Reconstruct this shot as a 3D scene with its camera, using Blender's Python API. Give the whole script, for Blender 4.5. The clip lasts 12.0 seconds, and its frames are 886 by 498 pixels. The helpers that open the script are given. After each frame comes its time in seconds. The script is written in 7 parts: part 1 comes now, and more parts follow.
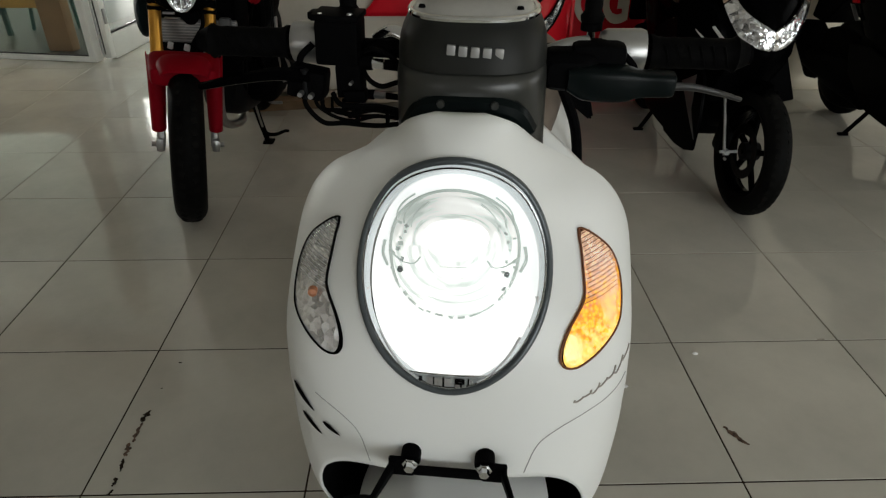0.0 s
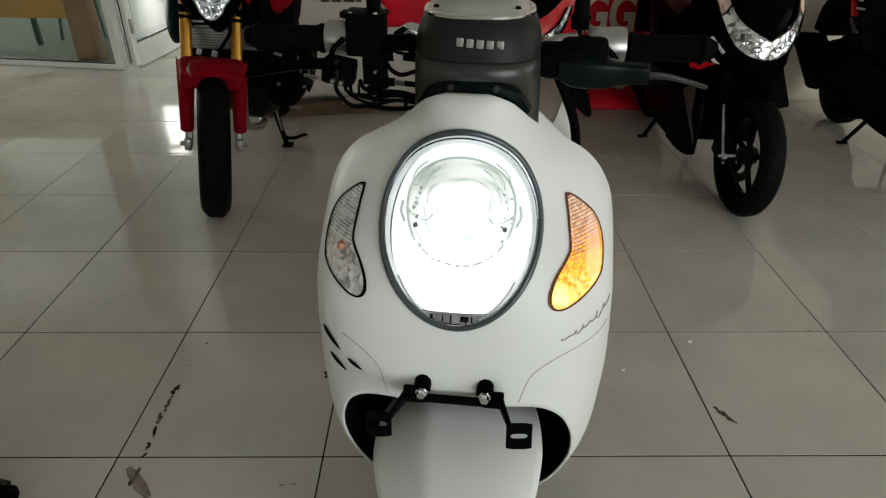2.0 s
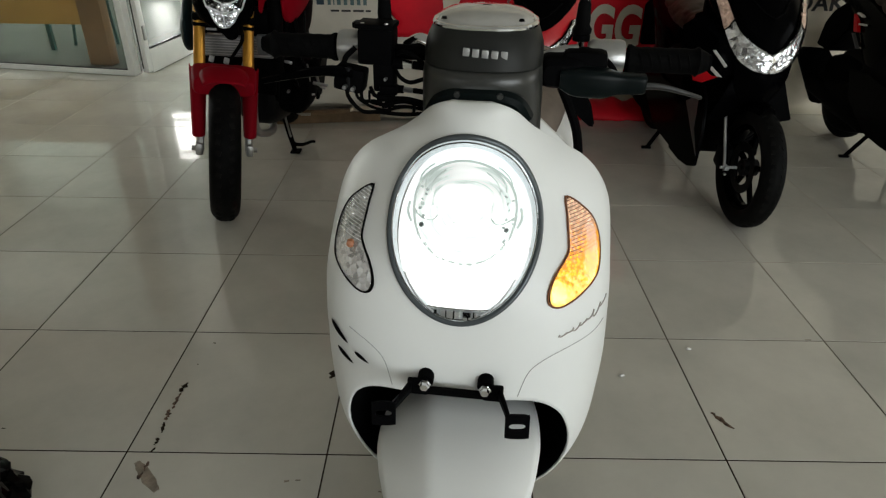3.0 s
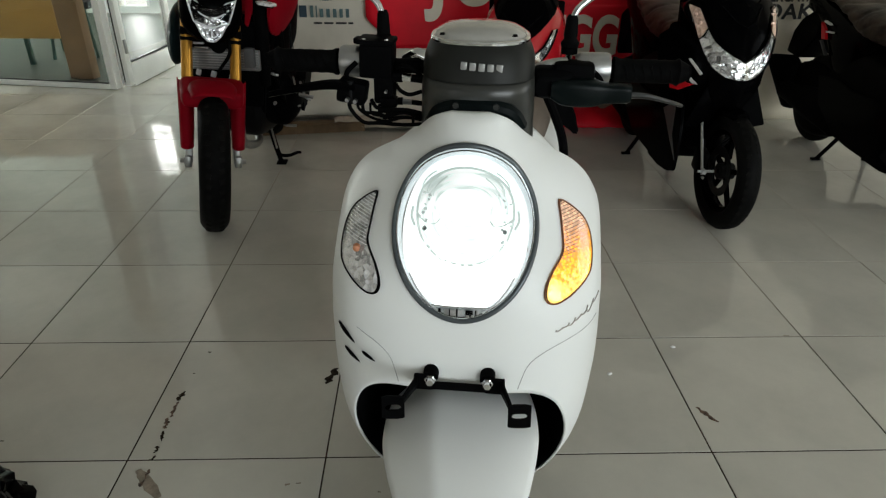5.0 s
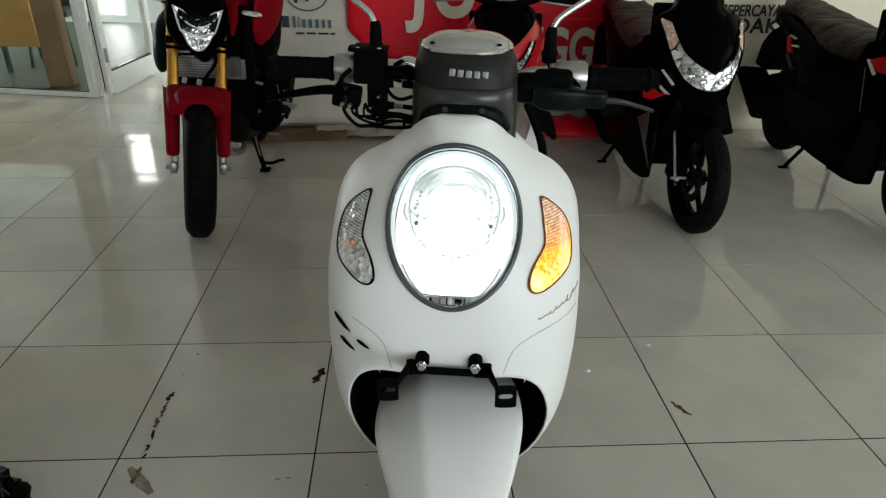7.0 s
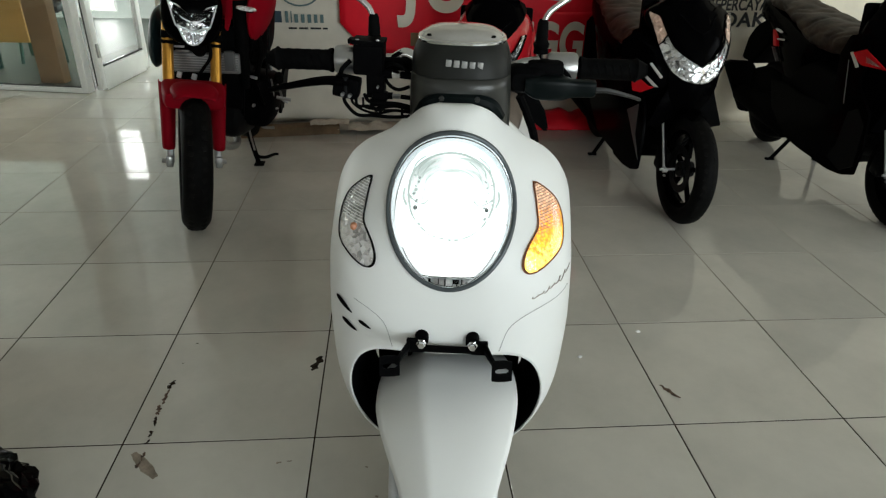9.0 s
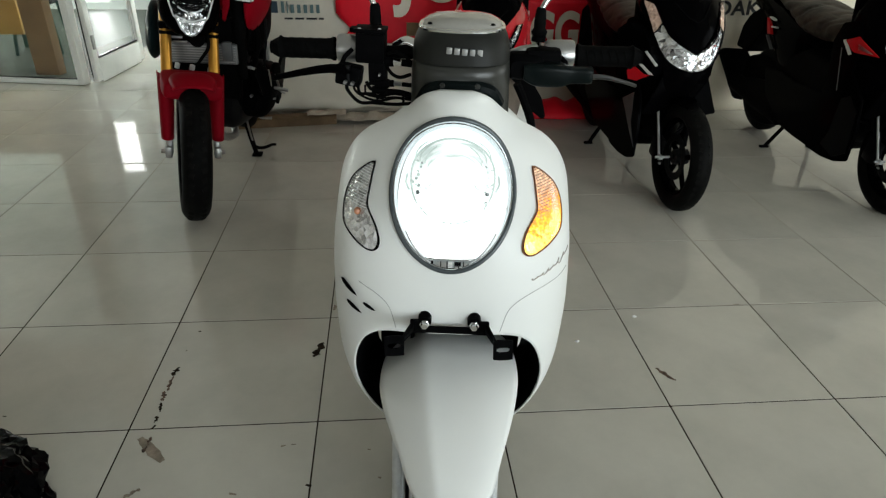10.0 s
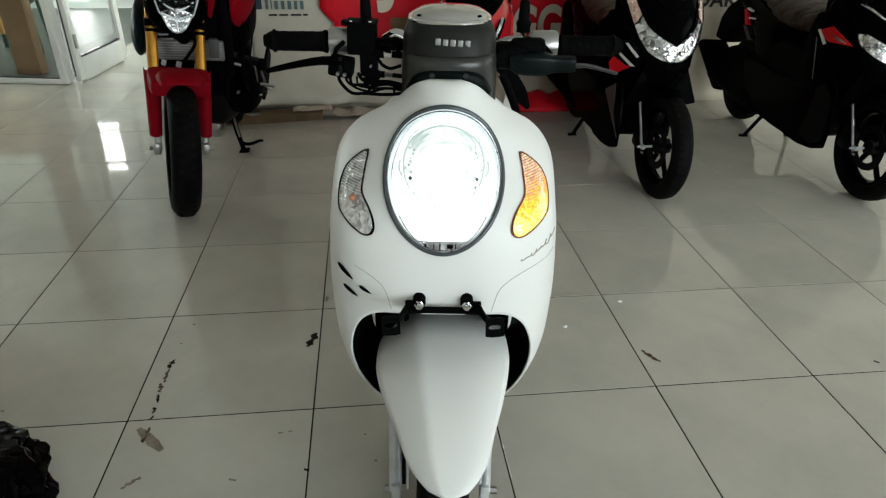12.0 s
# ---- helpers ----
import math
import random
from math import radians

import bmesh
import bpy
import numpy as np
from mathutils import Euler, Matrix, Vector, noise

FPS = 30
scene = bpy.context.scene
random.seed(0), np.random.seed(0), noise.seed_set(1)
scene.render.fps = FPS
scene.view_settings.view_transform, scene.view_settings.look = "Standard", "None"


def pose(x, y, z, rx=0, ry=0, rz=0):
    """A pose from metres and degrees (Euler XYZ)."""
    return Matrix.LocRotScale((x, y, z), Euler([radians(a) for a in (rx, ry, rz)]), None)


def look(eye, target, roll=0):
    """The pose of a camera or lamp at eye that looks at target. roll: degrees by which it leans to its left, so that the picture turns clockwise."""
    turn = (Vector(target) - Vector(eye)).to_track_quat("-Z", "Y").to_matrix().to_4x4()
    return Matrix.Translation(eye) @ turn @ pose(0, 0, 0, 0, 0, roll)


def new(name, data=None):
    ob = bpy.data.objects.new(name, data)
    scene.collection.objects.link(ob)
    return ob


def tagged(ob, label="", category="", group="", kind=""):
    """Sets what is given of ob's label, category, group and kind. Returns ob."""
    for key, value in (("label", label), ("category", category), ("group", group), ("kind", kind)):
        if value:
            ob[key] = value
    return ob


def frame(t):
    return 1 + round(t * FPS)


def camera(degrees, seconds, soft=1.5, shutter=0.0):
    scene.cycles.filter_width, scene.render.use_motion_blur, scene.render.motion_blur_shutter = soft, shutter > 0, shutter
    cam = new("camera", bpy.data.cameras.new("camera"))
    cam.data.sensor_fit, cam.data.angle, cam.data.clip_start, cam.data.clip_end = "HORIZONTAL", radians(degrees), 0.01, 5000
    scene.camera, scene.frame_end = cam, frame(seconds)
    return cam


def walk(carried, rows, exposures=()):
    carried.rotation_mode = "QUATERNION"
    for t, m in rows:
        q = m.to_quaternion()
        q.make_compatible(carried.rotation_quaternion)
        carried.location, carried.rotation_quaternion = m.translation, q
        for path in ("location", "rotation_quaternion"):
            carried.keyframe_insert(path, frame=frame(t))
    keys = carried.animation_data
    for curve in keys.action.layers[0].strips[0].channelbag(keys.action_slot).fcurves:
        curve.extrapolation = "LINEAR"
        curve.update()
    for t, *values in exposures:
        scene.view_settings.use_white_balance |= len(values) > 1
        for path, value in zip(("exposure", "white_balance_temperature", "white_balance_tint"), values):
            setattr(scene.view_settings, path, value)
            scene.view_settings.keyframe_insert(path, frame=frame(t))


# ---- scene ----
cam = camera(69.0, 12.0, soft=1.25)
PATH = [
    (0, (0.281, -0.973, 1.218), (0.33, 0.74, 0.187), 0.2),
    (0.5, (0.281, -1.007, 1.223), (0.308, 0.718, 0.211), 0.2),
    (1, (0.281, -1.047, 1.225), (0.309, 0.684, 0.223), 0.4),
    (1.5, (0.279, -1.078, 1.223), (0.311, 0.654, 0.223), 0.8),
    (2, (0.28, -1.116, 1.227), (0.297, 0.618, 0.23), 0.3),
    (2.5, (0.28, -1.138, 1.23), (0.283, 0.597, 0.235), 0.4),
    (3, (0.28, -1.158, 1.235), (0.283, 0.59, 0.264), 0.9),
    (3.2, (0.281, -1.166, 1.238), (0.278, 0.587, 0.277), 0.8),
    (5, (0.251, -1.206, 1.251), (0.312, 0.555, 0.304), 0.7),
    (5.5, (0.243, -1.219, 1.255), (0.327, 0.546, 0.318), 0.7),
    (6, (0.236, -1.238, 1.258), (0.347, 0.536, 0.342), 1.1),
    (6.5, (0.234, -1.255, 1.261), (0.351, 0.522, 0.351), 1.2),
    (7, (0.231, -1.274, 1.259), (0.359, 0.499, 0.342), 1.5),
    (9, (0.218, -1.322, 1.262), (0.372, 0.443, 0.334), 1.5),
    (9.5, (0.214, -1.335, 1.264), (0.372, 0.426, 0.327), 1.4),
    (10, (0.206, -1.352, 1.264), (0.372, 0.399, 0.312), 1.3),
    (10.5, (0.2, -1.362, 1.263), (0.38, 0.382, 0.3), 1.3),
    (11, (0.196, -1.383, 1.267), (0.376, 0.362, 0.306), 1.1),
    (11.5, (0.194, -1.391, 1.267), (0.382, 0.355, 0.309), 1.0),
    (12, (0.191, -1.399, 1.266), (0.399, 0.342, 0.304), 0.9),
]
walk(cam, [(t, look(eye, target, roll)) for t, eye, target, roll in PATH], exposures=[(0.0, -0.70, 6850, 14), (2.5, -0.47, 6750, 13), (5.5, -0.33, 6550, 11), (9.5, -0.17, 6500, 10), (12.0, -0.08, 6500, 9)])

# ---------------------------------------------------------------- light
world = bpy.data.worlds.new("sky")
scene.world = world
world.use_nodes = True
wn = world.node_tree.nodes
sky = wn.new("ShaderNodeTexSky")
sky.sky_type = 'NISHITA'
sky.sun_disc = False
sky.sun_elevation = radians(48)
sky.sun_rotation = radians(200)
world.node_tree.links.new(sky.outputs[0], wn["Background"].inputs[0])
wn["Background"].inputs[1].default_value = 0.10

sun_data = bpy.data.lights.new("sun", 'SUN')
sun_data.energy = 1.0
sun_data.angle = radians(12)
sun_data.color = (1.0, 0.95, 0.88)
sun = new("sun", sun_data)
sun.matrix_basis = look((1.5, -6, 9), (0, 0, 0))


def area(name, eye, target, w, h, power, colour):
    d = bpy.data.lights.new(name, 'AREA')
    d.shape, d.size, d.size_y, d.energy, d.color = 'RECTANGLE', w, h, power, colour
    o = new(name, d)
    o.matrix_basis = look(eye, target)
    return o


area("front_opening_daylight", (3.4, -5.7, 1.50), (1.9, 0, 0.8), 4.5, 2.7, 278, (0.91, 1.0, 1.02))
# Fill lamp added from the east, to lift the back wall and right floor.
area("east_fill_light", (6.22, 0.1, 1.5), (0, 1.2, 0.6), 3.0, 2.0, 58, (0.95, 1.0, 0.98))
# Fill lamp added at front left, for the cowl's darker side.
area("side_fill_light", (-3.6, -5.6, 1.35), (-0.2, 0, 0.8), 2.4, 1.9, 14, (1.0, 1.0, 0.96))
# Fill lamp added to brighten the office, out of view.
area("office_fill_light", (-5.80, 5.55, 1.5), (-2.0, 7.4, 1.0), 1.5, 1.9, 195, (0.93, 1.0, 0.98))
# Fill lamp added for the dim passage.
area("passage_fill_light", (-1.66, 7.28, 1.42), (-1.5, 3.0, 0.3), 0.6, 1.3, 66, (0.95, 1.0, 0.99))


# ---------------------------------------------------------------- materials
def material(name, colour, rough=0.5, metal=0.0, coat=0.0, vary=0.06, scale=6.0, bump=0.0, bump_scale=80.0, colour2=None,
             rough_vary=0.0, trans=0.0, ior=1.5, spec=0.5, per_piece=0.0):
    m = bpy.data.materials.new(name)
    m.use_nodes = True
    n, ln = m.node_tree.nodes, m.node_tree.links
    b = n["Principled BSDF"]
    b.inputs["Roughness"].default_value = rough
    b.inputs["Metallic"].default_value = metal
    b.inputs["Coat Weight"].default_value = coat
    b.inputs["Coat Roughness"].default_value = 0.05
    b.inputs["Transmission Weight"].default_value = trans
    b.inputs["IOR"].default_value = ior
    b.inputs["Specular IOR Level"].default_value = spec
    tc = n.new("ShaderNodeTexCoord")
    big = n.new("ShaderNodeTexNoise")
    big.inputs["Scale"].default_value = scale
    big.inputs["Detail"].default_value = 6
    big.inputs["Roughness"].default_value = 0.65
    ln.new(tc.outputs["Object"], big.inputs["Vector"])
    fine = n.new("ShaderNodeTexNoise")
    fine.inputs["Scale"].default_value = bump_scale
    fine.inputs["Detail"].default_value = 4
    ln.new(tc.outputs["Object"], fine.inputs["Vector"])
    ramp = n.new("ShaderNodeMapRange")
    ramp.inputs["From Min"].default_value, ramp.inputs["From Max"].default_value = 0.32, 0.68
    ln.new(big.outputs["Fac"], ramp.inputs["Value"])
    mix = n.new("ShaderNodeMix")
    mix.data_type = 'RGBA'
    c2 = colour2 or tuple(max(0.0, c * (1 - vary * 2)) for c in colour)
    mix.inputs[6].default_value = (*colour, 1)
    mix.inputs[7].default_value = (*c2, 1)
    ln.new(ramp.outputs["Result"], mix.inputs[0])
    out = mix.outputs[2]
    if per_piece:
        info = n.new("ShaderNodeObjectInfo")
        hsv = n.new("ShaderNodeHueSaturation")
        mr = n.new("ShaderNodeMapRange")
        mr.inputs["To Min"].default_value, mr.inputs["To Max"].default_value = 1 - per_piece, 1 + per_piece
        ln.new(info.outputs["Random"], mr.inputs["Value"])
        ln.new(mr.outputs["Result"], hsv.inputs["Value"])
        ln.new(out, hsv.inputs["Color"])
        out = hsv.outputs["Color"]
    ln.new(out, b.inputs["Base Color"])
    if rough_vary:
        rr = n.new("ShaderNodeMapRange")
        rr.inputs["To Min"].default_value = max(0.02, rough - rough_vary)
        rr.inputs["To Max"].default_value = rough + rough_vary
        ln.new(big.outputs["Fac"], rr.inputs["Value"])
        ln.new(rr.outputs["Result"], b.inputs["Roughness"])
    if bump:
        bp = n.new("ShaderNodeBump")
        bp.inputs["Strength"].default_value = bump
        bp.inputs["Distance"].default_value = 0.002
        ln.new(fine.outputs["Fac"], bp.inputs["Height"])
        ln.new(bp.outputs["Normal"], b.inputs["Normal"])
    return m


def glowing(name, low, high, z0, z1, strength, base=(0.8, 0.8, 0.8), cells=False):
    """A lit lens: its light changes from low to high over the lens's own height."""
    m = material(name, base, rough=0.15)
    n, ln = m.node_tree.nodes, m.node_tree.links
    b = n["Principled BSDF"]
    tc = n.new("ShaderNodeTexCoord")
    sep = n.new("ShaderNodeSeparateXYZ")
    ln.new(tc.outputs["Object"], sep.inputs[0])
    mr = n.new("ShaderNodeMapRange")
    mr.inputs["From Min"].default_value, mr.inputs["From Max"].default_value = z0, z1
    ln.new(sep.outputs["Z"], mr.inputs["Value"])
    ns = n.new("ShaderNodeTexNoise")
    ns.inputs["Scale"].default_value = 190 if cells else 90
    ln.new(tc.outputs["Object"], ns.inputs["Vector"])
    ad = n.new("ShaderNodeMath")
    ad.operation = 'MULTIPLY_ADD'
    ad.inputs[1].default_value = 0.75 if cells else 0.35
    ln.new(ns.outputs["Fac"], ad.inputs[0])
    ln.new(mr.outputs["Result"], ad.inputs[2])
    sb = n.new("ShaderNodeMath")
    sb.operation = 'SUBTRACT'
    sb.inputs[1].default_value = 0.36 if cells else 0.17
    ln.new(ad.outputs[0], sb.inputs[0])
    mix = n.new("ShaderNodeMix")
    mix.data_type = 'RGBA'
    mix.inputs[6].default_value = (*low, 1)
    mix.inputs[7].default_value = (*high, 1)
    ln.new(sb.outputs[0], mix.inputs[0])
    out = mix.outputs[2]
    if cells:
        # bright yellow foot, orange waist, pale ribbed head, broken up by the lens's facets
        cr = n.new("ShaderNodeValToRGB")
        el = cr.color_ramp.elements
        el[0].position, el[0].color = 0.0, (1.0, 0.68, 0.12, 1)
        el[1].position, el[1].color = 1.0, (0.54, 0.39, 0.27, 1)
        for at, c in ((0.18, (1.0, 0.76, 0.20, 1)), (0.34, (1.0, 0.46, 0.02, 1)), (0.48, (0.95, 0.42, 0.04, 1)), (0.60, (0.62, 0.30, 0.12, 1)), (0.75, (0.56, 0.38, 0.25, 1))):
            e = el.new(at)
            e.color = c
        ln.new(sb.outputs[0], cr.inputs[0])
        vo = n.new("ShaderNodeTexVoronoi")
        vo.inputs["Scale"].default_value = 210
        ln.new(tc.outputs["Object"], vo.inputs["Vector"])
        vm = n.new("ShaderNodeMapRange")
        vm.inputs["From Max"].default_value = 0.75
        vm.inputs["To Min"].default_value, vm.inputs["To Max"].default_value = 1.35, 0.60
        ln.new(vo.outputs["Distance"], vm.inputs["Value"])
        mu = n.new("ShaderNodeVectorMath")
        mu.operation = 'SCALE'
        ln.new(cr.outputs[0], mu.inputs[0])
        ln.new(vm.outputs["Result"], mu.inputs["Scale"])
        out = mu.outputs[0]
    ln.new(out, b.inputs["Emission Color"])
    b.inputs["Emission Strength"].default_value = strength
    return m


def hot_lamp(name):
    """The lit lamp's interior: white all over, hottest round the emitter, cooler and slightly green near its upper rim."""
    m = material(name, (0.30, 0.32, 0.31), rough=0.25)
    n, ln = m.node_tree.nodes, m.node_tree.links
    b = n["Principled BSDF"]
    tc = n.new("ShaderNodeTexCoord")
    mp = n.new("ShaderNodeMapping")
    mp.inputs["Location"].default_value = (0, 0, -0.890)
    mp.inputs["Scale"].default_value = (1, 0, 1.15)
    ln.new(tc.outputs["Object"], mp.inputs["Vector"])
    le = n.new("ShaderNodeVectorMath")
    le.operation = 'LENGTH'
    ln.new(mp.outputs["Vector"], le.inputs[0])
    cr = n.new("ShaderNodeValToRGB")
    el = cr.color_ramp.elements
    el[0].position, el[0].color = 0.0, (1, 1, 1, 1)
    el[1].position, el[1].color = 1.0, (0.50, 0.55, 0.555, 1)
    for at, c in ((0.30, (0.80, 0.84, 0.83, 1)), (0.50, (0.62, 0.66, 0.65, 1)), (0.80, (0.60, 0.64, 0.64, 1)), (0.92, (0.58, 0.62, 0.625, 1))):
        e = el.new(at)
        e.color = c
    mr = n.new("ShaderNodeMapRange")
    mr.inputs["From Max"].default_value = 0.125
    ln.new(le.outputs["Value"], mr.inputs["Value"])
    ns = n.new("ShaderNodeTexNoise")
    ns.inputs["Scale"].default_value = 55
    ln.new(tc.outputs["Object"], ns.inputs["Vector"])
    ma = n.new("ShaderNodeMath")
    ma.operation = 'MULTIPLY_ADD'
    ma.inputs[1].default_value = 0.12
    ln.new(ns.outputs["Fac"], ma.inputs[0])
    ln.new(mr.outputs["Result"], ma.inputs[2])
    ln.new(ma.outputs[0], cr.inputs[0])
    ln.new(cr.outputs[0], b.inputs["Emission Color"])
    b.inputs["Emission Strength"].default_value = 2.5
    return m


def glassy(name, dark, light, strength, scale=38):
    """Chrome and glass inside a lamp: the light on them put in as glow, in streaks of light and grey."""
    m = material(name, (0.2, 0.22, 0.21), rough=0.2)
    n, ln = m.node_tree.nodes, m.node_tree.links
    b = n["Principled BSDF"]
    tc = n.new("ShaderNodeTexCoord")
    ns = n.new("ShaderNodeTexNoise")
    ns.inputs["Scale"].default_value, ns.inputs["Detail"].default_value, ns.inputs["Distortion"].default_value = 1.0, 3, 0.4
    mid, turn, at = n.new("ShaderNodeVectorMath"), n.new("ShaderNodeMath"), n.new("ShaderNodeCombineXYZ")
    mid.inputs[1].default_value = (0, 0, 0.880)
    mid.operation = 'SUBTRACT'
    ln.new(tc.outputs["Object"], mid.inputs[0])
    flat, far = n.new("ShaderNodeSeparateXYZ"), n.new("ShaderNodeVectorMath")
    ln.new(mid.outputs[0], flat.inputs[0])
    turn.operation = 'ARCTAN2'
    ln.new(flat.outputs["Z"], turn.inputs[0])
    ln.new(flat.outputs["X"], turn.inputs[1])
    wide = n.new("ShaderNodeVectorMath")
    wide.operation = 'MULTIPLY'
    wide.inputs[1].default_value = (scale * 4, 0, scale * 4.6)
    ln.new(mid.outputs[0], wide.inputs[0])
    far.operation = 'LENGTH'
    ln.new(wide.outputs[0], far.inputs[0])
    ln.new(far.outputs["Value"], at.inputs["X"])
    ln.new(turn.outputs[0], at.inputs["Y"])
    ln.new(at.outputs[0], ns.inputs["Vector"])
    cr = n.new("ShaderNodeValToRGB")
    el = cr.color_ramp.elements
    el[0].position, el[0].color = 0.36, (*dark, 1)
    el[1].position, el[1].color = 0.62, (*light, 1)
    ln.new(ns.outputs["Fac"], cr.inputs[0])
    sp, mr, sc = n.new("ShaderNodeSeparateXYZ"), n.new("ShaderNodeMapRange"), n.new("ShaderNodeVectorMath")
    ln.new(tc.outputs["Object"], sp.inputs[0])
    mr.inputs["From Min"].default_value, mr.inputs["From Max"].default_value = 0.862, 0.902
    mr.inputs["To Min"].default_value, mr.inputs["To Max"].default_value = 1.9, 1.0
    ln.new(sp.outputs["Z"], mr.inputs["Value"])
    sc.operation = 'SCALE'
    ln.new(cr.outputs[0], sc.inputs[0])
    ln.new(mr.outputs["Result"], sc.inputs["Scale"])
    ln.new(sc.outputs[0], b.inputs["Emission Color"])
    b.inputs["Emission Strength"].default_value = strength
    return m


def faceted(name, scale=75, dark=0.10, mid=0.45, metal=0.6):
    """Silvered lamp interior: the facets' bright and dark glints put into the cells' colour, and dark gaps."""
    m = material(name, (0.8, 0.81, 0.82), rough=0.15, metal=metal)
    n, ln = m.node_tree.nodes, m.node_tree.links
    b = n["Principled BSDF"]
    tc = n.new("ShaderNodeTexCoord")
    vo = n.new("ShaderNodeTexVoronoi")
    vo.inputs["Scale"].default_value = scale
    ln.new(tc.outputs["Object"], vo.inputs["Vector"])
    cr = n.new("ShaderNodeValToRGB")
    el = cr.color_ramp.elements
    el[0].position, el[0].color = 0.12, (dark, dark, dark, 1)
    el[1].position, el[1].color = 0.85, (0.92, 0.93, 0.94, 1)
    e = el.new(0.45)
    e.color = (mid, mid, mid, 1)
    sep = n.new("ShaderNodeSeparateColor")
    ln.new(vo.outputs["Color"], sep.inputs[0])
    ln.new(sep.outputs[0], cr.inputs[0])
    ln.new(cr.outputs[0], b.inputs["Base Color"])
    bp = n.new("ShaderNodeBump")
    bp.inputs["Strength"].default_value, bp.inputs["Distance"].default_value = 0.45, 0.004
    ln.new(vo.outputs["Distance"], bp.inputs["Height"])
    ln.new(bp.outputs["Normal"], b.inputs["Normal"])
    return m


PEARL = material("pearl_white_paint", (0.80, 0.81, 0.79), rough=0.42, coat=0.10, vary=0.015, scale=3, bump=0.02, bump_scale=900)
SATIN_GREY = material("satin_dark_grey_plastic", (0.0135, 0.0142, 0.0125), rough=0.46, spec=0.18, vary=0.08, scale=30, bump=0.05, bump_scale=700)
SATIN_LIGHT = material("satin_grey_plastic", (0.027, 0.028, 0.025), rough=0.30, spec=0.5, vary=0.08, scale=30, bump=0.04, bump_scale=700)
BLACK_PLASTIC = material("black_moulded_plastic", (0.003, 0.003, 0.0033), rough=0.5, spec=0.010, vary=0.2, scale=25, bump=0.08, bump_scale=600)
BLACK_GLOSS = material("black_gloss_paint", (0.0012, 0.0012, 0.0014), rough=0.14, spec=0.012, vary=0.2, scale=8)
DARK_METAL = material("dark_cast_metal", (0.008, 0.008, 0.0085), rough=0.5, metal=0.3, spec=0.1, vary=0.2, scale=20, bump=0.15, bump_scale=300)
RUBBER = material("black_rubber", (0.0032, 0.0032, 0.0032), rough=0.7, spec=0.025, vary=0.25, scale=25, bump=0.15, bump_scale=350)
TREAD = material("worn_tread_rubber", (0.0085, 0.0082, 0.0075), rough=0.8, spec=0.08, vary=0.3, scale=18, bump=0.2, bump_scale=300)
TYRE = material("tyre_rubber", (0.0045, 0.0045, 0.0042), rough=0.6, spec=0.06, vary=0.3, scale=18, bump=0.2, bump_scale=300)
CHROME = material("chrome", (0.75, 0.76, 0.77), rough=0.09, metal=1.0, vary=0.03, scale=10)
SILVER = material("silver_alloy", (0.42, 0.42, 0.41), rough=0.32, metal=0.85, vary=0.06, scale=40, bump=0.05, bump_scale=500)
STEEL = material("zinc_steel", (0.45, 0.45, 0.44), rough=0.35, metal=0.9, vary=0.12, scale=60)
GOLD = material("gold_anodised_fork", (0.62, 0.30, 0.045), rough=0.3, metal=0.75, vary=0.06, scale=20)
RED_PAINT = material("red_gloss_paint", (0.25, 0.0015, 0.009), rough=0.55, coat=0.0, spec=0.06, vary=0.06, scale=5)
RED_BRIGHT = material("bright_red_gloss_paint", (0.55, 0.012, 0.02), rough=0.25, coat=0.7, vary=0.05, scale=5)
DECAL_WHITE = material("white_decal", (0.75, 0.75, 0.73), rough=0.35)
DECAL_RED = material("red_decal", (0.66, 0.004, 0.012), rough=0.4, spec=0.15)
BADGE = material("dull_silver_badge", (0.34, 0.34, 0.33), rough=0.4, metal=0.6)
CLOTH = material("pale_cloth", (0.84, 0.77, 0.62), rough=0.7, vary=0.10, scale=2.5, bump=0.3, bump_scale=14)
SCRIPT = material("champagne_script_decal", (0.36, 0.325, 0.29), rough=0.35, metal=0.2)
FLASH_GREY = material("grey_plastic_flash", (0.085, 0.088, 0.09), rough=0.4, spec=0.3, vary=0.1, scale=20)
RADIATOR = material("grey_radiator_core", (0.22, 0.225, 0.23), rough=0.4, metal=0.3, vary=0.15, scale=40)
SEAM = material("shut_line", (0.36, 0.36, 0.35), rough=0.6)
LENS_CLEAR = material("clear_lens", (1, 1, 1), rough=0.02, trans=1.0, ior=1.25, vary=0)
REFLECTOR = faceted("faceted_reflector", 120, 0.42, 0.72)
REFLECTOR_DARK = faceted("dark_faceted_reflector", 90, 0.02, 0.20)
TEAL_BLACK = material("dark_teal_plastic", (0.010, 0.020, 0.021), rough=0.4, spec=0.1, vary=0.1, scale=15)
REFLECTOR_BIG = faceted("large_faceted_reflector", 62, 0.24, 0.62, 0.9)
AMBER_BULB = material("amber_bulb", (0.46, 0.19, 0.10), rough=0.25)
SEAT_FILM = material("brown_grey_seat_under_film", (0.060, 0.044, 0.034), rough=0.55, spec=0.16, vary=0.45, scale=9, bump=1.0, bump_scale=20)
SEAT_BROWN = material("brown_seat_vinyl", (0.16, 0.125, 0.10), rough=0.55, vary=0.15, scale=14, bump=0.3, bump_scale=260)
SEAT_BLACK = material("black_seat_vinyl", (0.008, 0.0075, 0.007), rough=0.5, spec=0.1, vary=0.2, scale=20, bump=0.3, bump_scale=300)
HEAD_GREY = material("grey_lamp_screw", (0.16, 0.18, 0.18), rough=0.4, metal=0.5)
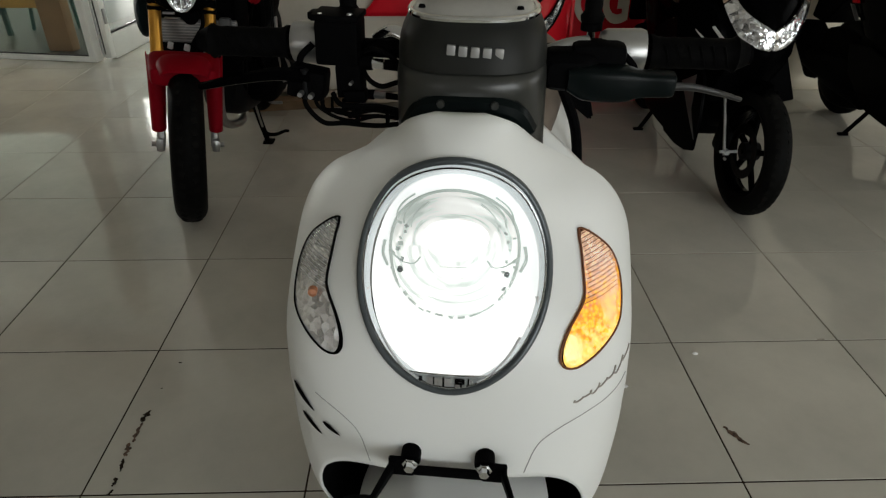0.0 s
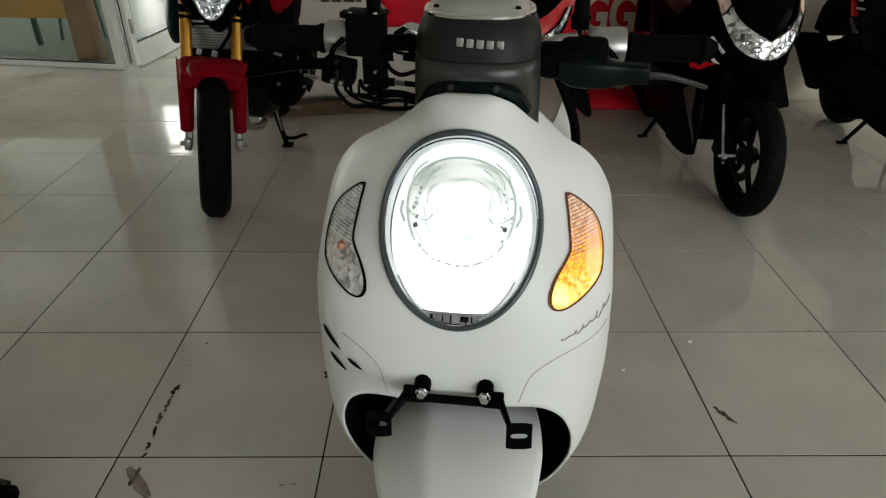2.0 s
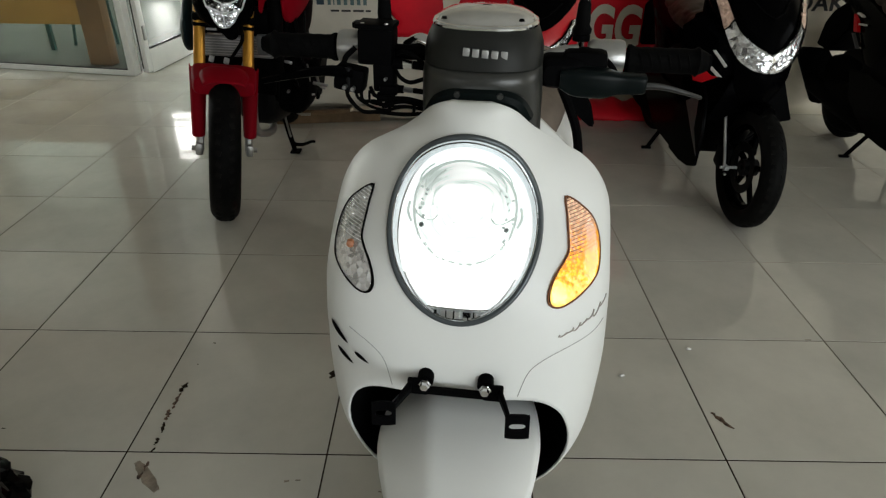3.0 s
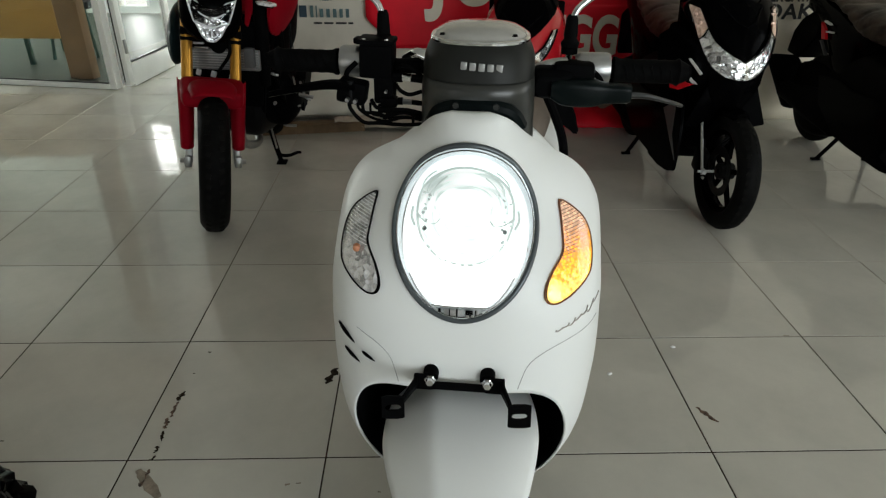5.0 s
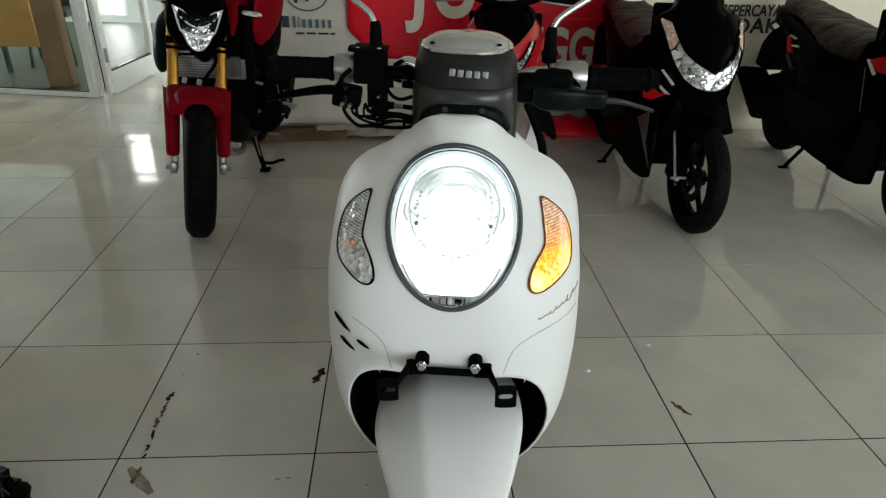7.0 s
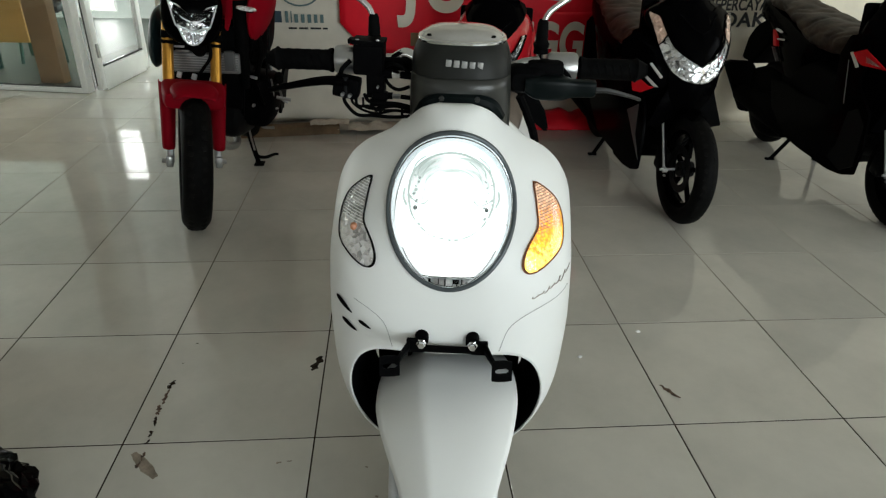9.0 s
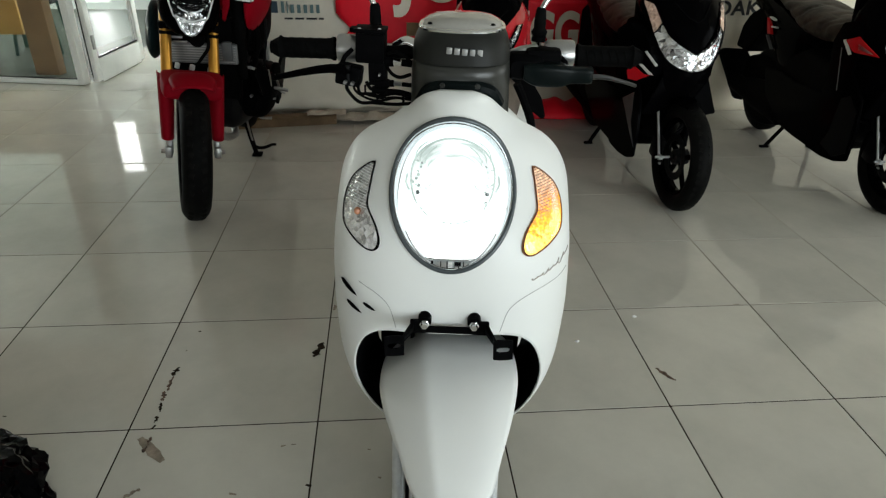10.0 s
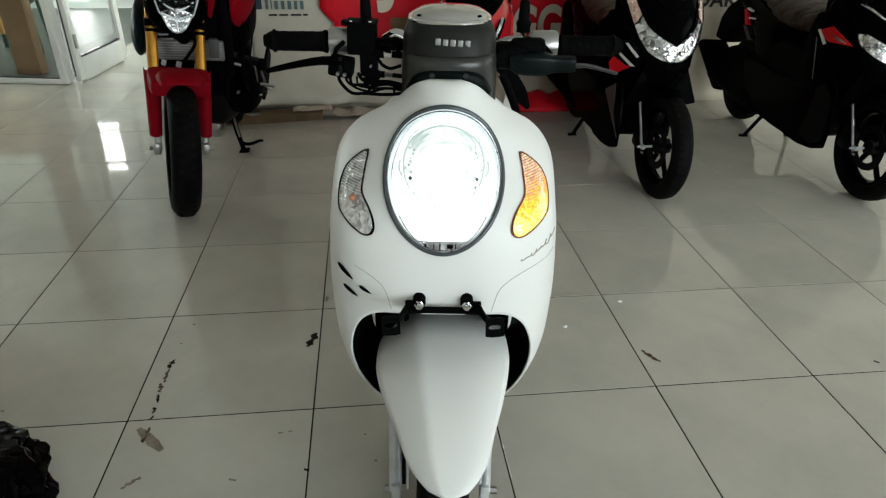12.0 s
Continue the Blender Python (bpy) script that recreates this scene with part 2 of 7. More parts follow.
TRIM_GREY = material("silver_lamp_shelf", (0.42, 0.45, 0.45), rough=0.3, metal=0.6, vary=0.1, scale=40)
HEAD_GLOW = hot_lamp("lit_lamp")
HEAD_CORE = glowing("lit_lamp_core", (1.0, 1.0, 1.0), (1.0, 1.0, 1.0), 0.70, 0.95, 3.0)
# HEAD_RIM, SHROUD, HEAD_DIM and HEAD_SOFT glow in place of bulb light on them.
HEAD_RIM = glowing("lit_lamp_skirt", (0.50, 0.56, 0.56), (0.38, 0.45, 0.46), 0.75, 0.97, 1.25, (0.35, 0.38, 0.39))
SHROUD = glassy("projector_shroud", (0.50, 0.60, 0.57), (1.10, 1.16, 1.14), 1.0, 46)
BEZEL = material("blue_grey_bezel", (0.085, 0.098, 0.105), rough=0.3, metal=0.4, spec=0.5, vary=0.1, scale=20)
FLASH_DARK = material("charcoal_plastic_panel", (0.0045, 0.0048, 0.005), rough=0.35, spec=0.04, vary=0.1, scale=20)
SILVER_PAINT = material("silver_painted_tube", (0.70, 0.72, 0.73), rough=0.28, metal=0.35, vary=0.1, scale=30)
AMBER_RIM = material("brown_indicator_rim", (0.16, 0.045, 0.008), rough=0.4, vary=0.1, scale=40)
RIB_AMBER = material("amber_lens_rib", (0.30, 0.12, 0.05), rough=0.3, vary=0.1, scale=60)
PEACH = material("peach_indicator_lens", (0.86, 0.58, 0.45), rough=0.2, metal=0.3, vary=0.35, scale=60, bump=0.6, bump_scale=120)
HEAD_DIM = glowing("shaded_lamp_chrome", (0.30, 0.36, 0.35), (0.22, 0.28, 0.27), 0.82, 0.95, 0.9, (0.2, 0.22, 0.21))
HEAD_SOFT = glowing("lit_lamp_rim", (0.50, 0.59, 0.56), (0.40, 0.49, 0.46), 0.82, 0.95, 0.95, (0.2, 0.22, 0.21))
AMBER_GLOW = glowing("lit_amber_lens", (1.0, 0.40, 0.0), (0.80, 0.26, 0.11), 0.765, 0.885, 2.1, (0.12, 0.05, 0.02), cells=True)
LEVER_COVER = material("dark_teal_grey_plastic", (0.003, 0.0055, 0.0056), rough=0.28, spec=0.09, vary=0.1, scale=30)
LEVER = material("dark_alloy_lever", (0.05, 0.05, 0.05), rough=0.3, metal=0.6, vary=0.1, scale=30)

TILE = material("polished_porcelain_tile", (0.560, 0.540, 0.474), rough=0.045, spec=0.38, vary=0.09, scale=2.6, rough_vary=0.03, per_piece=0.03,
                bump=0.012, bump_scale=14)
PLASTER = material("grey_plaster", (0.30, 0.29, 0.27), rough=0.9, vary=0.12, scale=1.2)
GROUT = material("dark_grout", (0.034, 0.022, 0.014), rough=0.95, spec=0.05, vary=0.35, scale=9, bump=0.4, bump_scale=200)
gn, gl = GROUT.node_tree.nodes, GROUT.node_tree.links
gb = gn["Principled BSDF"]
near_tone = gb.inputs["Base Color"].links[0].from_socket
# Joints pale to the back and right: their glancing reflection, put into the colour.
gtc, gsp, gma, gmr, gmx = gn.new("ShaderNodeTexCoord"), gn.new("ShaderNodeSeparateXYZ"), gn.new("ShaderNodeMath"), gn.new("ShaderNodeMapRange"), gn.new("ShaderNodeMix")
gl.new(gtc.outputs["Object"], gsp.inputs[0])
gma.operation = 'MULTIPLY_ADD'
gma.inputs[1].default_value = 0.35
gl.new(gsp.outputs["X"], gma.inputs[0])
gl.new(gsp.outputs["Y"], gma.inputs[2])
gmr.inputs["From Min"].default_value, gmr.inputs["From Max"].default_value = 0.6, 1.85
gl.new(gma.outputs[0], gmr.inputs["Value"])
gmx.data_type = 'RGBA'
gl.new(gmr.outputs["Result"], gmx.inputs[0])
gl.new(near_tone, gmx.inputs[6])
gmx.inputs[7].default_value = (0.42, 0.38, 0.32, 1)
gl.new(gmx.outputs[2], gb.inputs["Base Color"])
WALL = material("cream_wall_paint", (0.70, 0.64, 0.52), rough=0.75, vary=0.08, scale=1.6, bump=0.1, bump_scale=120)
CEILING = material("white_ceiling_board", (0.60, 0.59, 0.56), rough=0.85, vary=0.04, scale=2)
VINYL_WHITE = material("white_vinyl_banner", (0.74, 0.69, 0.585), rough=0.42, vary=0.08, scale=3, bump=0.3, bump_scale=12)
VINYL_RED = material("red_vinyl_banner", (0.80, 0.010, 0.026), rough=0.42, spec=0.2, vary=0.12, scale=3, bump=0.5, bump_scale=9)
LETTER = material("cream_letter_vinyl", (0.78, 0.71, 0.59), rough=0.45, vary=0.05, scale=5)
INK = material("black_brush_paint", (0.014, 0.014, 0.014), rough=0.6)
TEAL_INK = material("teal_print", (0.11, 0.185, 0.19), rough=0.5)
BLUE_INK = material("blue_print", (0.022, 0.05, 0.075), rough=0.5)
ALU_WHITE = material("white_coated_aluminium", (0.88, 0.88, 0.85), rough=0.35, vary=0.04, scale=5)
SEAL = material("black_rubber_seal", (0.02, 0.02, 0.02), rough=0.6)
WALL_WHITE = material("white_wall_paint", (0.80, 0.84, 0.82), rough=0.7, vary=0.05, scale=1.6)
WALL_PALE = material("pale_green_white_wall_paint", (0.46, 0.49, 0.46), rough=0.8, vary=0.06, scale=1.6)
GLASS_TINT = material("green_tinted_glass", (0.57, 0.62, 0.57), rough=0.0, trans=1.0, ior=1.45, vary=0)
GLASS = material("window_glass", (0.92, 0.96, 0.94), rough=0.0, trans=1.0, ior=1.45, vary=0)
YELLOW_WOOD = material("yellow_laminate", (0.80, 0.42, 0.11), rough=0.45, vary=0.12, scale=4, bump=0.05)
BROWN_WOOD = material("brown_laminate", (0.46, 0.24, 0.12), rough=0.5, vary=0.18, scale=5, bump=0.05)
TEAL_PAINT = material("teal_enamel", (0.02, 0.11, 0.095), rough=0.4)
BLUE_GREY = material("blue_grey_fabric", (0.06, 0.075, 0.09), rough=0.85, vary=0.2, scale=20)
CARDBOARD = material("worn_cardboard", (0.20, 0.125, 0.065), rough=0.85, vary=0.25, scale=8, bump=0.4, bump_scale=60)
PAPER = material("crumpled_paper", (0.52, 0.46, 0.37), rough=0.8, vary=0.15, scale=9, bump=0.5, bump_scale=40)
BAG = material("black_polythene", (0.0012, 0.0012, 0.0014), rough=0.09, vary=0.2, scale=12, bump=0.25, bump_scale=34, spec=0.035)
DIRT = material("dried_mud", (0.038, 0.026, 0.016), rough=0.9, spec=0.1, vary=0.7, scale=70)
DIRT_MID = material("reddish_dried_mud", (0.19, 0.115, 0.075), rough=0.85, vary=0.5, scale=70)
DIRT_PALE = material("pale_dried_smear", (0.31, 0.25, 0.185), rough=0.6, vary=0.3, scale=40)
SPECK = material("white_glint", (0.85, 0.85, 0.83), rough=0.5)


# ---------------------------------------------------------------- mesh helpers
def part(name, bm, mat, parent=None, label="", smooth=True, thick=0.0, offset=0.0, sharp=42):
    bmesh.ops.recalc_face_normals(bm, faces=bm.faces)
    if smooth:
        for f in bm.faces:
            f.smooth = True
        for e in bm.edges:
            if len(e.link_faces) == 2 and e.calc_face_angle(0) > radians(sharp):
                e.smooth = False
    me = bpy.data.meshes.new(name)
    bm.to_mesh(me)
    bm.free()
    for m in (mat if isinstance(mat, (list, tuple)) else [mat]):
        me.materials.append(m)
    ob = new(name, me)
    ob.parent = parent
    if thick:
        so = ob.modifiers.new("thickness", 'SOLIDIFY')
        so.thickness, so.offset = thick, offset
    if label:
        ob["label"] = label
    return ob


def thing(name, label, category, m=None, group="", kind=""):
    ob = new(name)
    ob.empty_display_size = 0.1
    if m is not None:
        ob.matrix_basis = m
    return tagged(ob, label, category, group, kind)


def mesh():
    return bmesh.new()


def box(bm, c, size, bevel=0.0, rot=(0, 0, 0), seg=2):
    g = bmesh.ops.create_cube(bm, size=1.0)
    vs = g["verts"]
    bmesh.ops.scale(bm, vec=size, verts=vs)
    if bevel:
        es = list({e for v in vs for e in v.link_edges})
        r = bmesh.ops.bevel(bm, geom=es, offset=bevel, segments=seg, affect='EDGES', profile=0.6)
        vs = list({v for f in r["faces"] for v in f.verts} | {v for v in vs if v.is_valid})
    bmesh.ops.transform(bm, matrix=pose(*c, *rot), verts=vs)
    return bm


def grid(bm, rows, close_u=False, close_v=False):
    vr = [[bm.verts.new(p) for p in r] for r in rows]
    nr, nc = len(vr), len(vr[0])
    for i in range(nr if close_v else nr - 1):
        for j in range(nc if close_u else nc - 1):
            q = [vr[i][j], vr[i][(j + 1) % nc], vr[(i + 1) % nr][(j + 1) % nc], vr[(i + 1) % nr][j]]
            if len(set(q)) == 4:
                bm.faces.new(q)
    return vr


def spline(pts, n=8):
    """A smooth line through the points."""
    P = [Vector(p) for p in pts]
    if len(P) < 3:
        return P
    P = [2 * P[0] - P[1]] + P + [2 * P[-1] - P[-2]]
    out = []
    for i in range(1, len(P) - 2):
        for k in range(n):
            t = k / n
            a, b, c, d = P[i - 1:i + 3]
            out.append(0.5 * (2 * b + (c - a) * t + (2 * a - 5 * b + 4 * c - d) * t * t + (3 * b - a - 3 * c + d) * t ** 3))
    return out + [P[-2]]


def tube(bm, pts, r, seg=10, closed=False, n=6, caps=True, smooth=True):
    P = spline(pts, n) if smooth and not closed else [Vector(p) for p in pts]
    m = len(P)
    up = None
    rows = []
    for i, p in enumerate(P):
        a, b = (P[i - 1], P[(i + 1) % m]) if closed else (P[max(0, i - 1)], P[min(m - 1, i + 1)])
        t = (b - a).normalized()
        if up is None:
            up = t.orthogonal().normalized()
        up = (up - t * up.dot(t)).normalized()
        s = t.cross(up)
        rad = r if isinstance(r, (int, float)) else r[0] + (r[1] - r[0]) * i / (m - 1)
        rows.append([p + rad * (math.cos(2 * math.pi * k / seg) * up + math.sin(2 * math.pi * k / seg) * s) for k in range(seg)])
    vr = grid(bm, rows, close_u=True, close_v=closed)
    if caps and not closed:
        bm.faces.new(vr[0])
        bm.faces.new(vr[-1])
    return bm


def rod(bm, a, b, r, r2=None, seg=14):
    return tube(bm, [a, b], r if r2 is None else (r, r2), seg=seg, smooth=False)


def lathe(bm, profile, seg=40, axis='x', c=(0, 0, 0), closed=False):
    """profile: (distance along the axis, radius)."""
    rows = []
    for k in range(seg):
        a = 2 * math.pi * k / seg
        ring = []
        for d, r in profile:
            p = (d, r * math.cos(a), r * math.sin(a)) if axis == 'x' else ((r * math.cos(a), d, r * math.sin(a)) if axis == 'y' else (r * math.cos(a), r * math.sin(a), d))
            ring.append(Vector(p) + Vector(c))
        rows.append(ring)
    grid(bm, rows, close_u=closed, close_v=True)
    return bm


def loft(bm, stations, seg=28, power=2.6):
    """Rounded cross-sections along y: (y, centre x, half width, low z, high z)."""
    rows = []
    for y, cx, hw, z0, z1 in stations:
        ring = []
        for k in range(seg):
            a = 2 * math.pi * k / seg
            ca, sa = math.cos(a), math.sin(a)
            ring.append((cx + hw * math.copysign(abs(ca) ** (2 / power), ca), y, (z0 + z1) / 2 + (z1 - z0) / 2 * math.copysign(abs(sa) ** (2 / power), sa)))
        rows.append(ring)
    # smooth the line of stations
    fine = []
    cols = [spline([r[k] for r in rows], 4) for k in range(seg)]
    for i in range(len(cols[0])):
        fine.append([cols[k][i] for k in range(seg)])
    vr = grid(bm, fine, close_u=True)
    bm.faces.new(vr[0])
    bm.faces.new(vr[-1])
    return bm


def plate(bm, outline, y0, y1, bevel=0.0):
    """A flat piece in x and z, from y0 to y1."""
    lo = [bm.verts.new((x, y0, z)) for x, z in outline]
    f = bm.faces.new(lo)
    r = bmesh.ops.extrude_face_region(bm, geom=[f])
    vs = [g for g in r["geom"] if isinstance(g, bmesh.types.BMVert)]
    bmesh.ops.translate(bm, vec=(0, y1 - y0, 0), verts=vs)
    if bevel:
        bmesh.ops.bevel(bm, geom=list(bm.edges), offset=bevel, segments=2, affect='EDGES')
    return bm


def side_plate(bm, outline, x0, x1):
    """A flat piece in y and z, from x0 to x1."""
    lo = [bm.verts.new((x0, y, z)) for y, z in outline]
    f = bm.faces.new(lo)
    r = bmesh.ops.extrude_face_region(bm, geom=[f])
    bmesh.ops.translate(bm, vec=(x1 - x0, 0, 0), verts=[g for g in r["geom"] if isinstance(g, bmesh.types.BMVert)])
    return bm


def level(table, z):
    """Smooth reading of a table of (z, value...)."""
    if z <= table[0][0]:
        return table[0][1:]
    for i in range(len(table) - 1):
        if z <= table[i + 1][0]:
            a, b = table[i], table[i + 1]
            t = (z - a[0]) / (b[0] - a[0])
            p = table[i - 1] if i > 0 else a
            q = table[i + 2] if i + 2 < len(table) else b
            out = []
            for k in range(1, len(a)):
                da = (b[k] - p[k]) / max(1e-6, b[0] - p[0]) * (b[0] - a[0])
                db = (q[k] - a[k]) / max(1e-6, q[0] - a[0]) * (b[0] - a[0])
                h = t * t * (3 - 2 * t)
                out.append(a[k] * (1 - h) + b[k] * h + da * t * (1 - t) ** 2 - db * t * t * (1 - t))
            return out
    return table[-1][1:]


# ---------------------------------------------------------------- wheels
def tyre_wheel(parent, c, radius, width, rim_r, spokes, rim_mat, disc_side=0):
    """A wheel on the x axis: tyre with tread blocks, rim, spokes, hub, disc."""
    wheel = part("wheel", lathe(mesh(), [(-0.03, 0.012), (0.03, 0.012), (0.03, 0.035), (-0.03, 0.035)], 20, 'x', c, True), DARK_METAL, parent)
    w = width / 2
    prof = []
    for k in range(13):
        a = -math.pi * 0.62 + 2 * math.pi * 0.62 * k / 12
        prof.append((w * math.sin(a), radius - w * 0.95 + w * 0.95 * math.cos(a)))
    prof += [(w * 0.62, rim_r + 0.004), (-w * 0.62, rim_r + 0.004)]
    part("tyre", lathe(mesh(), prof, 64, 'x', c, True), TYRE, wheel)
    bm = mesh()
    for k in range(44):
        for sgn in (-1, 1):
            a = 2 * math.pi * (k + 0.25 * sgn) / 44
            m = Matrix.Translation(c) @ Matrix.Rotation(a, 4, 'X') @ pose(sgn * w * 0.42, 0, radius - w * 0.120, 0, sgn * 24, sgn * 18)
            g = bmesh.ops.create_cube(bm, size=1.0, matrix=m @ Matrix.Diagonal((w * 0.34, radius * 0.07, 0.004, 1)))
    part("tread", bm, TREAD, wheel, smooth=False)
    part("rim", lathe(mesh(), [(-w * .6, rim_r + .004), (-w * .62, rim_r - .008), (-w * .3, rim_r - .018), (w * .3, rim_r - .018), (w * .62, rim_r - .008), (w * .6, rim_r + .004)], 48, 'x', c, False), rim_mat, wheel)
    for k in range(spokes):
        a = 2 * math.pi * k / spokes
        bm = mesh()
        m = Matrix.Translation(c) @ Matrix.Rotation(a, 4, 'X')
        box(bm, (0, 0, (rim_r + 0.02) / 2), (0.018, 0.022, rim_r - 0.035), 0.005)
        bmesh.ops.transform(bm, matrix=m, verts=bm.verts)
        part("spoke", bm, rim_mat, wheel)
    if disc_side:
        x = disc_side * (w * 0.62)
        part("brake_disc", lathe(mesh(), [(x, rim_r * .42), (x + .004, rim_r * .42), (x + .004, rim_r * .62), (x, rim_r * .62)], 40, 'x', c, True), DARK_METAL, wheel)
    return wheel


# ---------------------------------------------------------------- the room
def structure(name, bm, mat, label, category, parent=None):
    o = part(name, bm, mat, parent, smooth=False)
    return tagged(o, label, category, kind="structure")


T = 0.5
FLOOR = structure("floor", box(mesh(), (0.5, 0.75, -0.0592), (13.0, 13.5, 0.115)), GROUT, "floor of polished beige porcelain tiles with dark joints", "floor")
structure("ceiling", box(mesh(), (0.5, 0.75, 3.26), (13.0, 13.5, 0.12)), CEILING, "plain white board ceiling over the showroom", "ceiling")
structure("wall_north", box(mesh(), (2.55, 3.03, 1.6), (7.5, 0.16, 3.2)), WALL, "cream painted back wall hung with banners", "wall")
# Unseen wall; the gap in it is added to hold the east lamp.
bm = mesh()
box(bm, (6.38, -3.45, 1.6), (0.16, 4.0, 3.2))
box(bm, (6.38, 2.30, 1.6), (0.16, 1.3, 3.2))
box(bm, (6.38, 0.10, 0.2), (0.16, 3.1, 0.4))
box(bm, (6.38, 0.10, 2.9), (0.16, 3.1, 0.6))
structure("wall_east", bm, WALL, "cream painted side wall with an unseen opening added for the fill lamp", "wall")
# Unseen wall; its opening is added for the office fill lamp.
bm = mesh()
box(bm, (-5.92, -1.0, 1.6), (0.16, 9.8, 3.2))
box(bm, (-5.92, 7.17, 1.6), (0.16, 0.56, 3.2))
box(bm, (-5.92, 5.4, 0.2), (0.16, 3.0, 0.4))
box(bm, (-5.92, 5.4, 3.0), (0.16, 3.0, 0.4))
structure("wall_west", bm, WALL, "cream painted side wall with an unseen opening added to light the office", "wall")
bm = mesh()
box(bm, (-4.71, 7.42, 1.6), (2.42, 0.16, 3.2))
box(bm, (-2.56, 7.42, 1.6), (1.12, 0.16, 3.2))
box(bm, (0.02, 7.42, 1.6), (2.80, 0.16, 3.2))
box(bm, (-1.69, 7.42, 0.36), (0.62, 0.16, 0.72))
box(bm, (-1.69, 7.42, 2.66), (0.62, 0.16, 1.08))
box(bm, (-3.31, 7.42, 1.205), (0.38, 0.16, 0.45))
box(bm, (-3.31, 7.42, 0.04), (0.38, 0.16, 0.08))
box(bm, (-3.31, 7.42, 2.69), (0.38, 0.16, 1.02))
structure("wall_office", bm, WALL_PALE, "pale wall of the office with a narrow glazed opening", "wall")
structure("wall_office_side", box(mesh(), (-1.12, 5.22, 1.6), (0.16, 4.2, 3.2)), WALL_WHITE, "cream wall along the passage", "wall")
# Unseen wall, kept grey against bounce; its left opening is added for light.
bm = mesh()
box(bm, (-5.375, -5.92, 1.6), (1.05, 0.16, 3.2))
box(bm, (-0.625, -5.92, 1.6), (3.45, 0.16, 3.2))
box(bm, (-3.6, -5.92, 2.8), (2.5, 0.16, 0.8))
box(bm, (6.2, -5.92, 1.6), (0.4, 0.16, 3.2))
box(bm, (3.55, -5.92, 3.08), (4.9, 0.16, 0.24))
structure("wall_front", bm, PLASTER, "grey front wall of the showroom, open to the street", "wall")
structure("ground", box(mesh(), (0, -40, -0.22), (400, 400, 0.2)), material("street_concrete", (0.25, 0.24, 0.22), rough=0.9, vary=0.2, scale=0.6),
          "grey concrete forecourt in front of the showroom", "ground")

# high window in the office's far wall, and the bright street behind it
way = thing("window_1", "narrow white-framed glazed opening full of bright daylight", "window", pose(-3.31, 7.42, 0), kind="structure")
for x in (-0.17, 0.17):
    part("jamb", box(mesh(), (x, 0, 1.805), (0.035, 0.14, 0.74), 0.004), ALU_WHITE, way)
    part("jamb", box(mesh(), (x, 0, 0.53), (0.035, 0.14, 0.89), 0.004), ALU_WHITE, way)
for z in (1.445, 1.56, 2.03, 2.165):
    part("transom", box(mesh(), (0, 0, z), (0.304, 0.06, 0.036), 0.004), ALU_WHITE, way)
# Window added out of view, so that the passage's fill lamp has an opening.
end = thing("added_window", "white-framed window added out of view to light the passage", "window", pose(-1.69, 7.42, 0), kind="structure")
for x in (-0.29, 0.29):
    part("jamb", box(mesh(), (x, 0, 1.42), (0.036, 0.12, 1.39), 0.004), ALU_WHITE, end)
for z in (0.74, 1.42, 2.10):
    part("transom", box(mesh(), (0, 0, z), (0.54, 0.06, 0.036), 0.004), ALU_WHITE, end)
back = bpy.data.materials.new("bright_street")
back.use_nodes = True
bn = back.node_tree.nodes
em = bn.new("ShaderNodeEmission")
em.inputs[0].default_value, em.inputs[1].default_value = (1.0, 1.0, 0.97, 1), 12.0
back.node_tree.links.new(em.outputs[0], bn["Material Output"].inputs[0])
structure("backdrop", box(mesh(), (-3.5, 10.5, 1.9), (7.0, 0.05, 4.2)), back, "overexposed daylight outside the office window", "backdrop")

# glass partition with an open door
PA, PB = Vector((-1.99, 3.66, 0)), Vector((-5.80, 4.276, 0))
along = (PB - PA)
ang = math.degrees(math.atan2(along.y, along.x))
glass_wall = thing("glass_partition", "white aluminium and glass office partition", "partition", Matrix.Translation(PA) @ pose(0, 0, 0, 0, 0, ang), kind="structure")
Lp = along.length
part("bottom_rail", box(mesh(), (Lp / 2 + 0.032, 0, 0.020), (Lp - 0.066, 0.06, 0.036), 0.004), ALU_WHITE, glass_wall)
part("bottom_seal", box(mesh(), (Lp / 2 + 0.032, 0, 0.043), (Lp - 0.066, 0.03, 0.008)), SEAL, glass_wall)
part("top_rail", box(mesh(), (Lp / 2 + 0.05, 0, 2.40), (Lp - 0.1, 0.06, 0.08), 0.004), ALU_WHITE, glass_wall)
part("post", box(mesh(), (0.038, 0, 1.6), (0.052, 0.08, 3.19), 0.005), ALU_WHITE, glass_wall)
part("post", box(mesh(), (Lp * 0.52, 0, 1.22), (0.06, 0.06, 2.30), 0.005), ALU_WHITE, glass_wall)
# Out of view; brown only to dim its reflection in the floor.
part("header_panel", box(mesh(), (Lp / 2 + 0.05, 0, 2.82), (Lp - 0.1, 0.05, 0.74)), BROWN_WOOD, glass_wall)
p = part("pane", box(mesh(), (Lp * 0.26 + 0.018, 0, 1.204), (Lp * 0.52 - 0.098, 0.006, 2.31)), GLASS_TINT, glass_wall, smooth=False)
p.visible_shadow = False
p = part("pane", box(mesh(), (Lp * 0.76, 0, 1.204), (Lp * 0.46, 0.006, 2.31)), GLASS_TINT, glass_wall, smooth=False)
p.visible_shadow = False

DA, DB = Vector((-1.945, 3.67, 0)), Vector((-1.87, 4.50, 0))
dv = DB - DA
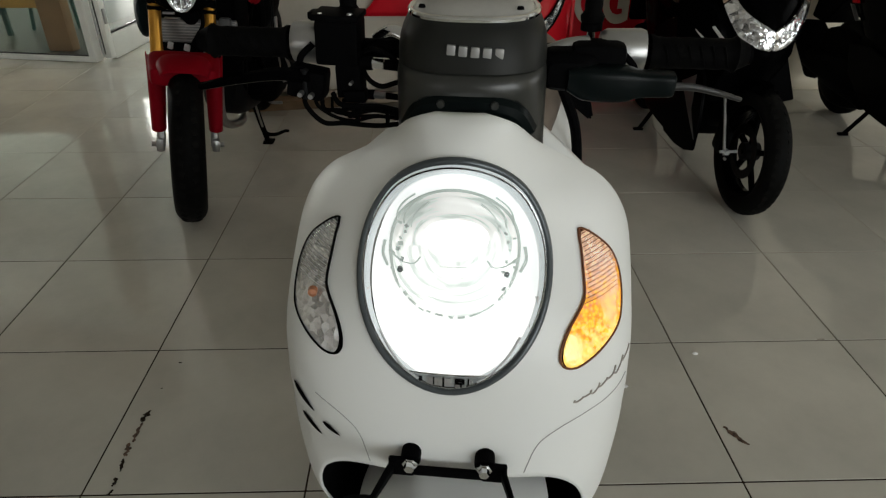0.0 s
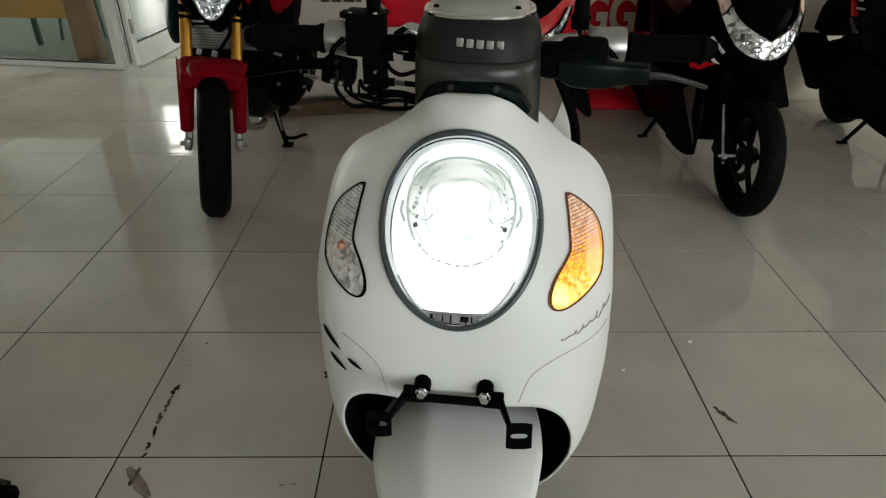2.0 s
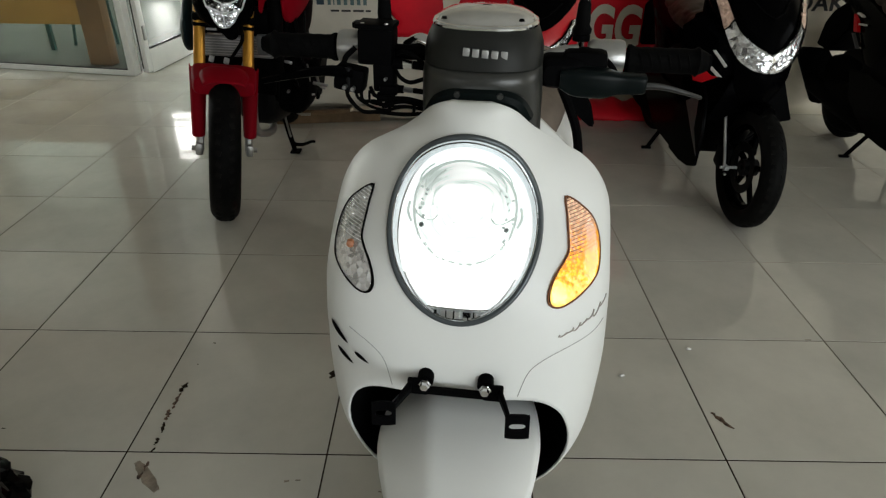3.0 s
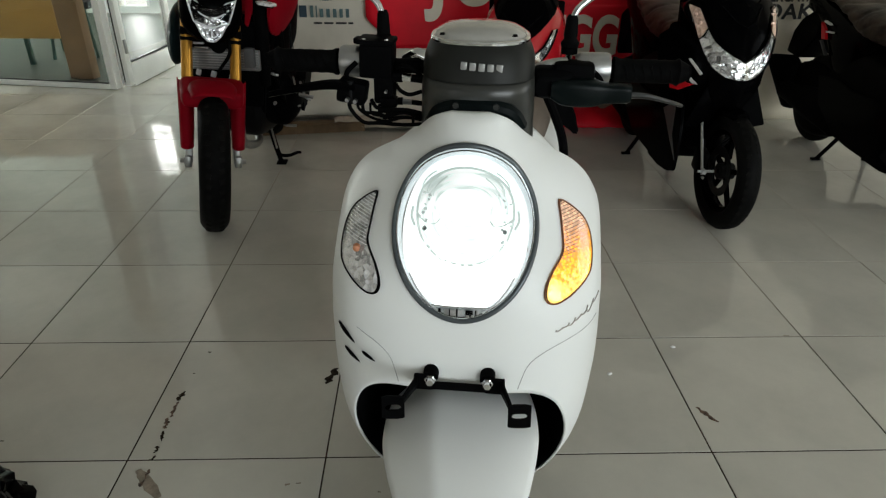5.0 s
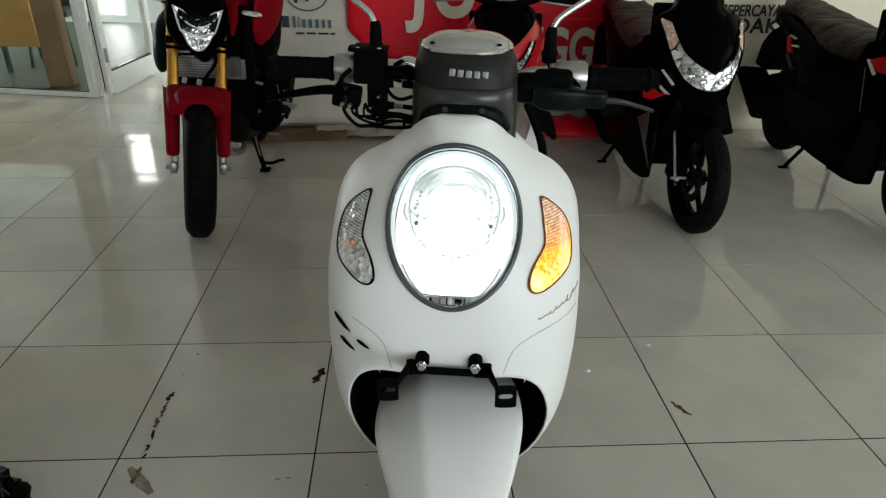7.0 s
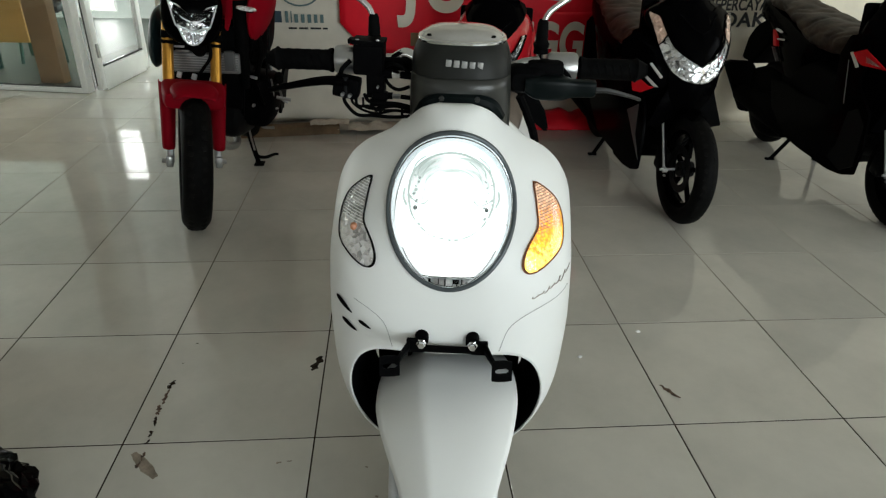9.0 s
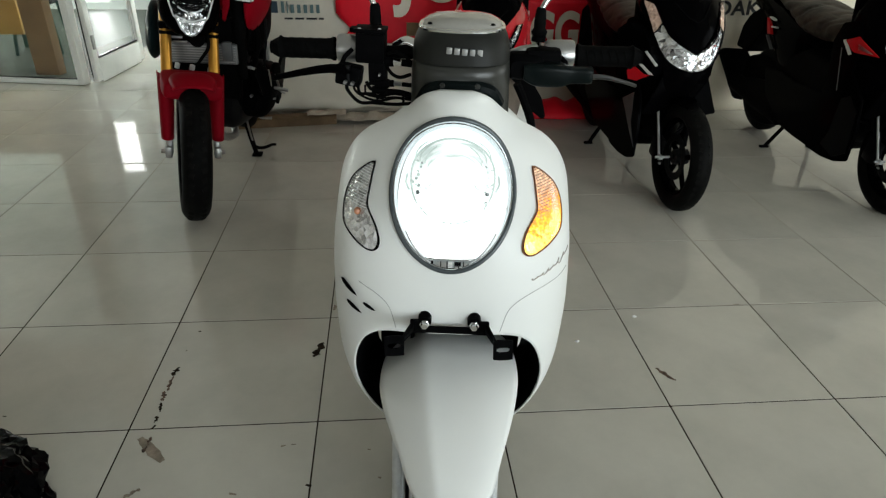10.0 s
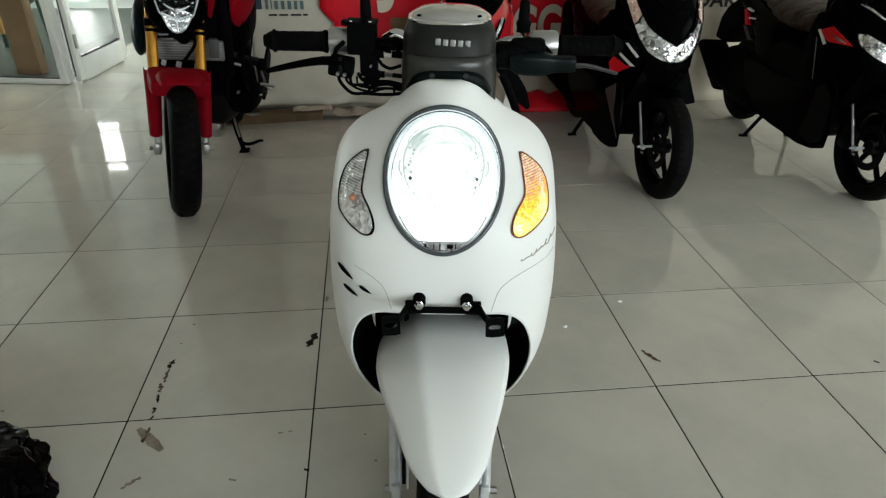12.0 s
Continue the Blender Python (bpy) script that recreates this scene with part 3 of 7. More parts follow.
glass_door = thing("door_1", "open glass door in a white aluminium frame", "door",
                   Matrix.Translation(DA) @ pose(0, 0, 0, 0, 0, math.degrees(math.atan2(dv.y, dv.x))), kind="structure")
W = dv.length
part("stile", box(mesh(), (0.035, 0, 1.05), (0.07, 0.045, 2.06), 0.004), ALU_WHITE, glass_door)
part("stile", box(mesh(), (W - 0.035, 0, 1.05), (0.07, 0.045, 2.06), 0.004), ALU_WHITE, glass_door)
part("bottom_rail", box(mesh(), (W / 2, 0, 0.088), (W - 0.142, 0.045, 0.168), 0.004), ALU_WHITE, glass_door)
part("top_rail", box(mesh(), (W / 2, 0, 2.03), (W - 0.142, 0.045, 0.09), 0.004), ALU_WHITE, glass_door)
part("seal", box(mesh(), (W / 2, 0, 0.18), (W - 0.142, 0.03, 0.009)), SEAL, glass_door)
part("seal", box(mesh(), (0.074, 0, 1.08), (0.008, 0.03, 1.79)), SEAL, glass_door)
part("seal", box(mesh(), (-0.004, 0.012, 1.05), (0.006, 0.006, 2.0)), SEAL, glass_door)
p = part("pane", box(mesh(), (W / 2, 0, 1.08), (W - 0.16, 0.006, 1.79)), GLASS, glass_door, smooth=False)
p.visible_shadow = False
part("hinge", box(mesh(), (0.03, -0.03, 0.30), (0.03, 0.014, 0.10), 0.003), SILVER, glass_door)

# office behind the glass
# Sheet over the tiles: the office floor's shade, put into a dark colour.
bm = mesh()
fl = bm.faces.new([bm.verts.new((x, y, 0.0004)) for x, y in ((-2.03, 3.71), (-2.03, 7.30), (-5.81, 7.30), (-5.81, 4.325))])
up = bmesh.ops.extrude_face_region(bm, geom=[fl])
bmesh.ops.translate(bm, vec=(0, 0, 0.0020), verts=[g for g in up["geom"] if isinstance(g, bmesh.types.BMVert)])
bmesh.ops.recalc_face_normals(bm, faces=bm.faces)
structure("office_floor_shade", bm, material("grey_green_floor_shade", (0.060, 0.072, 0.058), rough=0.42, vary=0.2, scale=3, spec=0.22), "dark grey-green sheet over the office tiles, standing in for their shade", "floor")
desk = thing("office_desk", "yellow laminate office desk with teal steel legs", "desk", pose(-3.38, 4.42, 0))
part("front_panel", box(mesh(), (0, 0, 0.49), (1.28, 0.03, 0.53), 0.003), YELLOW_WOOD, desk)
part("desktop", box(mesh(), (0, 0.33, 0.775), (1.36, 0.75, 0.035), 0.004), YELLOW_WOOD, desk)
for x in (-0.5, 0.33):
    for y in (0.04, 0.6):
        part("leg", box(mesh(), (x, y, 0.378), (0.035, 0.035, 0.754), 0.004), TEAL_PAINT, desk)
column = thing("brown_panel", "tall brown laminate panel behind the office glass", "panel", pose(-2.40, 3.99, 0, 0, 0, -9))
part("board", box(mesh(), (0, 0, 1.2), (0.19, 0.09, 2.39), 0.004), BROWN_WOOD, column)
chair = thing("office_chair", "dark blue-grey office chair with teal legs", "chair", pose(-2.84, 4.90, 0, 0, 0, 12))
part("seat", box(mesh(), (0, 0, 0.44), (0.38, 0.4, 0.06), 0.02), BLUE_GREY, chair)
part("backrest", box(mesh(), (0.02, 0.18, 0.72), (0.36, 0.05, 0.5), 0.02), BLUE_GREY, chair)
for x in (-0.14, 0.14):
    for y in (-0.17, 0.17):
        part("leg", rod(mesh(), (x, y, 0.42), (x * 1.25, y * 1.25, 0.0), 0.014), TEAL_PAINT, chair)


# ---------------------------------------------------------------- writing
def lettering(name, text, mat, parent, at, size, label="", bold=0.0, spread=1.0, tilt=0, squeeze=1.0):
    """Letters standing upright in x and z, facing -y."""
    cu = bpy.data.curves.new(name, 'FONT')
    cu.body, cu.size, cu.extrude, cu.offset, cu.space_character = text, size, 0.0015, bold, spread
    tmp = new("letters", cu)
    dg = bpy.context.evaluated_depsgraph_get()
    me = bpy.data.meshes.new_from_object(tmp.evaluated_get(dg))
    bpy.data.objects.remove(tmp)
    me.transform(pose(*at, 90, 0, 0) @ pose(0, 0, 0, 0, 0, tilt) @ Matrix.Diagonal((squeeze, 1, 1, 1)))
    me.materials.clear()
    me.materials.append(mat)
    ob = new(name, me)
    ob.parent = parent
    if label:
        ob["label"] = label
    return ob


WY = 2.95


def hanging(bm, x0, x1, z0, z1, y, amp=0.008, curl=0.0, nx=40, nz=26, left=None):
    """A sheet that hangs on the wall, slightly wavy; curl: how far its foot turns out over the floor; left: a notch in the left edge."""
    rows = []
    for j in range(nz + 1):
        r = []
        for i in range(nx + 1):
            s, t = i / nx, j / nz
            a = x0 + (left(t) if left else 0)
            x = a + (x1 - a) * s
            z = z0 + (z1 - z0) * t
            yy = y - amp * (0.5 + 0.5 * math.sin(9 * s + 4 * t)) - amp * noise.noise(Vector((x * 3, z * 3, 2.0))) - 0.002
            if curl and t < 0.16:
                k = (0.16 - t) / 0.16
                yy -= curl * k * k * (0.75 + 0.5 * noise.noise(Vector((x * 4, 0, 7.0))))
                z = max(0.006, z + 0.05 * k * k)
            r.append((x, yy, z))
        rows.append(r)
    grid(bm, rows)
    return bm


finance = thing("finance_banner", "white vinyl finance banner printed in blue and teal, foot curled", "banner", pose(0, 0, 0))
part("sheet", hanging(mesh(), -1.05, 0.62, 0.008, 2.2, WY - 0.012, 0.006, 0.16), VINYL_WHITE, finance, thick=0.001)
fy = WY - 0.030
x = -0.56
for w, h, mt in ((0.050, .075, BLUE_INK), (0.062, .075, BLUE_INK), (0.026, .075, TEAL_INK), (0.010, .075, TEAL_INK), (0.031, .055, TEAL_INK), (0.030, .055, TEAL_INK),
                 (0.031, .055, TEAL_INK), (0.028, .055, TEAL_INK), (0.028, .055, TEAL_INK)):
    part("print_bar", box(mesh(), (x + w / 2, fy, 0.630 + h * 0.45), (w * 0.72, 0.002, h * 0.9), 0.0), mt, finance, smooth=False)
    x += w + 0.0095
for bx, bw in ((-0.385, 0.05), (-0.318, 0.055), (-0.243, 0.065), (-0.185, 0.03)):
    part("print_bar", box(mesh(), (bx, fy, 0.597), (bw, 0.002, 0.011)), INK, finance, smooth=False)
bm = mesh()
tube(bm, [(-0.33 + 0.125 * math.cos(a), fy, 0.83 + 0.10 * math.sin(a)) for a in [2 * math.pi * k / 40 for k in range(40)]], 0.005, seg=6, closed=True)
part("emblem_ring", bm, TEAL_INK, finance)
bm = mesh()
tube(bm, [(-0.40, fy, 0.775), (-0.37, fy, 0.86), (-0.33, fy, 0.79), (-0.30, fy, 0.87), (-0.26, fy, 0.83)], 0.011, seg=6)
part("emblem_mark", bm, BLUE_INK, finance)


red = thing("red_banner", "glossy red vinyl banner with big cream letters", "banner", pose(0, 0, 0))
part("sheet", hanging(mesh(), -0.09, 1.62, 0.455, 1.25, WY - 0.048, 0.008, 0, left=lambda t: 0.09 * max(0, 1 - abs(t - 0.11) / 0.11) if t < 0.24 else 0.0), VINYL_RED, red, thick=0.001)
part("lower_sheet", hanging(mesh(), 0.98, 1.66, 0.25, 0.72, WY - 0.062, 0.008), VINYL_RED, red, thick=0.001)
lettering("writing", "JU", LETTER, red, (0.30, WY - 0.072, 0.735), 0.46, "cream vinyl letters", bold=0.014, spread=1.2, tilt=-3, squeeze=0.8)
lettering("writing", "NGG", LETTER, red, (0.955, WY - 0.088, 0.430), 0.325, "cream vinyl letters", bold=0.011, spread=1.0, squeeze=0.68)
part("tape", box(mesh(), (0.41, WY - 0.074, 0.545), (0.13, 0.002, 0.08)), CARDBOARD, red, "brown tape patch", smooth=False)

sign = thing("painted_cloth_banner", "pale cloth banner with black brush lettering", "banner", pose(0, 0, 0))
part("sheet", hanging(mesh(), 1.72, 3.6, 0.0, 1.9, WY - 0.010, 0.006), CLOTH, sign, thick=0.001)
lettering("writing", "KEPERCAYA", INK, sign, (2.245, WY - 0.034, 0.738), 0.098, "black brush letters", bold=0.002, tilt=1, squeeze=0.76)
lettering("writing", "OAK", INK, sign, (2.352, WY - 0.034, 0.638), 0.125, "black brush letters", bold=0.003, spread=1.05, tilt=1, squeeze=1.10)
offcut = thing("vinyl_offcut", "folded red vinyl offcut lying at the foot of the wall", "vinyl", pose(0, 0, 0))
bm = mesh()
rows = []
for j in range(9):
    a = math.pi * 0.5 * j / 8
    rows.append([(0.98 + 0.72 * i / 30, WY - 0.05 - 0.17 * math.cos(a) - 0.02 * noise.noise(Vector((i * 0.35, j * 0.2, 1))), 0.004 + 0.115 * math.sin(a) * (0.8 + 0.25 * noise.noise(Vector((i * 0.3, 0, 5))))) for i in range(31)])
grid(bm, rows)
part("sheet", bm, VINYL_RED, offcut, thick=0.001)


# ---------------------------------------------------------------- the white scooter
# height: half width, foremost y, y of the widest line
COWL = [(0.22, 0.052, 0.028, 0.131), (0.30, 0.115, 0.014, 0.131), (0.36, 0.163, -0.006, 0.130), (0.42, 0.192, -0.030, 0.133), (0.50, 0.210, -0.067, 0.137), (0.58, 0.2163, -0.0885, 0.142),
        (0.64, 0.2173, -0.0906, 0.137), (0.70, 0.2115, -0.0837, 0.133), (0.77, 0.2060, -0.0692, 0.130), (0.84, 0.2005, -0.0497, 0.130), (0.885, 0.1804, -0.0334, 0.1256),
        (0.915, 0.1527, -0.0221, 0.118), (0.937, 0.119, -0.0124, 0.103), (0.952, 0.097, -0.006, 0.089), (0.968, 0.0767, 0.0039, 0.077), (0.985, 0.0593, 0.0179, 0.068),
        (0.997, 0.0440, 0.0326, 0.052), (1.003, 0.0250, 0.0491, 0.050)]
# height: how square the plan of the cowl is
SQUARE = [(0.30, 2.93, 0.272), (0.64, 2.50, 0.344), (0.70, 2.48, 0.271), (0.78, 2.30, 0.279), (0.88, 1.80, 0.730), (0.94, 1.99, 0.893), (1.01, 1.99, 0.600)]


def cowl_y(x, z):
    w, n, b = level(COWL, z)
    p, root = level(SQUARE, z)
    s = min(1.0, abs(x) / w)
    return b - (b - n) * max(0.0, 1 - s ** p) ** root


def on_cowl(x, z, lift=0.0):
    """A point on the cowl, lifted along its normal."""
    e = 0.004
    p = Vector((x, cowl_y(x, z), z))
    du = Vector((2 * e, cowl_y(x + e, z) - cowl_y(x - e, z), 0))
    dz = Vector((0, cowl_y(x, z + e) - cowl_y(x, z - e), 2 * e))
    n = du.cross(dz).normalized()
    if n.y > 0:
        n = -n
    return p + n * lift


def smooth01(t):
    t = max(0.0, min(1.0, t))
    return t * t * (3 - 2 * t)


# share of the half width: lower edge of the cowl (the wheel arch in the middle, the skirts at the sides)
ARCH = [(0.0, 0.636), (0.30, 0.634), (0.52, 0.626), (0.66, 0.600), (0.76, 0.553), (0.83, 0.485), (0.87, 0.41), (0.905, 0.33), (0.95, 0.265), (1.0, 0.235)]


def cowl_low(s):
    return level(ARCH, s)[0]


def outline_on_cowl(pts, lift, n=5):
    loop = spline(list(pts) + [pts[0]], n)[:-1]
    return [on_cowl(p[0], p[1], lift) for p in [(q[0], q[1]) for q in loop]], [(q[0], q[1]) for q in loop]


def grid_mesh(rows, close_u=False):
    bm = mesh()
    grid(bm, rows, close_u=close_u)
    return bm


def lens_surface(bm, flat, centre, lift, bulge=0.0, rings=8):
    """A skin that fills an outline and follows the cowl."""
    rows = []
    for k in range(rings + 1):
        t = 1 - k / rings
        rows.append([on_cowl(centre[0] + (x - centre[0]) * t, centre[1] + (z - centre[1]) * t, lift + bulge * (1 - t * t)) for x, z in flat])
    grid(bm, rows, close_u=True)
    bmesh.ops.remove_doubles(bm, verts=bm.verts, dist=1e-5)
    return bm


LZ = 0.8575     # height of the middle of the headlight


def white_scooter():
    s = thing("scooter", "pearl white retro scooter with its round headlight and amber indicator lit", "scooter", pose(0.3095, -0.40, 0, 0, 0, -7))

    # front cowl
    rows = []
    nz, nu = 64, 72
    for j in range(nz + 1):
        t = j / nz
        r = []
        for i in range(nu + 1):
            ph = -math.pi / 2 + math.pi * i / nu
            sh = math.sin(ph)
            zl = cowl_low(abs(sh))
            z = zl + (1.003 - zl) * (1 - (1 - t) ** 1.25)
            w, n, b = level(COWL, z)
            x = w * sh
            r.append((x, cowl_y(x, z), z))
        rows.append(r)
    bm = mesh()
    grid(bm, rows)
    bmesh.ops.remove_doubles(bm, verts=bm.verts, dist=1e-5)
    hole = [f for f in bm.faces if all((v.co.x / 0.0945) ** 2 + ((v.co.z - LZ) / 0.109) ** 2 < 1 for v in f.verts)]
    bmesh.ops.delete(bm, geom=hole, context='FACES')
    cowl = part("front_cowl", bm, PEARL, s, thick=0.0035, offset=-1, sharp=80)

    # black liner of the wheel arch: a tunnel from the edge of the opening back to a wall
    edge = []
    for i in range(61):
        sh = -0.93 + 1.86 * i / 60
        z = cowl_low(abs(sh))
        x = level(COWL, z)[0] * sh
        edge.append(Vector((x, cowl_y(x, z) + 0.004, z - 0.001)))
    bm = mesh()
    grid(bm, [[Vector((p.x * (1 - 0.06 * k), p.y + (0.19 - p.y) * k, p.z + 0.004)) for p in edge] for k in (0, 0.33, 0.66, 1.0)])
    part("arch_liner", bm, BLACK_PLASTIC, s, thick=0.002)
    part("inner_fender", box(mesh(), (0, 0.195, 0.46), (0.30, 0.012, 0.42), 0.004), BLACK_PLASTIC, s)

    # leg shield and the neck behind the cowl
    bm = mesh()
    rows = []
    for z, w, y in ((0.30, 0.13, 0.21), (0.45, 0.185, 0.205), (0.62, 0.205, 0.205), (0.78, 0.205, 0.205), (0.86, 0.165, 0.205), (0.905, 0.115, 0.205), (0.93, 0.085, 0.21), (0.945, 0.06, 0.215)):
        rows.append([(w * math.sin(a), y + 0.035 - 0.05 * math.cos(a), z) for a in [-math.pi / 2 + math.pi * i / 24 for i in range(25)]])
    grid(bm, rows)
    part("leg_shield", bm, PEARL, s, thick=0.004)
    bm = mesh()
    loft(bm, [(0.20, 0, 0.15, 0.32, 0.88), (0.24, 0, 0.145, 0.32, 0.88), (0.26, 0, 0.12, 0.36, 0.86)])
    part("inner_leg_panel", bm, BLACK_PLASTIC, s)

    # headlight
    egg = []
    for k in range(72):
        a = 2 * math.pi * k / 72
        egg.append((0.0005 + 0.0965 * math.sin(a) * (1 - 0.09 * math.cos(a) ** 2), LZ + 0.1115 * math.cos(a)))

    def scaled(t):
        return [(x * t, LZ + (z - LZ) * t) for x, z in egg]
    head = part("headlight", tube(mesh(), [on_cowl(x, z, 0.002) for x, z in egg], 0.0042, seg=10, closed=True), BEZEL, s, "blue-grey headlight bezel")
    part("bezel", tube(mesh(), [on_cowl(x, z, 0.0036) for x, z in scaled(0.945)], 0.0013, seg=8, closed=True), CHROME, head, "thin bright inner bezel")
    bm = mesh()
    grid(bm, [[on_cowl(x, z, lift) for x, z in scaled(t)] for t, lift in ((0.985, 0.0030), (0.955, 0.0034), (0.925, 0.0028), (0.895, -0.002))], close_u=True)
    part("skirt", bm, HEAD_RIM, head, "pale lit band inside the bezel")

    def bowl(x, z, d=0.0):
        """A point in the hollow of the lamp, d in front of its reflector."""
        u, v = x / 0.0965, (z - LZ) / 0.1115
        c2 = v * v / max(1e-9, u * u + v * v)
        t2 = ((u / (1 - 0.09 * c2)) ** 2 + v * v) / 0.81
        return on_cowl(x, z, -0.002 - 0.027 * math.sqrt(max(0.0, 1 - t2)) + d)
    rows = []
    for k in range(19):
        t = 1 - (k / 18) ** 1.4
        rows.append([bowl(x, z) for x, z in scaled(0.90 * t)])
    bm = mesh()
    grid(bm, rows, close_u=True)
    bmesh.ops.remove_doubles(bm, verts=bm.verts, dist=1e-5)
    part("reflector", bm, HEAD_GLOW, head, "glowing white headlight reflector")

    RX, RZ, CZ = 0.0715, 0.0640, 0.8800     # the projector's ring

    def arc_in(cx, cz, rx, rz, d, a0, a1, n=24):
        return [bowl(cx + rx * math.cos(radians(a0 + (a1 - a0) * k / n)), cz + rz * math.sin(radians(a0 + (a1 - a0) * k / n)), d) for k in range(n + 1)]
    # shroud over the emitter: a dish between the emitter and the projector's ring
    rows = []
    for k in range(73):
        a = math.radians(360 * k / 72)
        r = []
        for m in range(9):
            u = m / 8
            x = (1 - u) * (0.0015 + 0.0405 * math.cos(a)) + u * (RX * math.cos(a))
            z = (1 - u) * (0.896 + 0.0205 * math.sin(a)) + u * (CZ + RZ * math.sin(a))
            r.append(bowl(x, z, 0.003 + 0.006 * math.sin(math.pi * u)))
        rows.append(r)
    part("shroud", grid_mesh(rows), SHROUD, head, "pale green-grey projector shroud")
    part("projector_ring", tube(mesh(), arc_in(0.0, CZ, RX, RZ, 0.004, -28, 208, 60), 0.0018, seg=6, smooth=False), HEAD_SOFT, head)
    part("inner_ring", tube(mesh(), arc_in(0.001, 0.893, 0.0560, 0.0360, 0.0075, 150, 215, 20), 0.0012, seg=6, smooth=False), HEAD_SOFT, head)
    part("inner_ring", tube(mesh(), arc_in(0.001, 0.893, 0.0560, 0.0360, 0.0075, -35, 30, 20), 0.0012, seg=6, smooth=False), HEAD_SOFT, head)
    # broken lower rim of the projector
    rnd = random.Random(8)
    a = 208.0
    while a < 330:
        b = a + rnd.uniform(4, 13)
        q = rnd.uniform(0.965, 1.0)
        part("projector_notch", tube(mesh(), arc_in(0.0, CZ, RX * q, RZ * q, 0.0045, a, min(b, 331), 5), rnd.uniform(0.0011, 0.0021), seg=5, smooth=False), HEAD_SOFT, head)
        a = b + rnd.uniform(1.5, 5)
    for sx in (-1, 1):
        for q in (0.0, 0.006, 0.013):
            pts = [bowl(sx * (0.062 - q - 0.020 * t * t), 0.907 + 0.028 * t - 0.3 * q, 0.008) for t in [m / 6 for m in range(7)]]
            part("projector_fin", tube(mesh(), pts, 0.0011, seg=5), HEAD_SOFT, head)
        part("projector_screw", lathe(mesh(), [(-0.003, 0.0001), (-0.003, 0.0032), (0.002, 0.0032)], 10, 'y', bowl(sx * 0.0600, 0.863, 0.006)), HEAD_GREY, head)
        part("projector_step", tube(mesh(), [bowl(sx * 0.0720, 0.877, 0.006), bowl(sx * 0.0590, 0.8705, 0.008), bowl(sx * 0.0460, 0.8700, 0.008), bowl(sx * 0.0390, 0.8770, 0.008)], 0.0012, seg=5), HEAD_SOFT, head)
        part("projector_lug", tube(mesh(), [bowl(sx * 0.0750, 0.885, 0.006), bowl(sx * 0.0770, 0.873, 0.006), bowl(sx * 0.0725, 0.863, 0.006)], 0.0019, seg=6), HEAD_SOFT, head)
    for k in range(22):
        a = rnd.uniform(-38, 34) + (180 if k % 2 else 0)
        q = rnd.uniform(0.80, 0.965)
        c = bowl(RX * q * math.cos(radians(a)), CZ + RZ * q * math.sin(radians(a)), 0.011)
        part("projector_facet", box(mesh(), c, (rnd.uniform(0.002, 0.0045), 0.0012, rnd.uniform(0.002, 0.006)), 0.0003, (0, rnd.uniform(-40, 40), 0)), HEAD_SOFT if k % 3 else HEAD_DIM, head)
    for k in range(13):
        part("projector_tooth", box(mesh(), bowl(0.0015 + 0.0028 * (k - 6), 0.8705, 0.009), (0.0013, 0.0012, 0.0016)), HEAD_SOFT, head)
    bm = mesh()
    rows = [[bowl(0.0015 + 0.0405 * t * math.cos(a), 0.896 + 0.0200 * t * math.sin(a), 0.003 + 0.010 * (1 - t * t)) for a in [2 * math.pi * k / 36 for k in range(36)]] for t in (1, 0.8, 0.6, 0.4, 0.2, 0)]
    grid(bm, rows, close_u=True)
    bmesh.ops.remove_doubles(bm, verts=bm.verts, dist=1e-5)
    part("lit_lens", bm, HEAD_CORE, head)
    # trim at the foot of the lens: a silver shelf, two windows in it and bright side facets
    bm = mesh()
    grid(bm, [[on_cowl(x, 0.7505 + 0.0017 * k + 3.4 * x * x * (1 - k / 9), 0.0030) for x in [-0.038 + 0.0038 * m for m in range(21)]] for k in range(10)])
    trim = part("trim", bm, TRIM_GREY, head, "silver shelf at the foot of the lens", thick=0.001)
    for x, w, z, h, mt in ((0.0125, 0.010, 0.7575, 0.0120, BLACK_PLASTIC), (-0.0040, 0.0022, 0.7590, 0.0110, BLACK_PLASTIC), (-0.0140, 0.0016, 0.7595, 0.0090, BLACK_PLASTIC), (0.0215, 0.0018, 0.7600, 0.0080, BLACK_PLASTIC), (0.0105, 0.0050, 0.7545, 0.0040, SILVER), (0.0170, 0.0040, 0.7550, 0.0034, SILVER),
                           (-0.0275, 0.0035, 0.7610, 0.0060, BLACK_PLASTIC), (-0.0085, 0.0250, 0.7585, 0.0100, SILVER), (0.0235, 0.0045, 0.7600, 0.0060, SILVER)):
        part("trim_window", box(mesh(), on_cowl(x, z, 0.0045 + (0.001 if w < 0.006 else 0)), (w, 0.0016, h), 0.0004), mt, trim)
    part("shelf_edge", tube(mesh(), [on_cowl(x, 0.7665 + 0.6 * x * x, 0.0045) for x in [-0.040 + 0.004 * m for m in range(21)]], 0.0010, seg=6), CHROME, trim)
    for sx in (-1, 1):
        part("side_facet", tube(mesh(), [on_cowl(sx * x, z, 0.0045) for x, z in ((0.030, 0.760), (0.046, 0.772), (0.060, 0.789), (0.070, 0.806))], 0.0015, seg=6), SILVER_PAINT, head)
    bm = lens_surface(mesh(), scaled(0.95), (0, LZ), 0.005, 0.009)
    p = part("lens_cover", bm, LENS_CLEAR, head, "clear outer lens", thick=0.002)
    p.visible_shadow = False

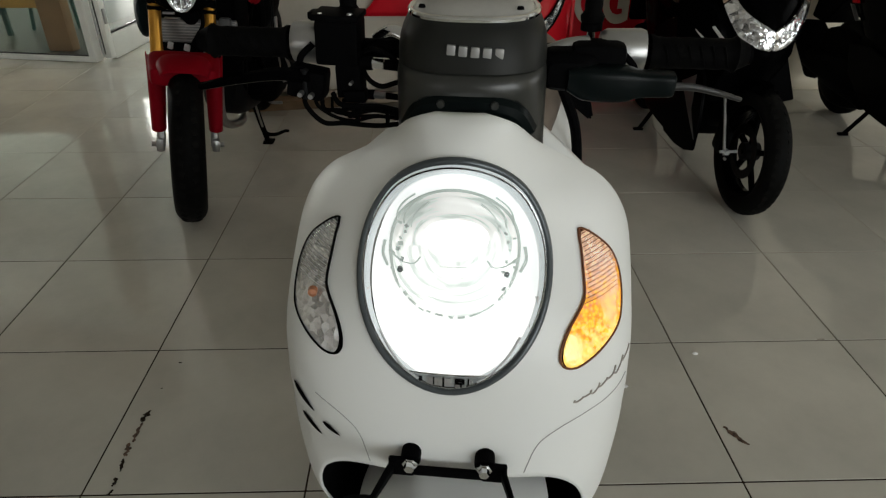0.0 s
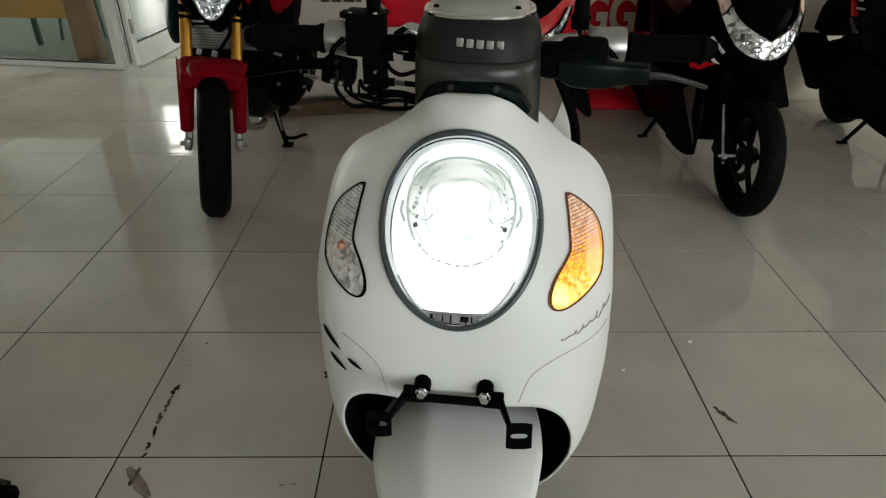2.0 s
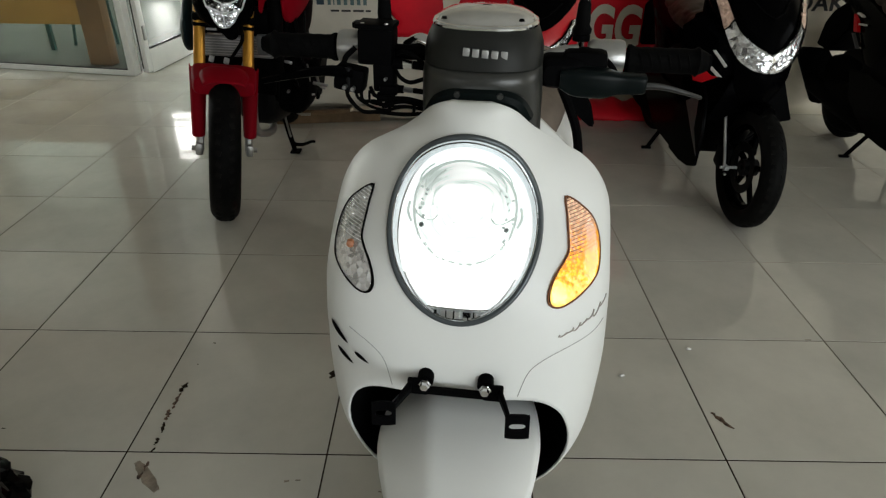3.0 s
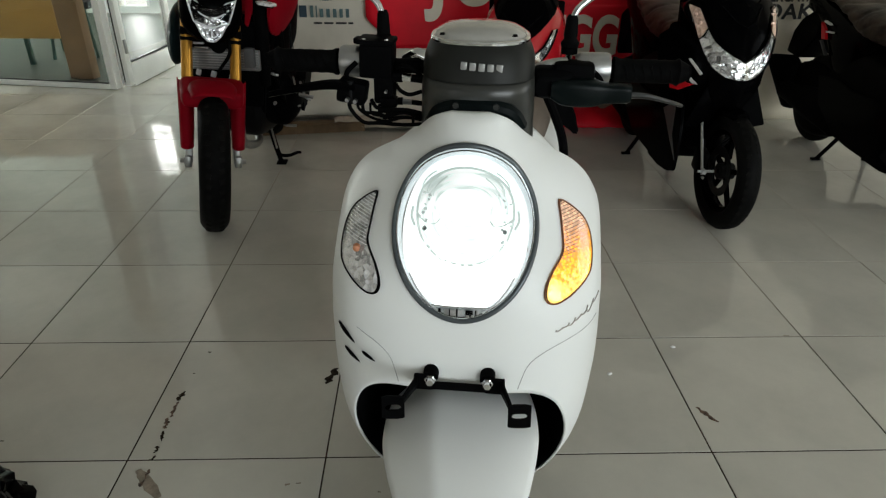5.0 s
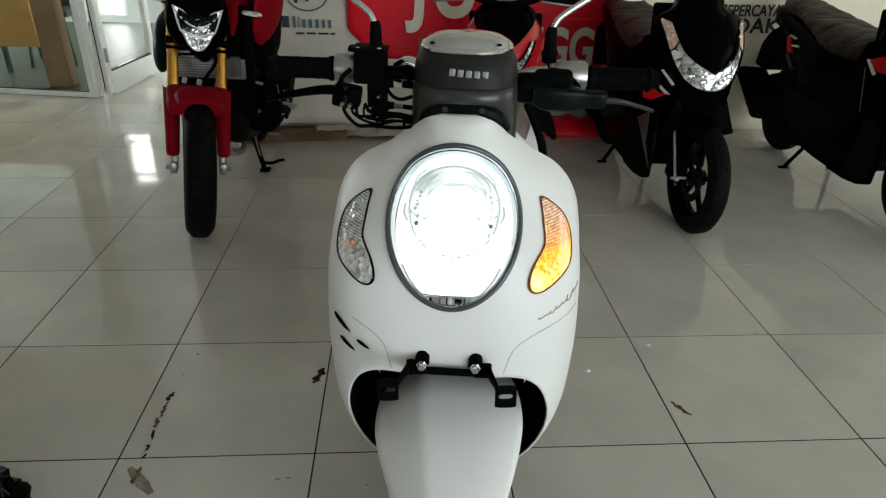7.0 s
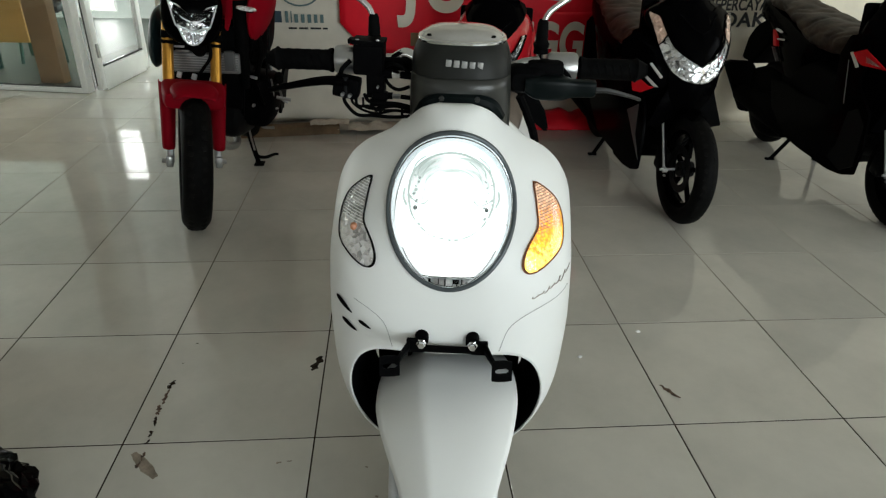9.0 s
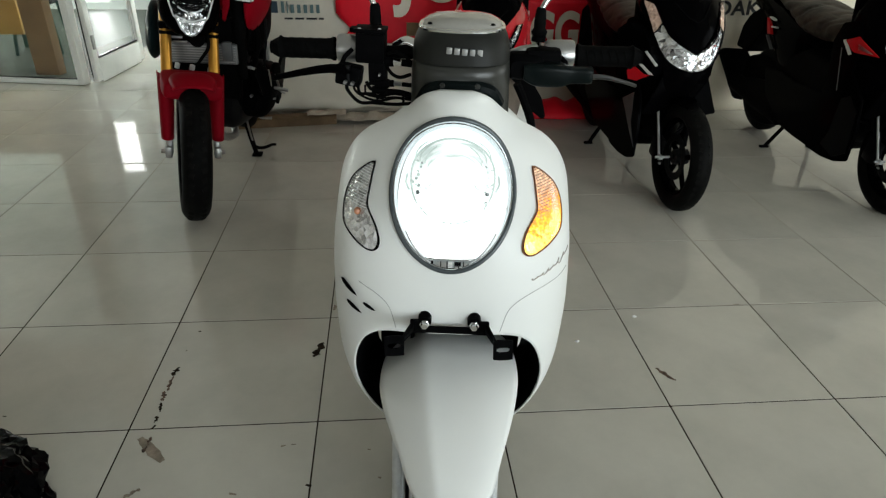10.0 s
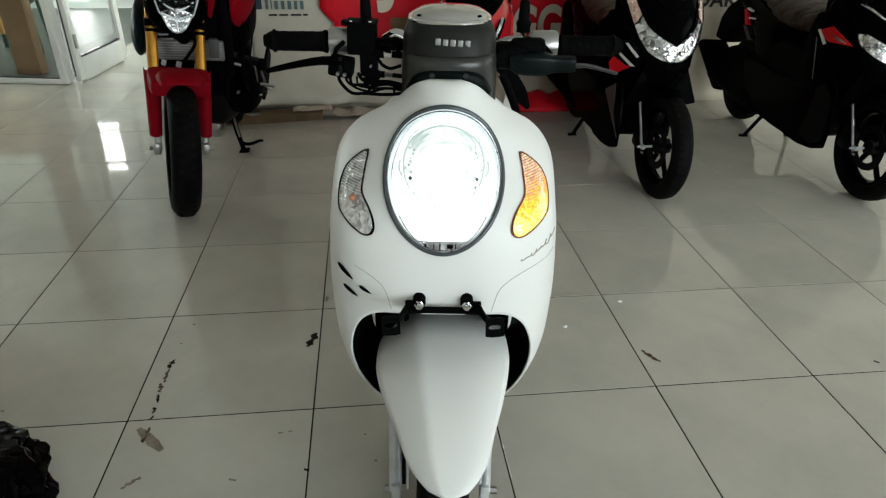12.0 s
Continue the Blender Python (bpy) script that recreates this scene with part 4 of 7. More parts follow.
    # indicators
    half = [(0.1275, 0.8845), (0.1335, 0.8820), (0.148, 0.871), (0.166, 0.8535), (0.1765, 0.834), (0.1805, 0.8135), (0.179, 0.7955), (0.1725, 0.787), (0.160, 0.779), (0.148, 0.7725),
            (0.133, 0.767), (0.121, 0.7685), (0.1145, 0.776), (0.1145, 0.789), (0.121, 0.805), (0.1335, 0.822), (0.1365, 0.832), (0.1335, 0.853), (0.131, 0.868), (0.1285, 0.8775)]
    for sx in (-1, 1):
        rim3, flat = outline_on_cowl([(sx * x, z) for x, z in half], 0.002)
        ind = part("indicator", tube(mesh(), rim3, 0.0014, seg=8, closed=True), AMBER_RIM if sx > 0 else BLACK_PLASTIC, s, "boomerang-shaped front indicator with a dark rim")
        c = (sx * 0.155, 0.806)
        if sx > 0:
            part("reflector", lens_surface(mesh(), flat, c, 0.001, 0.0, 12), AMBER_GLOW, ind, "lit amber indicator")
        else:
            part("reflector", lens_surface(mesh(), flat, c, 0.001, 0.0, 12), REFLECTOR, ind, "unlit silver reflector")
            part("bulb", lathe(mesh(), [(-0.006, 0.0002), (-0.004, 0.005), (0.002, 0.006)], 12, 'y', on_cowl(sx * 0.152, 0.814, 0.003)), AMBER_BULB, ind, "small amber bulb")
        for k in range(16):
            z = 0.822 + 0.0038 * k
            inside = [x for x, zz in flat if abs(zz - z) < 0.004]
            if len(inside) > 1:
                a, b = min(inside), max(inside)
                pts = [on_cowl(a + (b - a) * q, z + 0.002 * sx * 0, 0.0022) for q in (0.1, 0.5, 0.9)]
                part("lens_ridge", tube(mesh(), pts, 0.0005, seg=5, n=3), RIB_AMBER if sx > 0 else SILVER_PAINT, ind)
        p = part("lens_cover", lens_surface(mesh(), [(c[0] + (x - c[0]) * 0.97, c[1] + (z - c[1]) * 0.985) for x, z in flat], c, 0.0022, 0.0015, 10), LENS_CLEAR, ind, thick=0.0006)
        p.visible_shadow = False

    # slots, shut lines and script on the cowl
    for a, b, w in (((-0.1830, 0.6985), (-0.1535, 0.6800), 0.0075), ((-0.1740, 0.6595), (-0.1460, 0.6485), 0.0068), ((-0.1425, 0.6715), (-0.1205, 0.6625), 0.0050)):
        dx, dz = b[0] - a[0], b[1] - a[1]
        ln = math.hypot(dx, dz)
        leaf = []
        for k in range(20):
            q = 2 * math.pi * k / 20
            u, v = 0.5 - 0.5 * math.cos(q), w * math.sin(q) * (0.7 + 0.3 * math.cos(q))
            leaf.append((a[0] + dx * u - dz / ln * v, a[1] + dz * u + dx / ln * v))
        part("vent_slot", lens_surface(mesh(), leaf, ((a[0] + b[0]) / 2, (a[1] + b[1]) / 2), 0.0012, 0, 3), BLACK_PLASTIC, s)
    for sx in (-1, 1):
        pts = [(0.196, 0.722), (0.1829, 0.7168), (0.150, 0.7085), (0.123, 0.698), (0.1040, 0.685), (0.0955, 0.672), (0.0905, 0.656), (0.0860, 0.639)]
        pts = spline([(sx * x, z, 0) for x, z in (pts[2:] if sx < 0 else pts)], 6)
        part("shut_line", tube(mesh(), [on_cowl(p[0], p[1], 0.0) for p in pts], 0.0007, seg=5, smooth=False), SEAM, s)
    # cursive script, too fine to read: one waving stroke
    pts = []
    for k in range(90):
        t = k / 89
        x = 0.131 + 0.064 * t
        z = 0.7257 + 0.0285 * t ** 1.25 + (0.0010 + 0.0042 * t) * math.sin(t * 46) * (1.0 + 0.6 * math.sin(t * 17 + 1))
        pts.append(on_cowl(x + 0.0022 * math.sin(t * 46 + 0.9), z, 0.0004))
    part("script_mark", tube(mesh(), pts, 0.0009, seg=5, smooth=False), SCRIPT, s, "thin champagne cursive mark")

    # number plate bracket
    br = part("plate_bracket", box(mesh(), (0.003, -0.101, 0.6515), (0.124, 0.005, 0.012), 0.0015), BLACK_PLASTIC, s, "bare black number plate bracket")
    for x in (-0.047, 0.053):
        part("end_plate", box(mesh(), (x, -0.1015, 0.6575), (0.028, 0.006, 0.026), 0.003), BLACK_PLASTIC, br)
    for x in (-0.0375, 0.0425):
        part("boss", rod(mesh(), (x, -0.080, 0.6670), (x, -0.0995, 0.6640), 0.0110), BLACK_PLASTIC, br)
        part("bolt", lathe(mesh(), [(-0.006, 0.0001), (-0.006, 0.0055), (0.0, 0.006), (0.001, 0.0085), (0.003, 0.0085)], 6, 'y', (x, -0.1055, 0.6630)), CHROME, br)
    for sx in (-1, 1):
        bm = mesh()
        a, b = Vector((0.003 + sx * 0.059, -0.100, 0.657)), Vector((0.003 + sx * 0.072, -0.155, 0.667))
        rows = []
        for k in range(9):
            q = a.lerp(b, k / 8)
            h = 0.0095 - 0.005 * k / 8
            rows.append([q + Vector((0, 0, h)), q, q - Vector((0, 0, h))])
        grid(bm, rows)
        part("arm", bm, BLACK_PLASTIC, br, thick=0.004)
        bm = mesh()
        hole = [(0.0065 * math.cos(q) + (0.004 if math.cos(q) > 0 else -0.004), 0.0045 * math.sin(q)) for q in [2 * math.pi * k / 16 for k in range(16)]]
        outer = []
        for k in range(16):
            q = 2 * math.pi * k / 16
            m = max(abs(math.cos(q)) / 0.0150, abs(math.sin(q)) / 0.0165)
            outer.append((math.cos(q) / m, math.sin(q) / m))
        mt = pose(0.003 + sx * 0.083, -0.163, 0.6635, 78, 0, 7)
        vs = [[bm.verts.new(mt @ Vector((x, z, y))) for x, z in ring] for y, ring in ((0, hole), (0, outer), (0.004, outer), (0.004, hole))]
        for i in range(4):
            for k in range(16):
                bm.faces.new((vs[i][k], vs[i][(k + 1) % 16], vs[(i + 1) % 4][(k + 1) % 16], vs[(i + 1) % 4][k]))
        part("tab", bm, BLACK_PLASTIC, br, smooth=False)

    # front mudguard: a strip round the wheel that narrows to its tip
    AX = (-0.03, 0.245)
    bm = mesh()
    rows = []
    widths = [(-42, 0.095), (-20, 0.118), (0, 0.126), (12, 0.119), (24, 0.104), (36, 0.085), (46, 0.070), (51, 0.057), (55, 0.042), (57.5, 0.028), (58.6, 0.010)]
    for k in range(61):
        al = -42 + 100.5 * k / 60
        w = max(0.001, level(widths, al)[0])
        r = []
        for i in range(25):
            q = -1 + 2 * i / 24
            R = 0.287 - 0.020 * abs(q) ** 3.2 * (w / 0.12) - (0.060 * max(0, -q - 0.36) * (w / 0.12) if q < 0 else 0)
            a = radians(al)
            y, z = AX[0] - R * math.sin(a), AX[1] + R * math.cos(a)
            u = max(0.0, al / 58.6)
            flat = 0.072 * u * (1 - u)
            y, z = y + 0.485 * flat, z - 0.875 * flat + (0.020 * (1 - math.exp(al / 12)) if al < 0 else 0)
            r.append((w * q + 0.062 * (AX[0] - y) + 0.002, y, z))
        rows.append(r)
    grid(bm, rows)
    part("front_mudguard", bm, PEARL, s, "long pearl white front mudguard", thick=0.003, offset=-1, sharp=60)
    tyre_wheel(s, (0.008, AX[0], AX[1]), 0.247, 0.094, 0.155, 5, DARK_METAL, 1)
    for sx in (-1, 1):
        fk = part("fork_leg", rod(mesh(), (0.002 + sx * 0.098, -0.046, 0.15), (0.002 + sx * 0.097, 0.032, 0.50), 0.0100), SILVER_PAINT, s, "silver telescopic fork leg")
        part("fork_shoe", box(mesh(), (0.003 + sx * 0.094, -0.045, 0.150), (0.020, 0.03, 0.05), 0.006), SILVER_PAINT, fk)
        part("fork_brace", rod(mesh(), (0.002 + sx * 0.085, -0.044, 0.17), (0.002 + sx * 0.085, 0.030, 0.48), 0.0040), SILVER_PAINT, fk)
        part("axle_nut", rod(mesh(), (0.004 + sx * 0.106, -0.042, 0.150), (0.004 + sx * 0.120, -0.042, 0.150), 0.008, seg=6), STEEL, fk)
    part("speedometer_cable", tube(mesh(), [(-0.066, -0.05, 0.16), (-0.066, -0.03, 0.27), (-0.068, 0.02, 0.42), (-0.07, 0.08, 0.58)], 0.0028), SILVER_PAINT, s)
    part("brake_hose", tube(mesh(), [(-0.074, -0.045, 0.17), (-0.074, -0.02, 0.30), (-0.070, 0.05, 0.50), (-0.07, 0.09, 0.62)], 0.004), BLACK_PLASTIC, s)

    # handlebar cover with the meter
    def ring(z, w, y0, y1, p=2.6, n=40):
        out = []
        for k in range(n):
            a = 2 * math.pi * k / n
            c, d = math.cos(a), math.sin(a)
            out.append((0.006 + w * math.copysign(abs(c) ** (2 / p), c), (y0 + y1) / 2 + (y1 - y0) / 2 * math.copysign(abs(d) ** (2 / p), d), z))
        return out
    bm = mesh()
    grid(bm, [ring(*r) for r in ((1.032, 0.0815, 0.080, 0.235), (1.045, 0.0815, 0.081, 0.240), (1.058, 0.0800, 0.085, 0.245), (1.069, 0.0765, 0.089, 0.245), (1.077, 0.0725, 0.094, 0.245), (1.081, 0.069, 0.098, 0.243))], close_u=True)
    cover = part("handlebar_cover", bm, SATIN_GREY, s, "satin dark grey handlebar cover")
    bm = mesh()
    grid(bm, [ring(*r) for r in ((0.93, 0.086, 0.100, 0.22), (0.965, 0.0845, 0.092, 0.22), (1.000, 0.0835, 0.081, 0.225), (1.013, 0.0830, 0.0755, 0.23), (1.022, 0.0825, 0.0755, 0.23), (1.0295, 0.0815, 0.0800, 0.232), (1.031, 0.0805, 0.0830, 0.232))], close_u=True)
    part("lower_cover", bm, SATIN_LIGHT, cover, "lighter grey lower handlebar cover")
    bm = mesh()
    tube(bm, [(-0.058, 0.097, 0.970), (-0.044, 0.0870, 0.992), (-0.020, 0.0830, 1.000), (0.006, 0.0820, 1.001), (0.032, 0.0830, 1.000), (0.056, 0.0870, 0.992), (0.070, 0.097, 0.970)], 0.011, seg=8)
    part("cover_recess", bm, LEVER_COVER, cover, "dark recess under the handlebar cover")
    for x in (-0.022, 0.034):
        part("cover_screw", lathe(mesh(), [(-0.002, 0.0001), (-0.002, 0.004), (0.002, 0.0045)], 10, 'y', (x, 0.0718, 1.003)), SATIN_LIGHT, cover)
    part("meter_rim", tube(mesh(), ring(1.082, 0.0690, 0.097, 0.243), 0.0035, seg=8, closed=True), CHROME, cover, "bright chrome meter rim")
    bm = mesh()
    grid(bm, [ring(1.083, 0.0665, 0.100, 0.240), ring(1.090, 0.064, 0.106, 0.235), ring(1.096, 0.052, 0.12, 0.222), ring(1.100, 0.033, 0.14, 0.20), ring(1.101, 0.006, 0.165, 0.175)], close_u=True)
    part("meter_dome", bm, material("milky_meter_lens", (0.40, 0.39, 0.36), rough=0.12, coat=0.6, vary=0.1, scale=12), cover, "pale domed meter lens")
    for x in (-0.045, 0.055):
        part("dome_screw", lathe(mesh(), [(0, 0.0001), (0.003, 0.003), (0.0, 0.004)], 8, 'z', (x, 0.112, 1.0905)), BLACK_PLASTIC, cover)
    # maker's mark as five plain silver blocks
    x = -0.018
    for w in (0.0105, 0.0105, 0.0105, 0.0105, 0.0105):
        part("badge_block", box(mesh(), (x + w / 2, 0.0835 + 0.35 * (x + w / 2 - 0.006) ** 2 * 10, 1.0535 - 0.065 * (x - 0.008)), (w * 0.84, 0.004, 0.0105), 0.0012, (0, 3.7, 0)), BADGE, cover)
        x += 0.0122

    # bars, grips, levers, switches, mirror stems
    for sx in (-1, 1):
        y, z = 0.195, 1.032
        dx = -0.022 if sx > 0 else 0.0
        part("handlebar", rod(mesh(), (0.006 + sx * 0.075, 0.185, 1.030), (0.006 + dx + sx * 0.31, y + 0.012, z - 0.004), 0.011), BLACK_PLASTIC, s)
        prof = []
        x0, x1 = 0.222, 0.322
        for k in range(25):
            t = k / 24
            prof.append((0.006 + dx + sx * (x0 + (x1 - x0) * t), 0.0172 + 0.0005 * (1 if (k // 2) % 2 else 0) + (0.0030 if t < 0.05 or 0.93 < t < 0.98 else 0)))
        prof += [(0.006 + dx + sx * (x1 + 0.004), 0.0155), (0.006 + dx + sx * (x1 + 0.010), 0.0125), (0.006 + dx + sx * (x1 + 0.012), 0.0001)]
        grip = part("grip", lathe(mesh(), prof, 24, 'x', (0, y + 0.006, z - 0.002)), RUBBER, s, "ribbed black rubber grip")
        for k in range(6):
            g = 0.006 + dx + sx * (0.240 + 0.013 * k)
            part("grip_groove", tube(mesh(), [(g - 0.004, y - 0.0098, z + 0.010), (g, y - 0.0118, z - 0.002), (g + 0.004, y - 0.0085, z - 0.013)], 0.0011, seg=5, n=3), RUBBER, grip)
        part("bar_end", lathe(mesh(), [(0.006 + dx + sx * (x1 + 0.010), 0.011), (0.006 + dx + sx * (x1 + 0.014), 0.011), (0.006 + dx + sx * (x1 + 0.016), 0.0001)], 16, 'x', (0, y + 0.006, z - 0.002)), BLACK_PLASTIC, grip)
        hs = part("switch_housing", lathe(mesh(), [(0.006 + dx + sx * d, r) for d, r in ((0.166, 0.0001), (0.166, 0.020), (0.172, 0.0235), (0.210, 0.0245), (0.216, 0.0225), (0.218, 0.0001))], 22, 'x', (0, y + 0.004, z)), SILVER, s, "silver switch housing")
        part("switch_lever", tube(mesh(), [(0.006 + dx + sx * 0.187, y - 0.021, z + 0.004), (0.006 + dx + sx * 0.200, y - 0.026, z - 0.008), (0.006 + dx + sx * 0.205, y - 0.022, z - 0.018)], 0.004, seg=8), BLACK_PLASTIC, hs)
        # mirror boot and stem
        bx = 0.006 + sx * (0.152 if sx < 0 else 0.134)
        part("mirror_stem", tube(mesh(), [(bx, 0.215, 1.03), (bx + sx * 0.001, 0.216, 1.088), (bx + sx * 0.004, 0.217, 1.108), (bx + sx * 0.018, 0.221, 1.124), (bx + sx * 0.064, 0.234, 1.152), (bx + sx * 0.118, 0.245, 1.178)], 0.005, seg=10), CHROME, s, "chrome mirror stem")
        mr = part("mirror", lathe(mesh(), [(0.014, 0.0002), (0.014, 0.050), (0.006, 0.056), (-0.006, 0.054), (-0.016, 0.036), (-0.019, 0.0002)], 36, 'y', (0, 0, 0)), PEARL, s, "pale round mirror back")
        mr.matrix_local = pose(bx + sx * 0.130, 0.252, 1.190, 8, 0, sx * 12) @ Matrix.Diagonal((1.1, 1, 0.85, 1))
        part("mirror_glass", lathe(mesh(), [(0.0145, 0.0002), (0.0152, 0.047), (0.0145, 0.0475)], 36, 'y', (0, 0, 0)), CHROME, mr)
        part("stem_collar", lathe(mesh(), [(1.050, 0.010), (1.050, 0.0125), (1.058, 0.0125), (1.060, 0.010)], 16, 'z', (bx, 0.216, 0)), CHROME if sx < 0 else BLACK_PLASTIC, s)
        part("mirror_boot", lathe(mesh(), [(1.06, 0.013), (1.066, 0.014), (1.072, 0.010), (1.078, 0.0105), (1.100, 0.009), (1.106, 0.0065)], 16, 'z', (bx, 0.216, 0)), RUBBER, s)
    # master cylinder box beside the right-hand grip of the rider
    mc = part("brake_reservoir", box(mesh(), (-0.149, 0.178, 1.0405), (0.050, 0.048, 0.050), 0.005, (0, 2, 0)), BLACK_PLASTIC, s, "square black brake fluid reservoir")
    part("reservoir_cap", box(mesh(), (-0.149, 0.178, 1.0685), (0.054, 0.052, 0.007), 0.002, (0, 2, 0)), BLACK_PLASTIC, mc)
    for x, y in ((-0.166, 0.160), (-0.132, 0.160)):
        part("cap_screw", lathe(mesh(), [(0.0, 0.0032), (0.0015, 0.0028), (0.0015, 0.0001)], 8, 'z', (x, y, 1.0718)), STEEL, mc)
    part("reservoir_neck", box(mesh(), (-0.138, 0.172, 0.998), (0.030, 0.034, 0.040), 0.004), BLACK_PLASTIC, mc)
    part("mirror_mount", box(mesh(), (-0.176, 0.190, 1.066), (0.020, 0.024, 0.008), 0.002), BLACK_PLASTIC, mc)
    part("lever_mount", box(mesh(), (-0.186, 0.160, 0.996), (0.044, 0.036, 0.034), 0.006, (0, 10, 0)), BLACK_PLASTIC, mc)
    part("brake_switch", box(mesh(), (-0.130, 0.158, 0.982), (0.026, 0.02, 0.014), 0.003), BLACK_PLASTIC, mc)
    part("lever_pivot", rod(mesh(), (-0.186, 0.146, 0.980), (-0.186, 0.146, 1.014), 0.0050, seg=10), DARK_METAL, mc)
    part("lever", tube(mesh(), [(-0.180, 0.150, 1.004), (-0.215, 0.145, 1.008), (-0.262, 0.150, 1.000), (-0.322, 0.165, 0.984)], (0.0095, 0.0048), seg=8), BLACK_GLOSS, s, "black brake lever")
    lv = part("lever", tube(mesh(), [(0.205, 0.150, 1.004), (0.245, 0.150, 1.006), (0.278, 0.155, 0.999), (0.308, 0.165, 0.989)], (0.0050, 0.0028), seg=8), LEVER, s, "dull alloy brake lever")
    cv = part("lever_cover", loft(mesh(), [(0, 0, 0.012, -0.010, 0.015), (0.02, 0, 0.016, -0.020, 0.018), (0.060, 0, 0.015, -0.021, 0.017), (0.080, 0, 0.011, -0.016, 0.013), (0.112, 0, 0.011, -0.014, 0.012), (0.116, 0, 0.008, -0.009, 0.009)], power=4), LEVER_COVER, lv, "dark teal-grey lever cover")
    cv.matrix_local = pose(0.112, 0.148, 1.010, 0, 8, -90)
    part("lever_perch", loft(mesh(), [(0.142, 0.112, 0.022, 1.002, 1.030), (0.155, 0.115, 0.032, 0.996, 1.040), (0.185, 0.115, 0.032, 0.996, 1.042)], power=4), BLACK_PLASTIC, s)
    part("lever_mount", box(mesh(), (0.145, 0.175, 1.024), (0.060, 0.045, 0.046), 0.008), BLACK_PLASTIC, s)
    for px, py, pz, rr in ((-0.190, 0.138, 0.988, 0.0030), (-0.178, 0.138, 0.986, 0.0030), (-0.132, 0.146, 1.000, 0.0020)):
        part("pinch_bolt", lathe(mesh(), [(-0.006, 0.0001), (-0.006, rr), (0.004, rr)], 8, 'y', (px, py, pz)), STEEL, mc)
    # cables and hoses that sweep from the lever mount to the neck
    rnd = random.Random(21)
    for k, (x0, z0, low, r) in enumerate(((-0.192, 0.986, 0.9500, 0.0030), (-0.180, 0.984, 0.9555, 0.0022), (-0.172, 0.980, 0.9635, 0.0026), (-0.160, 0.978, 0.9590, 0.0018), (-0.146, 0.976, 0.9680, 0.0024))):
        j = rnd.uniform(-0.006, 0.006)
        part("cable", tube(mesh(), [(x0, 0.160, z0), (x0 + 0.004, 0.150 + j, z0 - 0.014), (x0 + 0.024, 0.146 + j, low + 0.003), (-0.136 + 2 * j, 0.146 - j, low), (-0.104, 0.150 + j, low + 0.002 + 0.6 * j), (-0.066, 0.160, 0.950 + 0.3 * (low - 0.95))],
                           r, seg=8), RUBBER, s, "black control cable")
    part("brake_hose", tube(mesh(), [(-0.156, 0.150, 0.986), (-0.146, 0.142, 0.976), (-0.124, 0.142, 0.9745), (-0.098, 0.148, 0.972), (-0.068, 0.158, 0.962)], 0.0030, seg=8), RUBBER, s)
    for zz, r in ((1.018, 0.0068), (0.981, 0.0046)):
        cj = part("cable_joint", rod(mesh(), (-0.110, 0.165, zz), (-0.097, 0.165, zz - 0.001), r, seg=6), CHROME if zz > 1 else SILVER, s)
        part("cable_ferrule", rod(mesh(), (-0.124, 0.165, zz), (-0.110, 0.165, zz), r + 0.0012, seg=12), BLACK_PLASTIC, cj)
        part("cable_ferrule", rod(mesh(), (-0.096, 0.165, zz - 0.001), (-0.074, 0.165, zz - 0.003), r - 0.0008, seg=12), BLACK_PLASTIC, cj)
    part("cable", tube(mesh(), [(-0.122, 0.168, 1.008), (-0.112, 0.158, 0.999), (-0.098, 0.156, 0.994), (-0.080, 0.162, 0.998)], 0.0030, seg=8), RUBBER, s)
    part("cable", tube(mesh(), [(-0.120, 0.170, 1.030), (-0.108, 0.160, 1.036), (-0.092, 0.160, 1.030), (-0.078, 0.168, 1.016)], 0.0030, seg=8), RUBBER, s)
    for x, z in ((-0.128, 0.9575), (-0.092, 0.9565)):
        part("cable_clip", box(mesh(), (x, 0.148, z + 0.004), (0.004, 0.010, 0.016), 0.0015), RUBBER, s)
    part("bar_clamp", tube(mesh(), [(-0.11, 0.20, 1.035), (-0.09, 0.195, 1.046), (-0.072, 0.19, 1.040)], 0.010, seg=10), CHROME, s)
    part("bar_clamp", tube(mesh(), [(0.084, 0.18, 1.030), (0.110, 0.18, 1.040), (0.135, 0.185, 1.043)], 0.008, seg=10), SILVER, s)

    # body behind: floorboard, seat, tail, rear wheel, stand
    part("floorboard", box(mesh(), (0, 0.45, 0.285), (0.36, 0.46, 0.06), 0.02), BLACK_PLASTIC, s)
    part("side_body", loft(mesh(), [(0.58, 0.03, 0.10, 0.36, 0.68), (0.66, 0.034, 0.155, 0.34, 0.74), (0.85, 0.044, 0.18, 0.38, 0.755), (1.1, 0.056, 0.17, 0.48, 0.76), (1.32, 0.067, 0.11, 0.58, 0.74), (1.40, 0.07, 0.05, 0.62, 0.72)]), PEARL, s)
    part("seat", loft(mesh(), [(0.56, 0.03, 0.05, 0.70, 0.77), (0.64, 0.033, 0.10, 0.71, 0.815), (0.9, 0.045, 0.135, 0.72, 0.83), (1.15, 0.06, 0.125, 0.735, 0.84), (1.30, 0.066, 0.09, 0.74, 0.83)]), SEAT_BROWN, s, "brown vinyl seat")
    part("side_trim", tube(mesh(), [(0.150, 0.74, 0.845), (0.172, 0.745, 0.80), (0.196, 0.75, 0.74), (0.208, 0.75, 0.67), (0.212, 0.75, 0.60)], 0.011, seg=8), BLACK_PLASTIC, s)
    bm = mesh()
